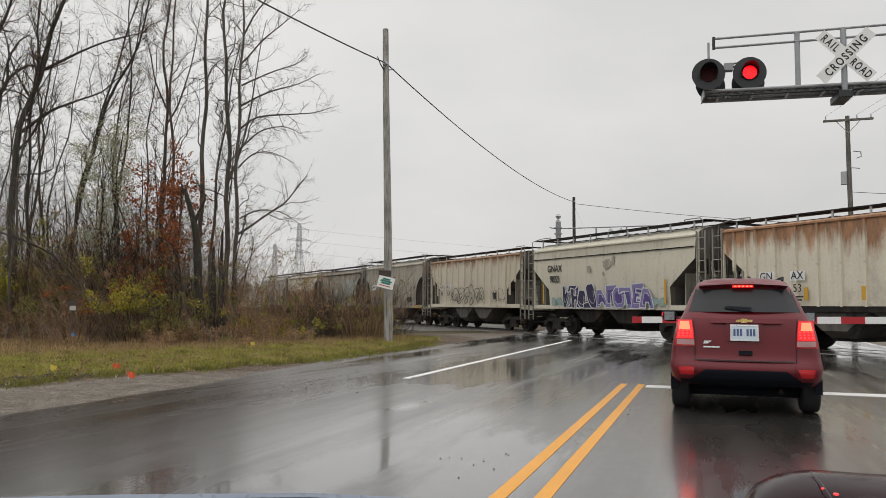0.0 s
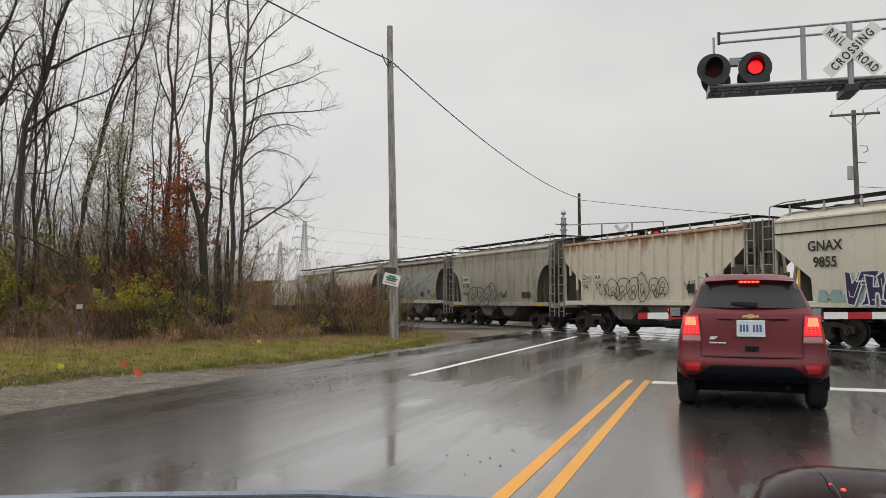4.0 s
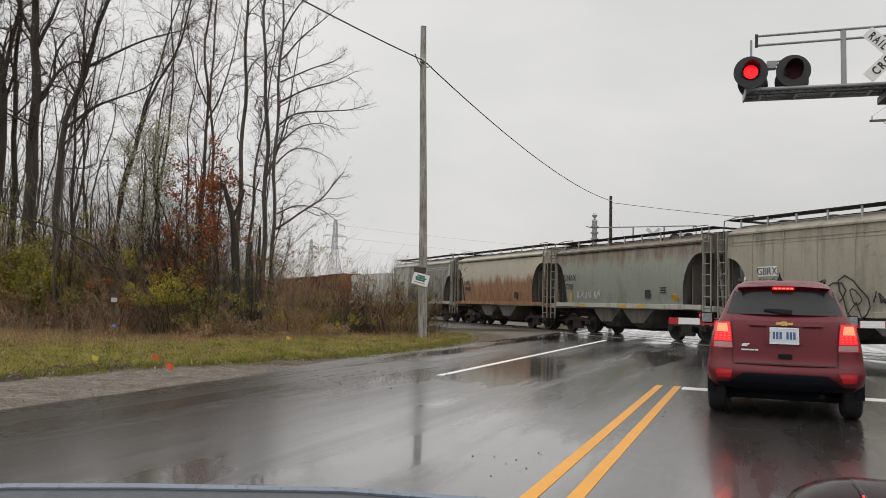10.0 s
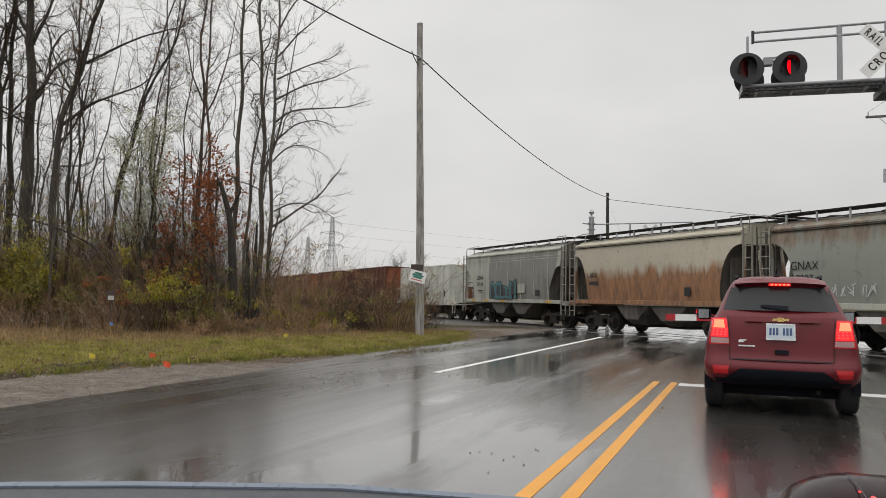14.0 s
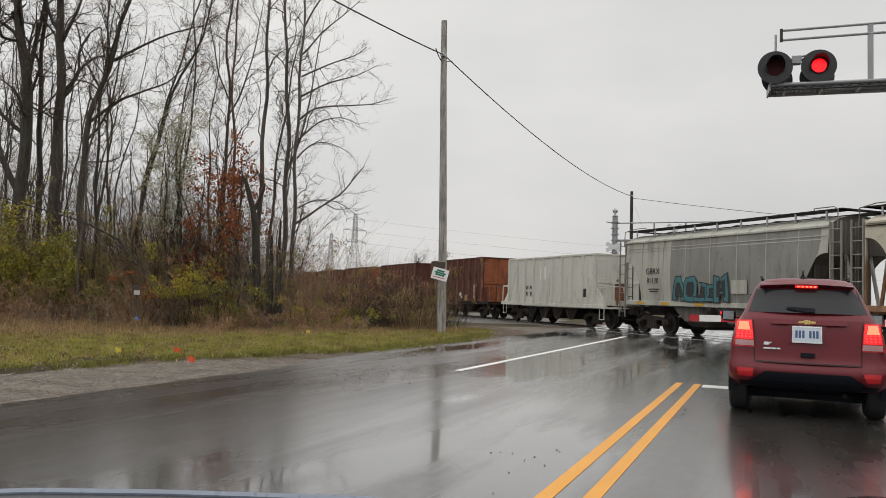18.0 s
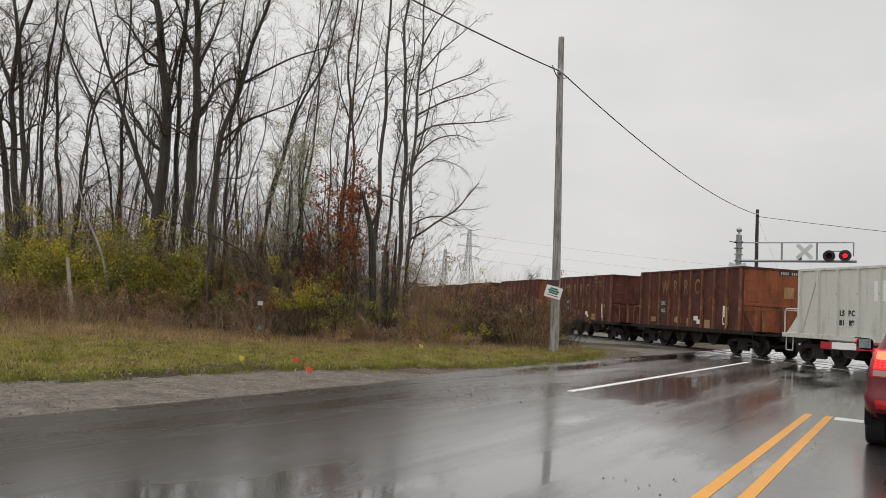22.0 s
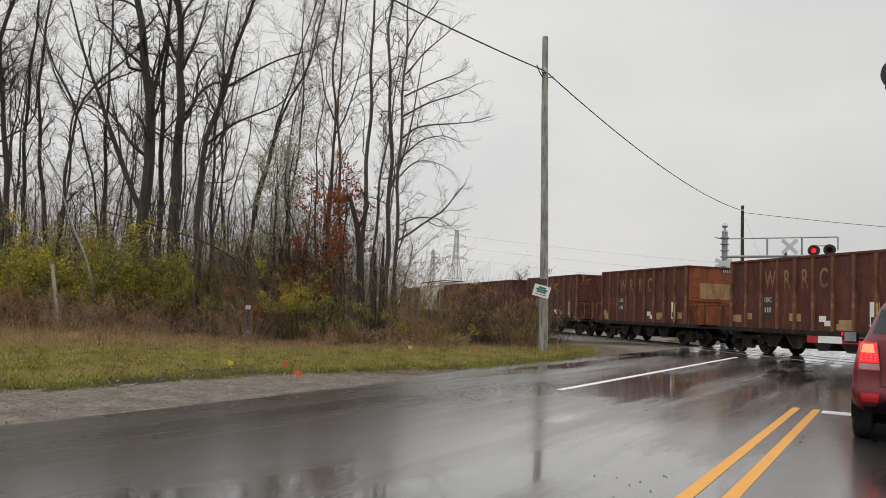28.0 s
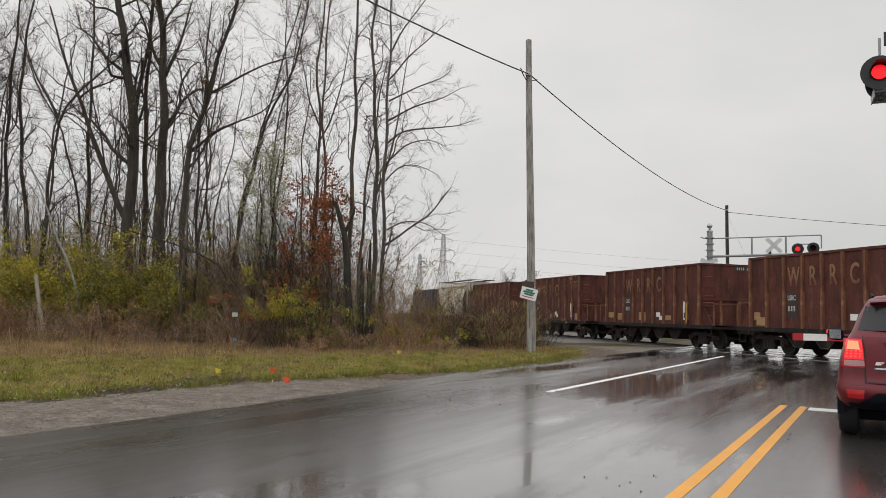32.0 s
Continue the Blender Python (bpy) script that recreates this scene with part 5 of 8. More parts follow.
def far_pole():
    P = thing("utility_pole", "dark wooden utility pole standing beyond the tracks", "utility pole")
    part("pole", pole_shape((-10.6, 65, -0.3), (-10.6, 65, 10.55), 0.17, 0.12), BARK, P, smooth=True)
    part("clevis", Shape().box(-10.7, -10.5, 64.8, 64.9, 10.1, 10.22), GALV, P)
    wire("overhead_cable", (-10.6, 65, 10.0), (22, 78, 8.4), 0.5, 0.02, "thin overhead cable crossing the road beyond the tracks")
    wire("guy_wire", (-10.6, 65, 9.9), (-6.8, 65.5, 0.0), 0.0, 0.014, "steel guy wire slanting down from a pole", 8)
    R = thing("utility_pole", "dark wooden utility pole with a crossarm and transformer", "utility pole")
    x, y, zt = 7.3, 46.2, 11.75
    part("pole", pole_shape((x, y, -0.3), (x, y, zt), 0.16, 0.11), POLE_GREY, R, smooth=True)
    part("crossarm", Shape().box(x - 1.22, x + 1.22, y - 0.16, y - 0.06, zt - 0.30, zt - 0.18), POLE_GREY, R, bevel=0.01)
    for k in (-1, 1):
        part("arm_brace", Shape().rod((x + 0.6 * k, y - 0.11, zt - 0.27), (x, y - 0.11, zt - 0.95), 0.02, None, 5), GALV, R)
    for k in (-1.1, 0.42, 1.1):
        part("insulator", Shape().rod((x + k, y - 0.11, zt - 0.18), (x + k, y - 0.11, zt + 0.02), 0.045, 0.03, 8), GALV, R)
    part("transformer", Shape().rod((x - 0.27, y - 0.05, 8.0), (x - 0.27, y - 0.05, 8.7), 0.16, None, 12), GALV, R, smooth=True)
    part("cutout", Shape().path([(x + 0.2, y - 0.1, 9.8), (x + 0.55, y - 0.1, 9.75), (x + 0.6, y - 0.1, 9.5), (x + 0.35, y - 0.1, 9.4)], 0.03), GALV, R)
    part("cutout", Shape().path([(x + 0.1, y - 0.1, 8.9), (x + 0.5, y - 0.1, 8.85)], 0.03), GALV, R)
    for k in (-1.1, 0.42, 1.1):
        wire("power_line", (x + k, y - 0.11, zt + 0.02), (x + k + 6.0, -10, zt + 0.3), 1.0, 0.006, "thin bare power line", 20)
    wire("power_line", (x, y, 7.6), (26, 47, 7.0), 0.3, 0.015, "thin bare power line", 12)


far_pole()


def crossbuck(parent, x, y, z, face=-1, size=1.22, wide=0.23, plain=False, turn=45):
    """Two crossed blades; face -1 looks towards the waiting cars."""
    for k, (a, words) in enumerate(((-turn, ("RAIL", "ROAD")), (turn, ("CROSSING",)))):
        m = Matrix.Translation((x, y + face * 0.008 * k, z)) @ Matrix.Rotation(radians(-a), 4, 'Y')
        b = part("blade", Shape().box(-size / 2, size / 2, -0.004, 0.004, -wide / 2, wide / 2), DULL_BACK if plain else WHITE, parent, "plain grey back of a crossbuck blade" if plain else "white crossbuck blade", at=m)
        if plain:
            continue
        up = Matrix(((1, 0, 0, 0), (0, 0, -1, -0.006), (0, 1, 0, 0), (0, 0, 0, 1)))
        if len(words) == 2:
            letters("lettering", words[0], 0.21, TEXT_BLACK, b, Matrix.Translation((-0.36, 0, -0.01)) @ up, bold=0.004, squeeze=0.64, gap=1.4)
            letters("lettering", words[1], 0.21, TEXT_BLACK, b, Matrix.Translation((0.36, 0, -0.01)) @ up, bold=0.004, squeeze=0.62, gap=1.3)
        else:
            letters("lettering", words[0], 0.21, TEXT_BLACK, b, Matrix.Translation((0, 0, -0.01)) @ up, bold=0.004, squeeze=0.74, gap=1.38)


FLASHERS = []
DISC = [(0.305 * math.cos(2 * math.pi * i / 36), 0.305 * math.sin(2 * math.pi * i / 36)) for i in range(36)]
BACKDROP = Shape().prism(DISC, 'y', 0.0, 0.012).mesh("background_disc", BLACK)


def hood_mesh():
    """A visor over the lens, open below."""
    n = 20
    rings = []
    for d in (0.0, 1.0):
        ring = []
        for i in range(n + 1):
            a = radians(-35 + 250 * i / n)
            depth = -0.02 - d * (0.10 + 0.16 * max(0, math.sin(a)))
            ring.append((0.165 * math.cos(a), depth, 0.165 * math.sin(a)))
        for i in range(n, -1, -1):
            a = radians(-35 + 250 * i / n)
            depth = -0.02 - d * (0.10 + 0.16 * max(0, math.sin(a)))
            ring.append((0.158 * math.cos(a), depth, 0.158 * math.sin(a)))
        rings.append(ring)
    return Shape().loft(rings).mesh("hood", BLACK)


HOOD = hood_mesh()
HOUSING = Shape().rod((0, 0.0, 0), (0, 0.16, 0), 0.19, 0.14, 20).mesh("housing", BLACK, True)
# the turning reflector: one face glows, the other is dark
def flasher_mesh():
    ring = [(0.152 * math.cos(2 * math.pi * i / 28), 0.152 * math.sin(2 * math.pi * i / 28)) for i in range(28)]
    small = [(0.86 * u, 0.86 * v) for u, v in ring]
    me = Shape().prism(small, 'y', -0.006, 0.0).prism(ring, 'y', 0.001, 0.006).mesh("flasher_disc", [LENS_LIT, LENS_DARK])
    for q in me.polygons:
        q.material_index = 0 if q.center.y <= 0 else 1
    return me


BEAD = flasher_mesh()


def signal_lamp(parent, x, y, z, first, facing=0):
    """A flashing light unit; first: lit in the first half of the beat."""
    u = part("lamp_unit", HOUSING, None, parent, "round black flashing-light unit with a visor", at=pose(x, y, z, 0, 0, facing))
    part("background_disc", BACKDROP, None, u, at=pose(0, -0.012, 0))
    part("visor", HOOD, None, u)
    f = part("flasher_disc", BEAD, None, u, "red lens that lights and darkens in turn", at=pose(0, -0.17, 0))
    f.location = (0, -0.03, 0)
    FLASHERS.append((f, first))
    return u


def cantilever():
    C = thing("cantilever_signal", "grey steel cantilever arm with a crossbuck and two black flashing lights", "crossing signal", Matrix.Translation((0, 15.6, 0)) @ pose(0, 0, 0, 0, 0, 5.5) @ Matrix.Translation((0, -15.6, 0)))
    y0 = 15.75
    zb = 5.36
    # the mast stands beside the lane
    part("mast", Shape().rod((6.4, y0, -0.1), (6.4, y0, 7.0), 0.16, 0.14, 16), ALU, C, smooth=True)
    part("mast_base", Shape().box(6.05, 6.75, y0 - 0.35, y0 + 0.35, -0.05, 0.18), ALU, C, bevel=0.02)
    part("arm_pipe", Shape().rod((-0.02, y0 - 0.23, zb + 0.105), (6.3, y0 - 0.23, zb + 0.105), 0.036, None, 12), ALU, C, smooth=True)
    part("arm_pipe", Shape().rod((-0.02, y0 - 0.23, zb + 0.01), (6.3, y0 - 0.23, zb + 0.01), 0.018, None, 8), BLACK, C, smooth=True)
    for i in range(20):
        x = 0.02 + i * 0.31
        part("lattice_bar", Shape().rod((x, y0 - 0.23, zb + 0.01), (x + 0.155, y0 - 0.23, zb + 0.10), 0.009, None, 5).rod((x + 0.155, y0 - 0.23, zb + 0.10), (x + 0.31, y0 - 0.23, zb + 0.01), 0.009, None, 5), BLACK, C)
    part("arm_beam", Shape().box(-0.02, 6.3, y0 + 0.20, y0 + 0.26, zb, zb + 0.13), ALU, C, bevel=0.008)
    part("arm_end_plate", Shape().box(-0.04, -0.02, y0 - 0.28, y0 + 0.28, zb - 0.01, zb + 0.14), ALU, C)
    for i in range(10):
        x = 0.25 + i * 0.63
        part("walkway_bar", Shape().box(x - 0.02, x + 0.02, y0 - 0.2, y0 + 0.2, zb + 0.01, zb + 0.05), DULL_BACK, C)
    mesh = Shape()
    for i in range(88):
        mesh.box(0.0 + 0.07 * i, 0.036 + 0.07 * i, y0 - 0.2, y0 + 0.2, zb + 0.055, zb + 0.075)
    for k in range(5):
        mesh.box(0.0, 6.2, y0 - 0.2 + 0.093 * k, y0 - 0.172 + 0.093 * k, zb + 0.058, zb + 0.078)
    part("walkway_grating", mesh, ALU, C, "perforated steel walkway grating")
    part("truss_pipe", Shape().rod((0.9, y0, zb + 0.02), (3.2, y0 + 0.1, zb + 0.16), 0.03), ALU, C)
    for z in (6.31, 6.49):
        part("hand_rail", Shape().rod((0.17, y0 - 0.24, z), (6.3, y0 - 0.24, z + 0.10), 0.024, None, 8), ALU, C)
    part("rail_end", Shape().box(0.14, 0.19, y0 - 0.27, y0 - 0.21, 6.28, 6.52), BLACK, C)
    part("lamp_pipe", Shape().rod((0.07, y0 - 0.24, zb + 0.1), (0.07, y0 - 0.24, 6.42), 0.022, None, 8), ALU, C)
    for x in (1.66, 4.2):
        part("rail_post", Shape().box(x - 0.045, x + 0.045, y0 - 0.26, y0 - 0.20, zb + 0.1, 6.53), ALU, C, bevel=0.01)
    part("sign_post", Shape().rod((2.45, y0 - 0.27, zb - 0.15), (2.45, y0 - 0.27, 6.52), 0.055, None, 12), ALU, C, smooth=True)
    part("post_bracket", Shape().box(2.33, 2.57, y0 - 0.34, y0 + 0.3, zb - 0.16, zb - 0.02), BLACK, C, bevel=0.01)
    crossbuck(C, 2.46, y0 - 0.36, 5.97)
    part("lamp_bracket", Shape().rod((0.03, y0 - 0.1, 5.95), (0.85, y0 - 0.1, 5.97), 0.028, None, 8).box(0.36, 0.52, y0 - 0.18, y0 - 0.02, 5.88, 6.02).rod((0.42, y0 - 0.1, 6.0), (0.78, y0 - 0.1, 6.06), 0.02, None, 6), ALU, C)
    signal_lamp(C, 0.05, y0 - 0.34, 5.77, False)
    signal_lamp(C, 0.81, y0 - 0.22, 5.79, True)
    for x, a in ((0.14, 200), (0.84, 180)):
        part("rear_lamp", HOUSING, None, C, "black flashing-light unit seen from behind", at=pose(x, y0 + 0.12, 5.72, 0, 0, a))
        part("rear_disc", BACKDROP, None, C, at=pose(x, y0 + 0.22, 5.70, 0, 0, a))


cantilever()


def gate():
    G = thing("crossing_gate", "lowered red and white striped crossing gate arm with red lamps", "crossing gate")
    y = 16.3
    mast = part("mast", Shape().rod((6.2, y, -0.05), (6.2, y, 1.7), 0.07, None, 12), ALU, G)
    part("gate_motor", Shape().box(5.95, 6.45, y - 0.2, y + 0.25, 0.75, 1.4), ALU, G, bevel=0.02)
    part("counterweight", Shape().box(6.5, 7.3, y - 0.1, y + 0.1, 1.0, 1.25), ALU, G, bevel=0.02)
    x0, x1 = -1.48, 6.0
    z0, z1 = 1.05, 1.13
    x, k = x0, 0
    while x < x1:
        w = 0.19 if k == 0 else 0.405
        xe = min(x1, x + w)
        za, zb = z0 + (z1 - z0) * (x - x0) / (x1 - x0), z0 + (z1 - z0) * (xe - x0) / (x1 - x0)
        sh = Shape().loft([[(x, y - 0.03, za - 0.065), (x, y + 0.03, za - 0.065), (x, y + 0.03, za + 0.065), (x, y - 0.03, za + 0.065)],
                           [(xe, y - 0.03, zb - 0.065), (xe, y + 0.03, zb - 0.065), (xe, y + 0.03, zb + 0.065), (xe, y - 0.03, zb + 0.065)]])
        part("stripe", sh, RED_STRIPE if k % 2 == 0 else WHITE, G)
        x, k = xe, k + 1
    for x in (-0.86, 1.86, 4.4):
        lamp = part("gate_lamp", Shape().box(x - 0.05, x + 0.05, y - 0.03, y + 0.03, 1.11, 1.15), BLACK, G, "small red lamp on the gate arm")
        part("lamp_lens", Shape().rod((x, y - 0.05, 1.175), (x, y + 0.05, 1.175), 0.038, None, 14), LENS_GATE, lamp)
        part("lamp_cap", Shape().box(x - 0.05, x + 0.05, y - 0.05, y + 0.05, 1.222, 1.24), BLACK, lamp)


gate()


def far_signal():
    C = thing("cantilever_signal", "grey steel cantilever signal beyond the tracks, with crossbuck seen from behind", "crossing signal")
    x0, y0 = -8.46, 46.0
    rs = [(0.0, 0.16), (6.35, 0.15)]
    part("mast", Shape().rod((x0, y0, -0.1), (x0, y0, 6.4), 0.17, 0.16, 14), ALU, C, smooth=True)
    for k in range(6):
        part("mast_ring", Shape().rod((x0, y0, 4.2 + 0.36 * k), (x0, y0, 4.26 + 0.36 * k), 0.24, None, 14), ALU, C)
    part("mast_cap", Shape().rod((x0, y0, 6.38), (x0, y0, 6.5), 0.19, 0.09, 14), ALU, C)
    part("bell", Shape().rod((x0, y0, 6.5), (x0, y0, 6.62), 0.06, None, 10).rod((x0, y0, 6.60), (x0, y0, 6.72), 0.12, 0.17, 12).rod((x0, y0, 6.72), (x0, y0, 6.86), 0.17, 0.08, 12), GALV, C, "signal bell on top of the mast")
    for k in (-1, 1):
        part("climbing_step", Shape().rod((x0, y0, 5.95), (x0 - 0.5 * 1, y0 - 0.1, 6.05), 0.03), ALU, C)
    part("arm_beam", Shape().rod((x0, y0, 4.95), (-2.55, y0, 5.02), 0.075, None, 10), ALU, C)
    part("upper_rail", Shape().path([(x0, y0, 5.98), (-2.7, y0, 6.02), (-2.7, y0, 5.3)], 0.035, 8), ALU, C)
    for x in (-6.2, -4.45):
        part("rail_post", Shape().rod((x, y0, 5.0), (x, y0, 6.0), 0.05, None, 8), ALU, C)
    crossbuck(C, -5.05, y0 - 0.1, 5.50, plain=True, size=1.05, wide=0.2)
    crossbuck(C, x0, y0 - 0.25, 4.55, plain=True, size=1.0, turn=25)
    part("lamp_bracket", Shape().rod((-3.95, y0, 5.55), (-3.1, y0, 5.55), 0.03, None, 8), ALU, C)
    signal_lamp(C, -3.84, y0 - 0.25, 5.27, False)
    signal_lamp(C, -3.08, y0 - 0.25, 5.30, True)
    part("relay_box", Shape().box(-5.35, -5.2, y0 - 0.1, y0 + 0.1, 5.05, 5.35), BLACK, C)


far_signal()


def pylon(x, y, height, turn):
    P = thing("transmission_tower", "tall grey lattice power transmission tower far behind the train", "pylon", pose(x, y, -0.5, 0, 0, turn))
    w0, w1 = height * 0.12, height * 0.022
    def half(z):
        k = z / height
        return w0 + (w1 * 1.4 - w0) * min(1, k / 0.62) if k < 0.62 else w1 * 1.4 + (w1 * 0.7 - w1 * 1.4) * (k - 0.62) / 0.38
    levels = [height * q for q in (0, 0.16, 0.30, 0.42, 0.52, 0.60, 0.67, 0.74, 0.81, 0.88, 0.95, 1.0)]
    r = height * 0.0021
    for sx, sy in ((1, 1), (1, -1), (-1, -1), (-1, 1)):
        part("leg", Shape().path([(sx * half(z), sy * half(z), z) for z in levels], r * 1.3, 4), GALV, P)
    for a, b in zip(levels[:-1], levels[1:]):
        sh = Shape()
        ca = [(half(a) * i, half(a) * j, a) for i, j in ((1, 1), (1, -1), (-1, -1), (-1, 1))]
        cb = [(half(b) * i, half(b) * j, b) for i, j in ((1, 1), (1, -1), (-1, -1), (-1, 1))]
        for i in range(4):
            j = (i + 1) % 4
            sh.rod(ca[i], cb[j], r, None, 4).rod(ca[j], cb[i], r, None, 4).rod(cb[i], cb[j], r, None, 4)
        part("lattice_panel", sh, GALV, P)
    for q, arm in ((0.66, 0.14), (0.80, 0.15), (0.93, 0.115)):
        z, l = height * q, height * arm
        sh = Shape()
        for s in (-1, 1):
            for k in (-1, 1):
                sh.rod((0, k * half(z), z), (s * l, 0, z + 0.2), r, None, 4).rod((0, k * half(z), z + height * 0.035), (s * l, 0, z + 0.2), r, None, 4)
            sh.rod((s * l, 0, z), (s * l, 0, z - height * 0.035), r * 1.6, None, 4)
        part("crossarm", sh, GALV, P)
    return P


pylon(-184.3, 326, 40.4, 52)
pylon(-264, 436, 40.6, 52)
for dz, off in ((26, 0), (31.5, 4), (37, 8)):
    wire("transmission_line", (-184 + off * 0.4, 326, dz), (150, 560 + off, dz - 3), 7.0, 0.028, "thin transmission line far behind the train", 30)
    wire("transmission_line", (-184 + off * 0.4, 326, dz), (-264 + off * 0.4, 436, dz), 3.0, 0.028, "thin transmission line far behind the train", 14)

# ---- the red car ahead ----
def car_paint():
    m, nt, b, _ = nodes("metallic_red_car_paint")
    v = coords(nt)
    fl = noise_tex(nt, v, 900, 1)
    dirt = noise_tex(nt, v, 2.2, 5)
    col = blend(nt, ramp(nt, fl, [(0.4, grey(0)), (0.7, grey(0.5))]), (0.108, 0.0035, 0.009), (0.175, 0.008, 0.017))
    col = blend(nt, ramp(nt, dirt, [(0.5, grey(0)), (0.85, grey(0.35))]), col, (0.085, 0.012, 0.014))
    nt.links.new(col, b.inputs["Base Color"])
    b.inputs["Metallic"].default_value = 0.1
    nt.links.new(ramp(nt, dirt, [(0.3, grey(0.34)), (0.8, grey(0.5))]), b.inputs["Roughness"])
    b.inputs["Specular IOR Level"].default_value = 0.28
    b.inputs["Coat Weight"].default_value = 0.34
    b.inputs["Coat Roughness"].default_value = 0.12
    return m


CAR_RED = car_paint()
CAR_BLACK = paint("textured_black_plastic", (0.006, 0.0075, 0.012), 0.8, 0.65, scale=8, spec=0.15)
CAR_GAP = paint("shadowed_red_gap", (0.022, 0.004, 0.006), 0.8, 0.6, scale=8, bump_s=0)
CAR_GLASS = paint("dark_tinted_glass", (0.020, 0.021, 0.024), 0.9, 0.08, scale=2, bump_s=0, spec=0.26)
CHROME = paint("gold_emblem_metal", (0.75, 0.55, 0.2), 0.9, 0.25, metal=0.9, scale=5, bump_s=0)
SILVER = paint("silver_badge", (0.7, 0.7, 0.72), 0.9, 0.3, metal=0.6, scale=5, bump_s=0)
TAIL_LIT = glow("lit_brake_lens", (1.0, 0.018, 0.025), 0.62)
TAIL_HOT = glow("brake_lamp_centre", (1.0, 0.19, 0.09), 1.7)
TAIL_SPOT = glow("brake_lamp_spot", (1.0, 0.05, 0.05), 1.25)
TAIL_RED = paint("red_lens_plastic", (0.5, 0.012, 0.018), 0.85, 0.2, scale=9, bump_s=0.1)
TAIL_CLEAR = paint("clear_lens_plastic", (0.42, 0.24, 0.24), 0.8, 0.2, scale=20, bump_s=0.3)
PLATE = paint("pale_blue_white_plate", (0.55, 0.62, 0.68), 0.92, 0.4, scale=9, bump_s=0.05)
PLATE_INK = paint("dark_blue_plate_print", (0.06, 0.10, 0.22), 0.9, 0.5, scale=9, bump_s=0)
RIM = paint("alloy_rim", (0.35, 0.35, 0.37), 0.8, 0.35, metal=0.8, scale=6)

MIRROR = paint("mirror_silver", (0.33, 0.34, 0.36), 0.98, 0.05, metal=1.0, bump_s=0)

# outline of the body by height: z, half width, rear y, front y
BODY = [(0.33, 0.72, 0.34, 4.00), (0.36, 0.81, 0.12, 4.12), (0.44, 0.862, 0.03, 4.20), (0.53, 0.880, 0.00, 4.22), (0.60, 0.889, 0.005, 4.22), (0.66, 0.886, 0.055, 4.21), (0.76, 0.890, 0.075, 4.18),
        (0.88, 0.893, 0.08, 4.10), (1.02, 0.882, 0.088, 3.9), (1.12, 0.850, 0.105, 3.6), (1.18, 0.805, 0.125, 3.30)]
CABIN = [(1.18, 0.805, 0.125, 3.25), (1.245, 0.765, 0.165, 3.10), (1.34, 0.72, 0.25, 2.85), (1.44, 0.67, 0.335, 2.60), (1.53, 0.615, 0.37, 2.42), (1.59, 0.565, 0.40, 2.28), (1.63, 0.49, 0.50, 2.10), (1.65, 0.36, 0.70, 1.85), (1.658, 0.2, 0.9, 1.6)]


def tuck(z):
    """The body draws in above the wheel arches."""
    return float(np.interp(z, (0.58, 0.8, 1.0, 1.2, 1.6), (1.0, 0.968, 0.935, 0.928, 0.945)))


BODY = [(z, w * tuck(z), r, f) for z, w, r, f in BODY]
CABIN = [(1.18 + (z - 1.18) * 1.085, w * tuck(z), r, f) for z, w, r, f in CABIN]


def outline(z, w, r, f, corner=0.20, n=9):
    """A rounded rectangle seen from above, the tail bowed a little."""
    pts = []
    c = min(corner, w * 0.6)
    for cx, cy, a0 in ((w - c, r + c, -90), (w - c, f - c, 0), (-w + c, f - c, 90), (-w + c, r + c, 180)):
        for i in range(n):
            a = radians(a0 + 90 * i / (n - 1))
            pts.append((cx + c * math.cos(a), cy + c * math.sin(a)))
    return [(x, y + (0.05 * (x / w) ** 2 if y < 1.0 else 0), z) for x, y in pts]


def tail_y(x, z, lift=0.0):
    """The car's rear face at a point across and up."""
    table = BODY + CABIN[1:]
    for a, b in zip(table[:-1], table[1:]):
        if a[0] <= z <= b[0]:
            k = (z - a[0]) / (b[0] - a[0])
            w, r = a[1] + (b[1] - a[1]) * k, a[2] + (b[2] - a[2]) * k
            c = min(0.20, w * 0.6)
            y = r
            if abs(x) > w - c:
                d = min(c, abs(x) - (w - c))
                y = r + c - math.sqrt(max(0, c * c - d * d))
            return y + 0.05 * (x / w) ** 2 - lift
    return 0.0


def raised(z):
    """Heights of the tail's fittings."""
    return float(np.interp(z, (0.0, 0.55, 0.70, 0.80, 1.06, 1.16, 1.46, 1.6), (0.0, 0.555, 0.735, 0.845, 1.148, 1.255, 1.545, 1.64)))


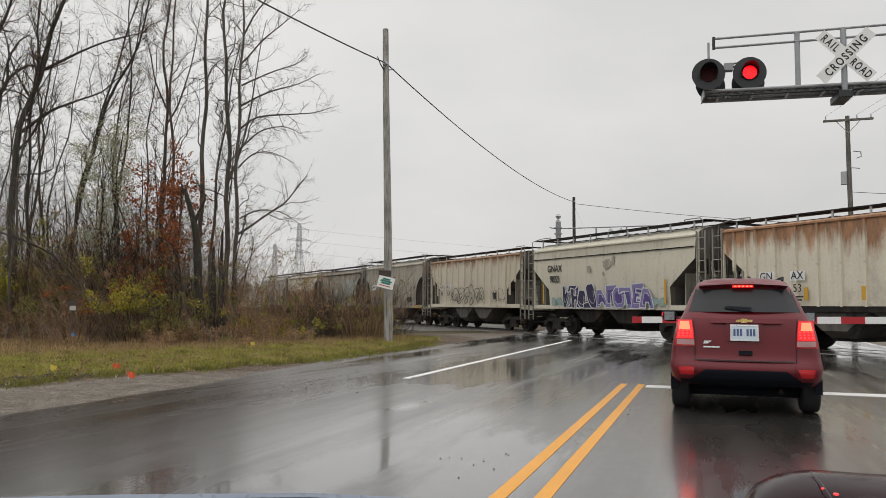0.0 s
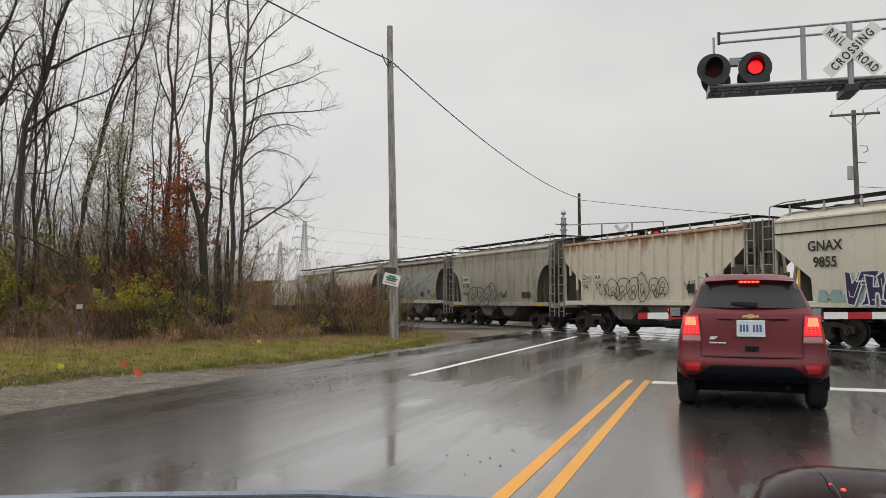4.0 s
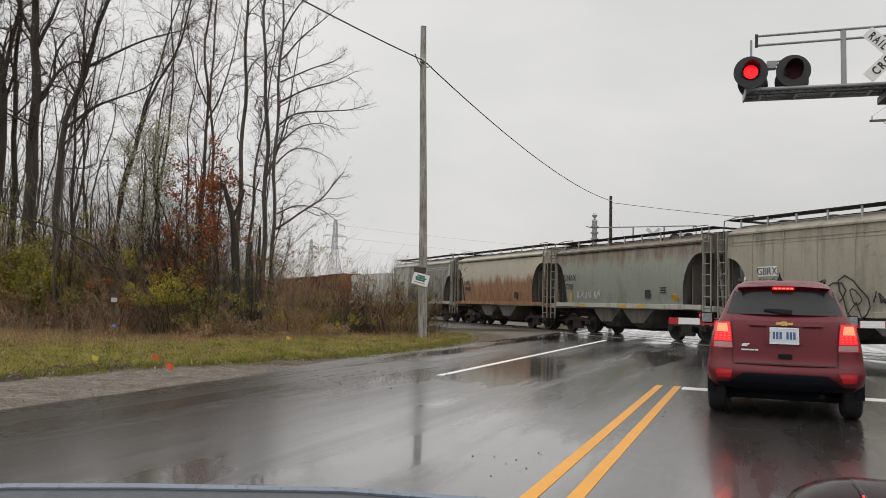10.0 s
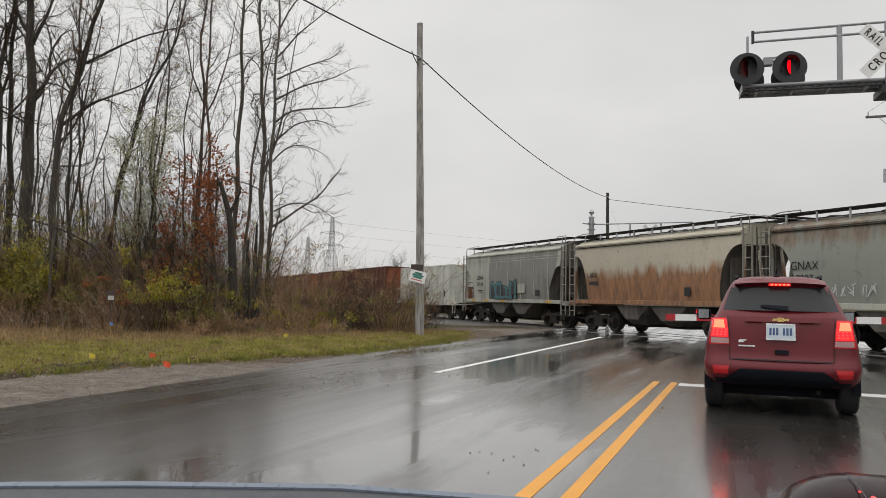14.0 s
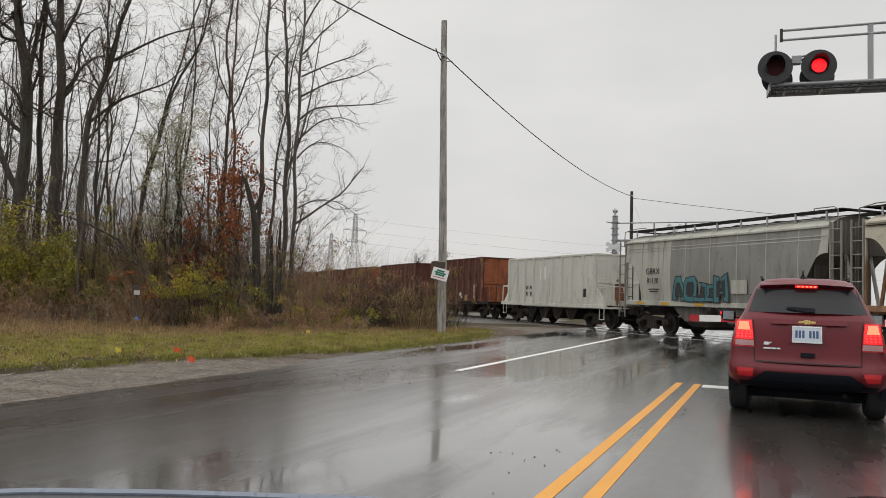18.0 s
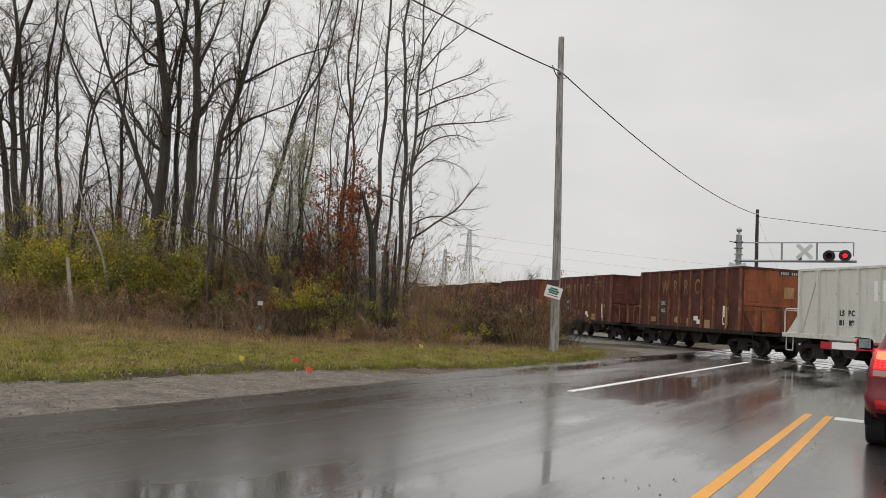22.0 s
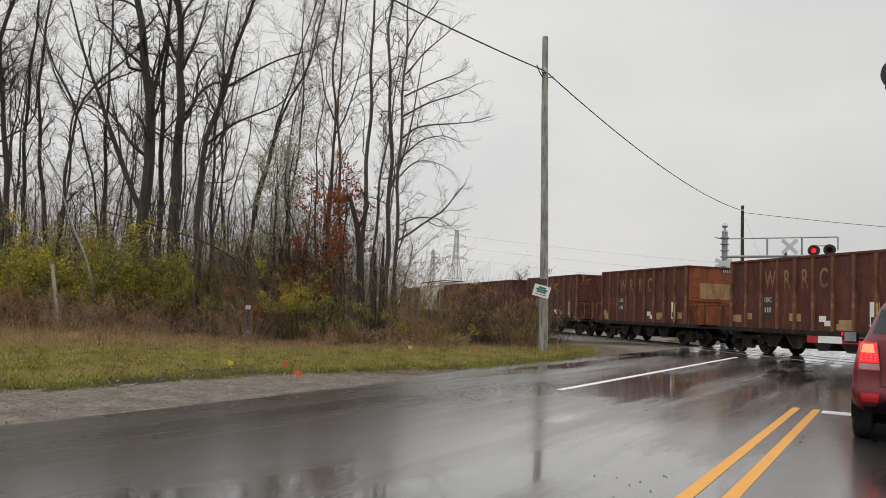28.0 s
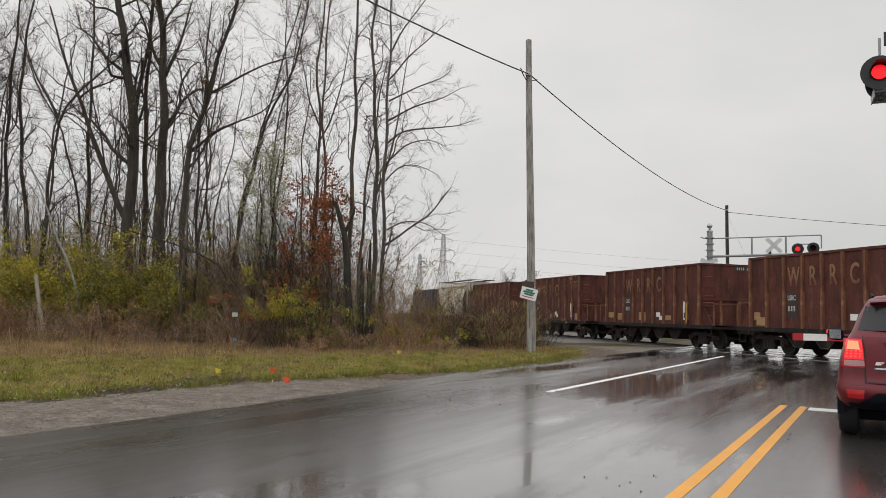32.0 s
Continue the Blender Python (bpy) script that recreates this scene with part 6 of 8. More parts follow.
def tail_patch(poly, lift, thick=0.012, nx=10, nz=6):
    """A panel laid on the rear face: poly gives left and right x at its lower and upper edge."""
    (xl0, xr0, z0), (xl1, xr1, z1) = poly
    front, back = [], []
    for j in range(nz + 1):
        k = j / nz
        z = raised(z0 + (z1 - z0) * k)
        xl, xr = (xl0 + (xl1 - xl0) * k) * tuck(z), (xr0 + (xr1 - xr0) * k) * tuck(z)
        for i in range(nx + 1):
            x = xl + (xr - xl) * i / nx
            y = tail_y(x, z, lift)
            front.append((x, y, z))
            back.append((x, y + thick + lift, z))
    m = nx + 1
    n = len(front)
    fs = []
    for j in range(nz):
        for i in range(nx):
            a = j * m + i
            fs.append((a, a + 1, a + m + 1, a + m))
            fs.append((n + a, n + a + m, n + a + m + 1, n + a + 1))
    edge = [i for i in range(m)] + [j * m + nx for j in range(1, nz + 1)] + [nz * m + i for i in range(nx - 1, -1, -1)] + [j * m for j in range(nz - 1, 0, -1)]
    for a, b in zip(edge, edge[1:] + edge[:1]):
        fs.append((a, n + a, n + b, b))
    return Shape().add(front + back, fs)


def suv(m):
    S = thing("suv", "dark red compact suv with lit brake lights, stopped on wet asphalt", "car", m)
    body = Shape().loft([outline(*q) for q in BODY])
    part("body", body, CAR_RED, S, smooth=True)
    part("cabin", Shape().loft([outline(*q) for q in CABIN]), CAR_RED, S, smooth=True)
    part("lower_bumper", tail_patch([(-0.80, 0.80, 0.335), (-0.84, 0.84, 0.42)], 0.012, nx=18), CAR_BLACK, S, "black plastic lower bumper", smooth=True)
    part("bumper_insert", tail_patch([(-0.66, 0.66, 0.40), (-0.46, 0.46, 0.545)], 0.015, nx=14), CAR_BLACK, S, smooth=True)
    part("bumper_valance", tail_patch([(-0.50, 0.50, 0.36), (-0.40, 0.40, 0.46)], 0.03, nx=12), CAR_BLACK, S, smooth=True)
    part("underbody", Shape().box(-0.70, 0.70, 0.8, 4.0, 0.165, 0.36), CAR_BLACK, S)
    part("rear_window", tail_patch([(-0.70, 0.70, 1.16), (-0.60, 0.60, 1.462)], 0.008, nx=16), CAR_GLASS, S, "dark tinted rear window", smooth=True)
    part("spoiler", Shape().loft([[(x * 1.0, 0.31 + 0.06 * (x / 0.6) ** 2, 1.592 - 0.03 * (x / 0.6) ** 2), (x, 0.28 + 0.06 * (x / 0.6) ** 2, 1.605 - 0.03 * (x / 0.6) ** 2), (x, 0.31 + 0.06 * (x / 0.6) ** 2, 1.625 - 0.03 * (x / 0.6) ** 2), (x, 0.58, 1.665 - 0.04 * (x / 0.6) ** 2), (x, 0.58, 1.55)] for x in (-0.52, -0.42, -0.2, 0, 0.2, 0.42, 0.52)]), CAR_RED, S, smooth=True)
    part("high_brake_light", Shape().box(-0.125, 0.125, 0.285, 0.37, 1.560, 1.592), TAIL_LIT, S, "lit red high brake light", bevel=0.006)
    for i in range(5):
        part("brake_led", Shape().box(-0.10 + i * 0.046, -0.085 + i * 0.046 + 0.01, 0.280, 0.287, 1.567, 1.585), TAIL_HOT, S)
    # tailgate gaps
    gap = CAR_GAP
    part("tailgate_gap", tail_patch([(-0.56, 0.56, 0.632), (-0.565, 0.565, 0.645)], 0.003, nx=14, nz=1), gap, S)
    for sx in (-1, 1):
        a, b = sorted((sx * 0.578, sx * 0.588))
        c, d = sorted((sx * 0.64, sx * 0.65))
        part("tailgate_gap", tail_patch([(a, b, 0.63), (c, d, 1.10)], 0.003, nx=1, nz=8), gap, S)
        x0, x1 = sorted((sx * 0.655, sx * 0.868))
        x2, x3 = sorted((sx * 0.60, sx * 0.86))
        lamp = part("tail_lamp", tail_patch([(min(x2, x3), max(x2, x3), 0.785), (x0, x1, 1.07)], 0.02, nx=8), TAIL_RED, S, "tail lamp with a lit red upper lens", smooth=True)
        a0, a1 = sorted((sx * 0.66, sx * 0.84))
        part("brake_lens", tail_patch([(min(sx * 0.625, sx * 0.845), max(sx * 0.625, sx * 0.845), 0.865), (a0, a1, 1.058)], 0.026, nx=8), TAIL_LIT, lamp, "lit red brake lens", smooth=True)
        part("brake_bulb", tail_patch([(min(sx * 0.675, sx * 0.825), max(sx * 0.675, sx * 0.825), 0.962), (min(sx * 0.695, sx * 0.81), max(sx * 0.695, sx * 0.81), 1.046)], 0.03, nx=4), TAIL_HOT, lamp)
        for q in range(12):
            u, w_ = 0.655 + 0.05 * (q % 4), 0.885 + 0.028 * (q // 4)
            part("brake_led", tail_patch([(min(sx * u, sx * (u + 0.022)), max(sx * u, sx * (u + 0.022)), w_), (min(sx * u, sx * (u + 0.022)), max(sx * u, sx * (u + 0.022)), w_ + 0.014)], 0.03, nx=1, nz=1), TAIL_SPOT, lamp)
        part("reverse_lens", tail_patch([(min(sx * 0.605, sx * 0.83), max(sx * 0.605, sx * 0.83), 0.80), (min(sx * 0.62, sx * 0.84), max(sx * 0.62, sx * 0.84), 0.855)], 0.026, nx=8), TAIL_CLEAR, lamp, "clear reversing lens", smooth=True)
        part("reflector_pod", tail_patch([(min(sx * 0.58, sx * 0.80), max(sx * 0.58, sx * 0.80), 0.46), (min(sx * 0.56, sx * 0.80), max(sx * 0.56, sx * 0.80), 0.60)], 0.006, nx=6), CAR_RED, S, smooth=True)
        part("rear_reflector", tail_patch([(min(sx * 0.62, sx * 0.76), max(sx * 0.60, sx * 0.76), 0.475), (min(sx * 0.585, sx * 0.775), max(sx * 0.585, sx * 0.775), 0.57)], 0.026, nx=6), TAIL_RED, S, "red bumper reflector", smooth=True)
        part("mirror_stalk", Shape().rod((sx * 0.74, 2.60, 1.11), (sx * 0.95, 2.58, 1.13), 0.035, 0.03, 8), CAR_BLACK, S)
        part("door_mirror", Shape().loft([[(sx * 0.885, 2.52, 1.10), (sx * 0.885, 2.52, 1.23), (sx * 0.885, 2.66, 1.22), (sx * 0.885, 2.66, 1.11)], [(sx * 0.93, 2.49, 1.085), (sx * 0.93, 2.49, 1.255), (sx * 0.93, 2.67, 1.24), (sx * 0.93, 2.67, 1.10)], [(sx * 1.05, 2.49, 1.09), (sx * 1.05, 2.49, 1.26), (sx * 1.03, 2.64, 1.24), (sx * 1.03, 2.64, 1.11)], [(sx * 1.09, 2.50, 1.12), (sx * 1.09, 2.50, 1.235), (sx * 1.075, 2.62, 1.22), (sx * 1.075, 2.62, 1.13)]]), CAR_BLACK, S, "dark door mirror", bevel=0.015)
        part("mirror_glass", Shape().box(min(sx * 0.915, sx * 1.065), max(sx * 0.915, sx * 1.065), 2.476, 2.488, 1.11, 1.24), MIRROR, S)
        part("side_window", Shape().loft([[(sx * (w + o), y, z) for o, y in ((-0.03, y0), (0.006, y0), (0.006, y1), (-0.03, y1))] for w, z, y0, y1 in ((0.722, 1.17, 0.50, 2.95), (0.68, 1.32, 0.58, 2.65), (0.632, 1.48, 0.70, 2.35))]), CAR_GLASS, S)
        part("roof_rail", Shape().path([(sx * 0.49, 0.7, 1.66), (sx * 0.51, 0.9, 1.705), (sx * 0.51, 1.9, 1.705), (sx * 0.49, 2.1, 1.65)], 0.016), CAR_BLACK, S)
        for yy in (0.74, 3.30):
            w = part("wheel", Shape().loft([[(sx * (0.77 + dx), yy + r * math.cos(2 * math.pi * i / 36), 0.335 + r * math.sin(2 * math.pi * i / 36)) for i in range(36)] for dx, r in ((-0.105, 0.24), (-0.11, 0.30), (-0.09, 0.328), (-0.05, 0.335), (0.05, 0.335), (0.09, 0.328), (0.11, 0.30), (0.105, 0.22))]), RUBBER, S, "black tyre on an alloy rim", smooth=True)
            part("rim", Shape().rod((sx * 0.80, yy, 0.335), (sx * 0.872, yy, 0.335), 0.22, 0.215, 24), RIM, w, smooth=True)
            arch = Shape().loft([[(sx * 0.882, yy + q * math.cos(radians(a)), 0.335 + q * math.sin(radians(a))) for q in (0.37, 0.42)] + [(sx * 0.80, yy + q * math.cos(radians(a)), 0.335 + q * math.sin(radians(a))) for q in (0.42, 0.37)] for a in range(-10, 191, 20)])
            part("wheel_arch", arch, CAR_BLACK, S)
    part("plate_recess", tail_patch([(-0.22, 0.22, 0.845), (-0.22, 0.22, 1.03)], 0.002, nx=4, nz=2), CAR_RED, S)
    part("grip_bar", tail_patch([(-0.42, 0.46, 1.035), (-0.44, 0.48, 1.085)], 0.022, nx=12, nz=3), CAR_RED, S, smooth=True)
    lp = part("licence_plate", tail_patch([(-0.165, 0.165, 0.855), (-0.165, 0.165, 1.015)], 0.014, nx=2, nz=2), PLATE, S, "pale blue and white licence plate in a silver frame")
    for k in range(7):
        if k == 3:
            continue
        part("plate_bar", tail_patch([(-0.135 + k * 0.04, -0.108 + k * 0.04, 0.90), (-0.135 + k * 0.04, -0.108 + k * 0.04, 0.975)], 0.017, nx=1, nz=1), PLATE_INK, lp)
    for z0, z1, w in ((0.850, 0.864, 0.172), (1.006, 1.020, 0.172)):
        part("plate_frame", tail_patch([(-w, w, z0), (-w, w, z1)], 0.020, nx=4, nz=1), SILVER, lp)
    for x in (-0.172, 0.160):
        part("plate_frame", tail_patch([(x, x + 0.012, 0.85), (x, x + 0.012, 1.02)], 0.020, nx=1, nz=2), SILVER, lp)
    shape = [(x, z + 0.09) for x, z in ((-0.095, 1.045), (-0.03, 1.045), (-0.035, 1.033), (0.03, 1.033), (0.035, 1.045), (0.09, 1.045), (0.098, 1.072), (0.035, 1.072), (0.03, 1.084), (-0.03, 1.084), (-0.035, 1.072), (-0.088, 1.072))]
    emb = Shape().add([(x, tail_y(0, 1.15, 0.03), z) for x, z in shape] + [(x, tail_y(0, 1.15, 0.02), z) for x, z in shape], [tuple(range(12)), tuple(range(23, 11, -1))] + [(i, 12 + i, 12 + (i + 1) % 12, (i + 1) % 12) for i in range(12)])
    part("emblem", emb, CHROME, S, "plain gold emblem shape")
    part("badge", tail_patch([(-0.50, -0.44, 0.815), (-0.49, -0.40, 0.845)], 0.006, nx=2, nz=1), SILVER, S)
    part("badge_bar", tail_patch([(-0.50, -0.30, 0.772), (-0.50, -0.30, 0.787)], 0.006, nx=2, nz=1), SILVER, S)
    part("tailgate_handle", tail_patch([(-0.07, 0.09, 0.70), (-0.07, 0.09, 0.745)], 0.004, nx=2, nz=1), CAR_BLACK, S)
    part("rear_wiper", Shape().loft([[(x, tail_y(x, z, 0.03), z), (x, tail_y(x, z, 0.012), z), (x, tail_y(x, z + h, 0.012), z + h), (x, tail_y(x, z + h, 0.03), z + h)] for x, z, h in ((-0.22, 1.305, 0.015), (-0.16, 1.292, 0.035), (0.0, 1.27, 0.05), (0.09, 1.27, 0.045))]), CAR_BLACK, S)
    ant = part("antenna_base", Shape().rod((-0.02, 0.78, 1.685), (-0.02, 0.80, 1.73), 0.045, 0.02, 10), CAR_BLACK, S)
    part("antenna_rod", Shape().rod((-0.02, 0.80, 1.72), (-0.02, 0.74, 1.79), 0.012, 0.006, 6), CAR_BLACK, ant)
    part("exhaust", Shape().rod((0.42, 0.30, 0.28), (0.42, 0.7, 0.28), 0.03, None, 12), STEEL_DARK, S)
    part("rear_axle", Shape().rod((-0.7, 0.74, 0.30), (0.7, 0.74, 0.30), 0.05, None, 8), CAR_BLACK, S)
    return S


suv(pose(0.41, 10.12, 0.0))

# ---- trees, brush and grass ----
TWIG = leafy("bare_twigs", [(0.034, 0.026, 0.020), (0.060, 0.045, 0.035), (0.105, 0.080, 0.062)], 0.9)
BROWN_STEM = leafy("dead_brown_stems", [(0.165, 0.098, 0.060), (0.28, 0.175, 0.106), (0.42, 0.28, 0.176)], 0.9, patch=0.45)
YELLOW_LEAF = leafy("yellow_green_leaves", [(0.30, 0.30, 0.045), (0.42, 0.38, 0.06), (0.56, 0.44, 0.07), (0.24, 0.24, 0.05), (0.46, 0.30, 0.065)], patch=0.45, size=1.1)
OLIVE_LEAF = leafy("olive_leaves", [(0.15, 0.165, 0.045), (0.27, 0.26, 0.075), (0.36, 0.29, 0.09)], patch=0.5, size=1.1)
RED_LEAF = leafy("russet_leaves", [(0.24, 0.078, 0.035), (0.33, 0.125, 0.055), (0.15, 0.055, 0.032)])
PALE_LEAF = leafy("pale_grey_green_leaves", [(0.34, 0.34, 0.22), (0.44, 0.43, 0.29), (0.27, 0.27, 0.16)])
DEAD_LEAF = leafy("dead_brown_leaves", [(0.28, 0.165, 0.09), (0.44, 0.28, 0.15), (0.19, 0.115, 0.07)], patch=0.4)
GREEN_BLADE = leafy("green_grass_blade", [(0.13, 0.17, 0.026), (0.29, 0.32, 0.05), (0.46, 0.42, 0.10), (0.21, 0.27, 0.035)], patch=0.75, size=1.5, other=(0.42, 0.33, 0.13))
PALE_BLADE = leafy("yellowed_grass_blade", [(0.325, 0.26, 0.091), (0.45, 0.37, 0.15), (0.26, 0.169, 0.078)], patch=0.4, size=1.9)
BROWN_BLADE = leafy("dry_brown_grass", [(0.26, 0.165, 0.075), (0.40, 0.27, 0.13), (0.54, 0.39, 0.21), (0.19, 0.12, 0.062)], patch=0.5, size=1.3)
STEM_GREY = leafy("grey_brown_stems", [(0.17, 0.13, 0.10), (0.32, 0.255, 0.20), (0.48, 0.39, 0.31)], 0.9, patch=0.45)
UP = Vector((0, 0, 1))


def tube(sh, pts, radii, n):
    """A bent, tapered branch with shared rings."""
    k0 = len(sh.v)
    m = len(pts)
    for j, (p, r) in enumerate(zip(pts, radii)):
        d = (pts[min(j + 1, m - 1)] - pts[max(j - 1, 0)]).normalized()
        a = d.cross(Vector((0.3, 0.9, 0.1)))
        if a.length < 0.05:
            a = d.cross(Vector((1, 0, 0)))
        a.normalize()
        b = d.cross(a)
        for i in range(n):
            t = 2 * math.pi * i / n
            q = p + r * (math.cos(t) * a + math.sin(t) * b)
            sh.v.append((q.x, q.y, q.z))
    for j in range(m - 1):
        for i in range(n):
            k = (i + 1) % n
            sh.f.append((k0 + j * n + i, k0 + j * n + k, k0 + (j + 1) * n + k, k0 + (j + 1) * n + i))


SEGS, SIDES = (14, 7, 3, 1), (9, 5, 3, 3)


def grow(p, d, length, r, level, rnd, plan):
    """The wandering line of one branch."""
    n = SEGS[level]
    way = d.copy()
    pts, radii = [p.copy()], [r]
    tip = 0.38 if level == 0 else 0.28
    for i in range(n):
        j = plan["wander"] * (1.0 if level else 0.34)
        d = (d + Vector((rnd.uniform(-j, j), rnd.uniform(-j, j), rnd.uniform(-j, j) + plan["rise"] * (0.15, 0.9, 0.5, 0.2)[level]))).normalized()
        if level == 0:
            d = (d * 0.7 + way * 0.3).normalized()
        p = p + d * (length / n)
        pts.append(p.copy())
        radii.append(r * (1 - (1 - tip) * ((i + 1) / n)))
    return pts, radii


def sprout(wood, twigs, pts, radii, length, level, rnd, plan, clear):
    """Draws a branch and lets the next ones grow from it."""
    tube(wood if level < 2 else twigs, pts, radii, SIDES[level])
    if level >= plan["depth"]:
        return
    n = len(pts) - 1
    kids = plan["kids"][level]
    for k in range(kids):
        f = clear + (1 - clear) * ((k + rnd.random()) / kids) ** (0.8 if level == 0 else 1.0)
        x = f * n
        i = min(n - 1, int(x))
        q = pts[i].lerp(pts[i + 1], x - i)
        dd = (pts[i + 1] - pts[i]).normalized()
        side = Vector((rnd.gauss(0, 1), rnd.gauss(0, 1), rnd.gauss(0, 1))).cross(dd)
        if side.length < 1e-3:
            continue
        side.normalize()
        a = radians(rnd.uniform(*plan["angle"]))
        nd = dd * math.cos(a) + side * math.sin(a)
        if level == 0 and plan.get("pull"):
            nd = (nd + plan["pull"] * rnd.random()).normalized()
        ln = length * plan["ratio"][level] * rnd.uniform(0.45, 1.2) * (1.1 - 0.5 * f)
        rr = min(radii[i] * 0.6, max(plan.get("fine", 0.006), radii[i] * rnd.uniform(0.22, 0.5)))
        sprout(wood, twigs, *grow(q, nd, ln, rr, level + 1, rnd, plan), ln, level + 1, rnd, plan, 0.16)


PLAN = dict(wander=0.36, rise=0.08, depth=3, kids=(13, 8, 6), clear=0.34, angle=(30, 75), ratio=(0.34, 0.5, 0.5))
RIGHT = Vector((0.857, 0.515, 0))  # sideways as the wood is seen


def tree(x, y, height, r, course, seed, label, limbs=(), plan=None, bark_mat=None, leaf=None, leaf_n=0, leaf_size=0.06, name="bare_tree", withered=0):
    """A tree at (x, y). course: (height, metres sideways) along the trunk. limbs: (radius, course) of the main boughs."""
    rnd = random.Random(seed)
    plan = dict(PLAN, **(plan or {}))
    T = thing(name, label, "tree", pose(x, y, ground_z(x, y) - 0.1))
    wood, twigs = Shape(), Shape()

    def spine(line, z0, z1, r0, r1, n):
        zs, us = [q[0] for q in line], [q[1] for q in line]
        slope = (us[-1] - us[-2]) / max(0.3, zs[-1] - zs[-2]) if len(line) > 1 else 0.0
        pts, radii = [], []
        dep, ph = 0.0, rnd.uniform(0, 6)
        for i in range(n + 1):
            z = z0 + (z1 - z0) * i / n
            def at(w):
                return float(np.interp(w, zs, us)) + max(0.0, w - zs[-1]) * slope
            u = 0.25 * at(z - 0.6) + 0.5 * at(z) + 0.25 * at(z + 0.6) + 0.05 * math.sin(ph + 1.7 * z) * min(1, i)
            dep += rnd.uniform(-0.06, 0.06)
            pts.append(Vector((RIGHT.x * u - RIGHT.y * dep, RIGHT.y * u + RIGHT.x * dep, z)))
            radii.append(r0 + (r1 - r0) * i / n)
        return pts, radii
    pts, radii = spine(course, 0.0, height, r * 1.12, r * 0.30, 18)
    radii[0] = r * 1.5
    sprout(wood, twigs, pts, radii, height, 0, rnd, plan, plan["clear"])
    for rl, line in limbs:
        # boughs run along their own line, drawn through evenly
        dep = rnd.uniform(-0.5, 0.5)
        line = [Vector((RIGHT.x * u - RIGHT.y * dep * k / len(line), RIGHT.y * u + RIGHT.x * dep * k / len(line), z)) for k, (z, u) in enumerate(line)]
        fine = []
        for p, q in zip(line[:-1], line[1:]):
            fine += [p.lerp(q, k / 3) + Vector((rnd.uniform(-0.04, 0.04), rnd.uniform(-0.04, 0.04), rnd.uniform(-0.04, 0.04))) for k in range(3)]
        fine.append(line[-1])
        soft = [fine[0]] + [(p + q * 2 + w) / 4 for p, q, w in zip(fine[:-2], fine[1:-1], fine[2:])] + [fine[-1]]
        ln = sum((q - p).length for p, q in zip(soft[:-1], soft[1:]))
        m = len(soft) - 1
        sprout(wood, twigs, soft, [rl * (1 - 0.75 * i / m) for i in range(m + 1)], max(2.2, ln), 1, rnd, plan, 0.2)
    part("trunk", wood.mesh("trunk", bark_mat or BARK, True, fix=False), None, T)
    part("crown", twigs.mesh("crown", TWIG, fix=False), None, T, "crown of bare twigs")
    if withered:
        spots = [Vector(twigs.v[rnd.randrange(len(twigs.v))]) for _ in range(withered)]
        part("withered_leaves", leaf_mesh("withered_leaves", spots, 0.045, DEAD_LEAF, seed + 1), None, T, "last withered brown leaves")
    if leaf_n:
        seats = [Vector(twigs.v[rnd.randrange(len(twigs.v))]) for _ in range(max(8, leaf_n // 7))]
        spots = [seats[rnd.randrange(len(seats))] + Vector((rnd.gauss(0, 0.10), rnd.gauss(0, 0.10), rnd.gauss(-0.04, 0.09))) for _ in range(leaf_n)]
        part("foliage", leaf_mesh("foliage", spots, leaf_size, leaf, seed), None, T)
    return T


def tri_mesh(name, V, material, quads=False):
    """Many loose triangles or quads from an array of corners."""
    n, k, _ = V.shape
    me = bpy.data.meshes.new(name)
    me.vertices.add(n * k)
    me.vertices.foreach_set("co", V.reshape(-1).astype(np.float32))
    me.loops.add(n * k)
    me.loops.foreach_set("vertex_index", np.arange(n * k, dtype=np.int32))
    me.polygons.add(n)
    me.polygons.foreach_set("loop_start", np.arange(0, n * k, k, dtype=np.int32))
    me.materials.append(material)
    me.update(calc_edges=True)
    return me


def leaf_mesh(name, pts, size, material, seed):
    rg = np.random.default_rng(seed)
    P = np.array([tuple(p) for p in pts])
    n = len(P)
    a = rg.normal(size=(n, 3))
    a /= np.linalg.norm(a, axis=1)[:, None]
    b = np.cross(a, rg.normal(size=(n, 3)))
    b /= np.linalg.norm(b, axis=1)[:, None]
    s = size * rg.uniform(0.6, 1.3, (n, 1))
    P = P + rg.normal(0, size * 0.6, (n, 3))
    V = np.stack([P - a * s, P + b * s * 0.55, P + a * s, P - b * s * 0.55], 1)
    return tri_mesh(name, V, material)


def bush(x, y, w, h, stems, seed, label, leaf=None, leaf_n=0, leaf_size=0.045, stem_mat=None, name="bush", category="bush", r=0.012, spread=0.5, low=0.15, tangle=0.26, clump=0.09):
    rnd = random.Random(seed)
    B = thing(name, label, category, pose(x, y, ground_z(x, y) - 0.05))
    sh = Shape()
    tips = []
    for i in range(stems):
        a = rnd.uniform(0, 2 * math.pi)
        q = w * 0.5 * math.sqrt(rnd.random())
        p = Vector((q * math.cos(a) * 0.8, q * math.sin(a) * 0.8, 0))
        d = Vector((math.cos(a) * spread * rnd.random(), math.sin(a) * spread * rnd.random(), 1)).normalized()
        ln = h * (rnd.uniform(0.45, 1.0) if rnd.random() < 0.85 else rnd.uniform(1.0, 1.3))
        thick = r * rnd.uniform(0.55, 1.35)
        pts = [p.copy()]
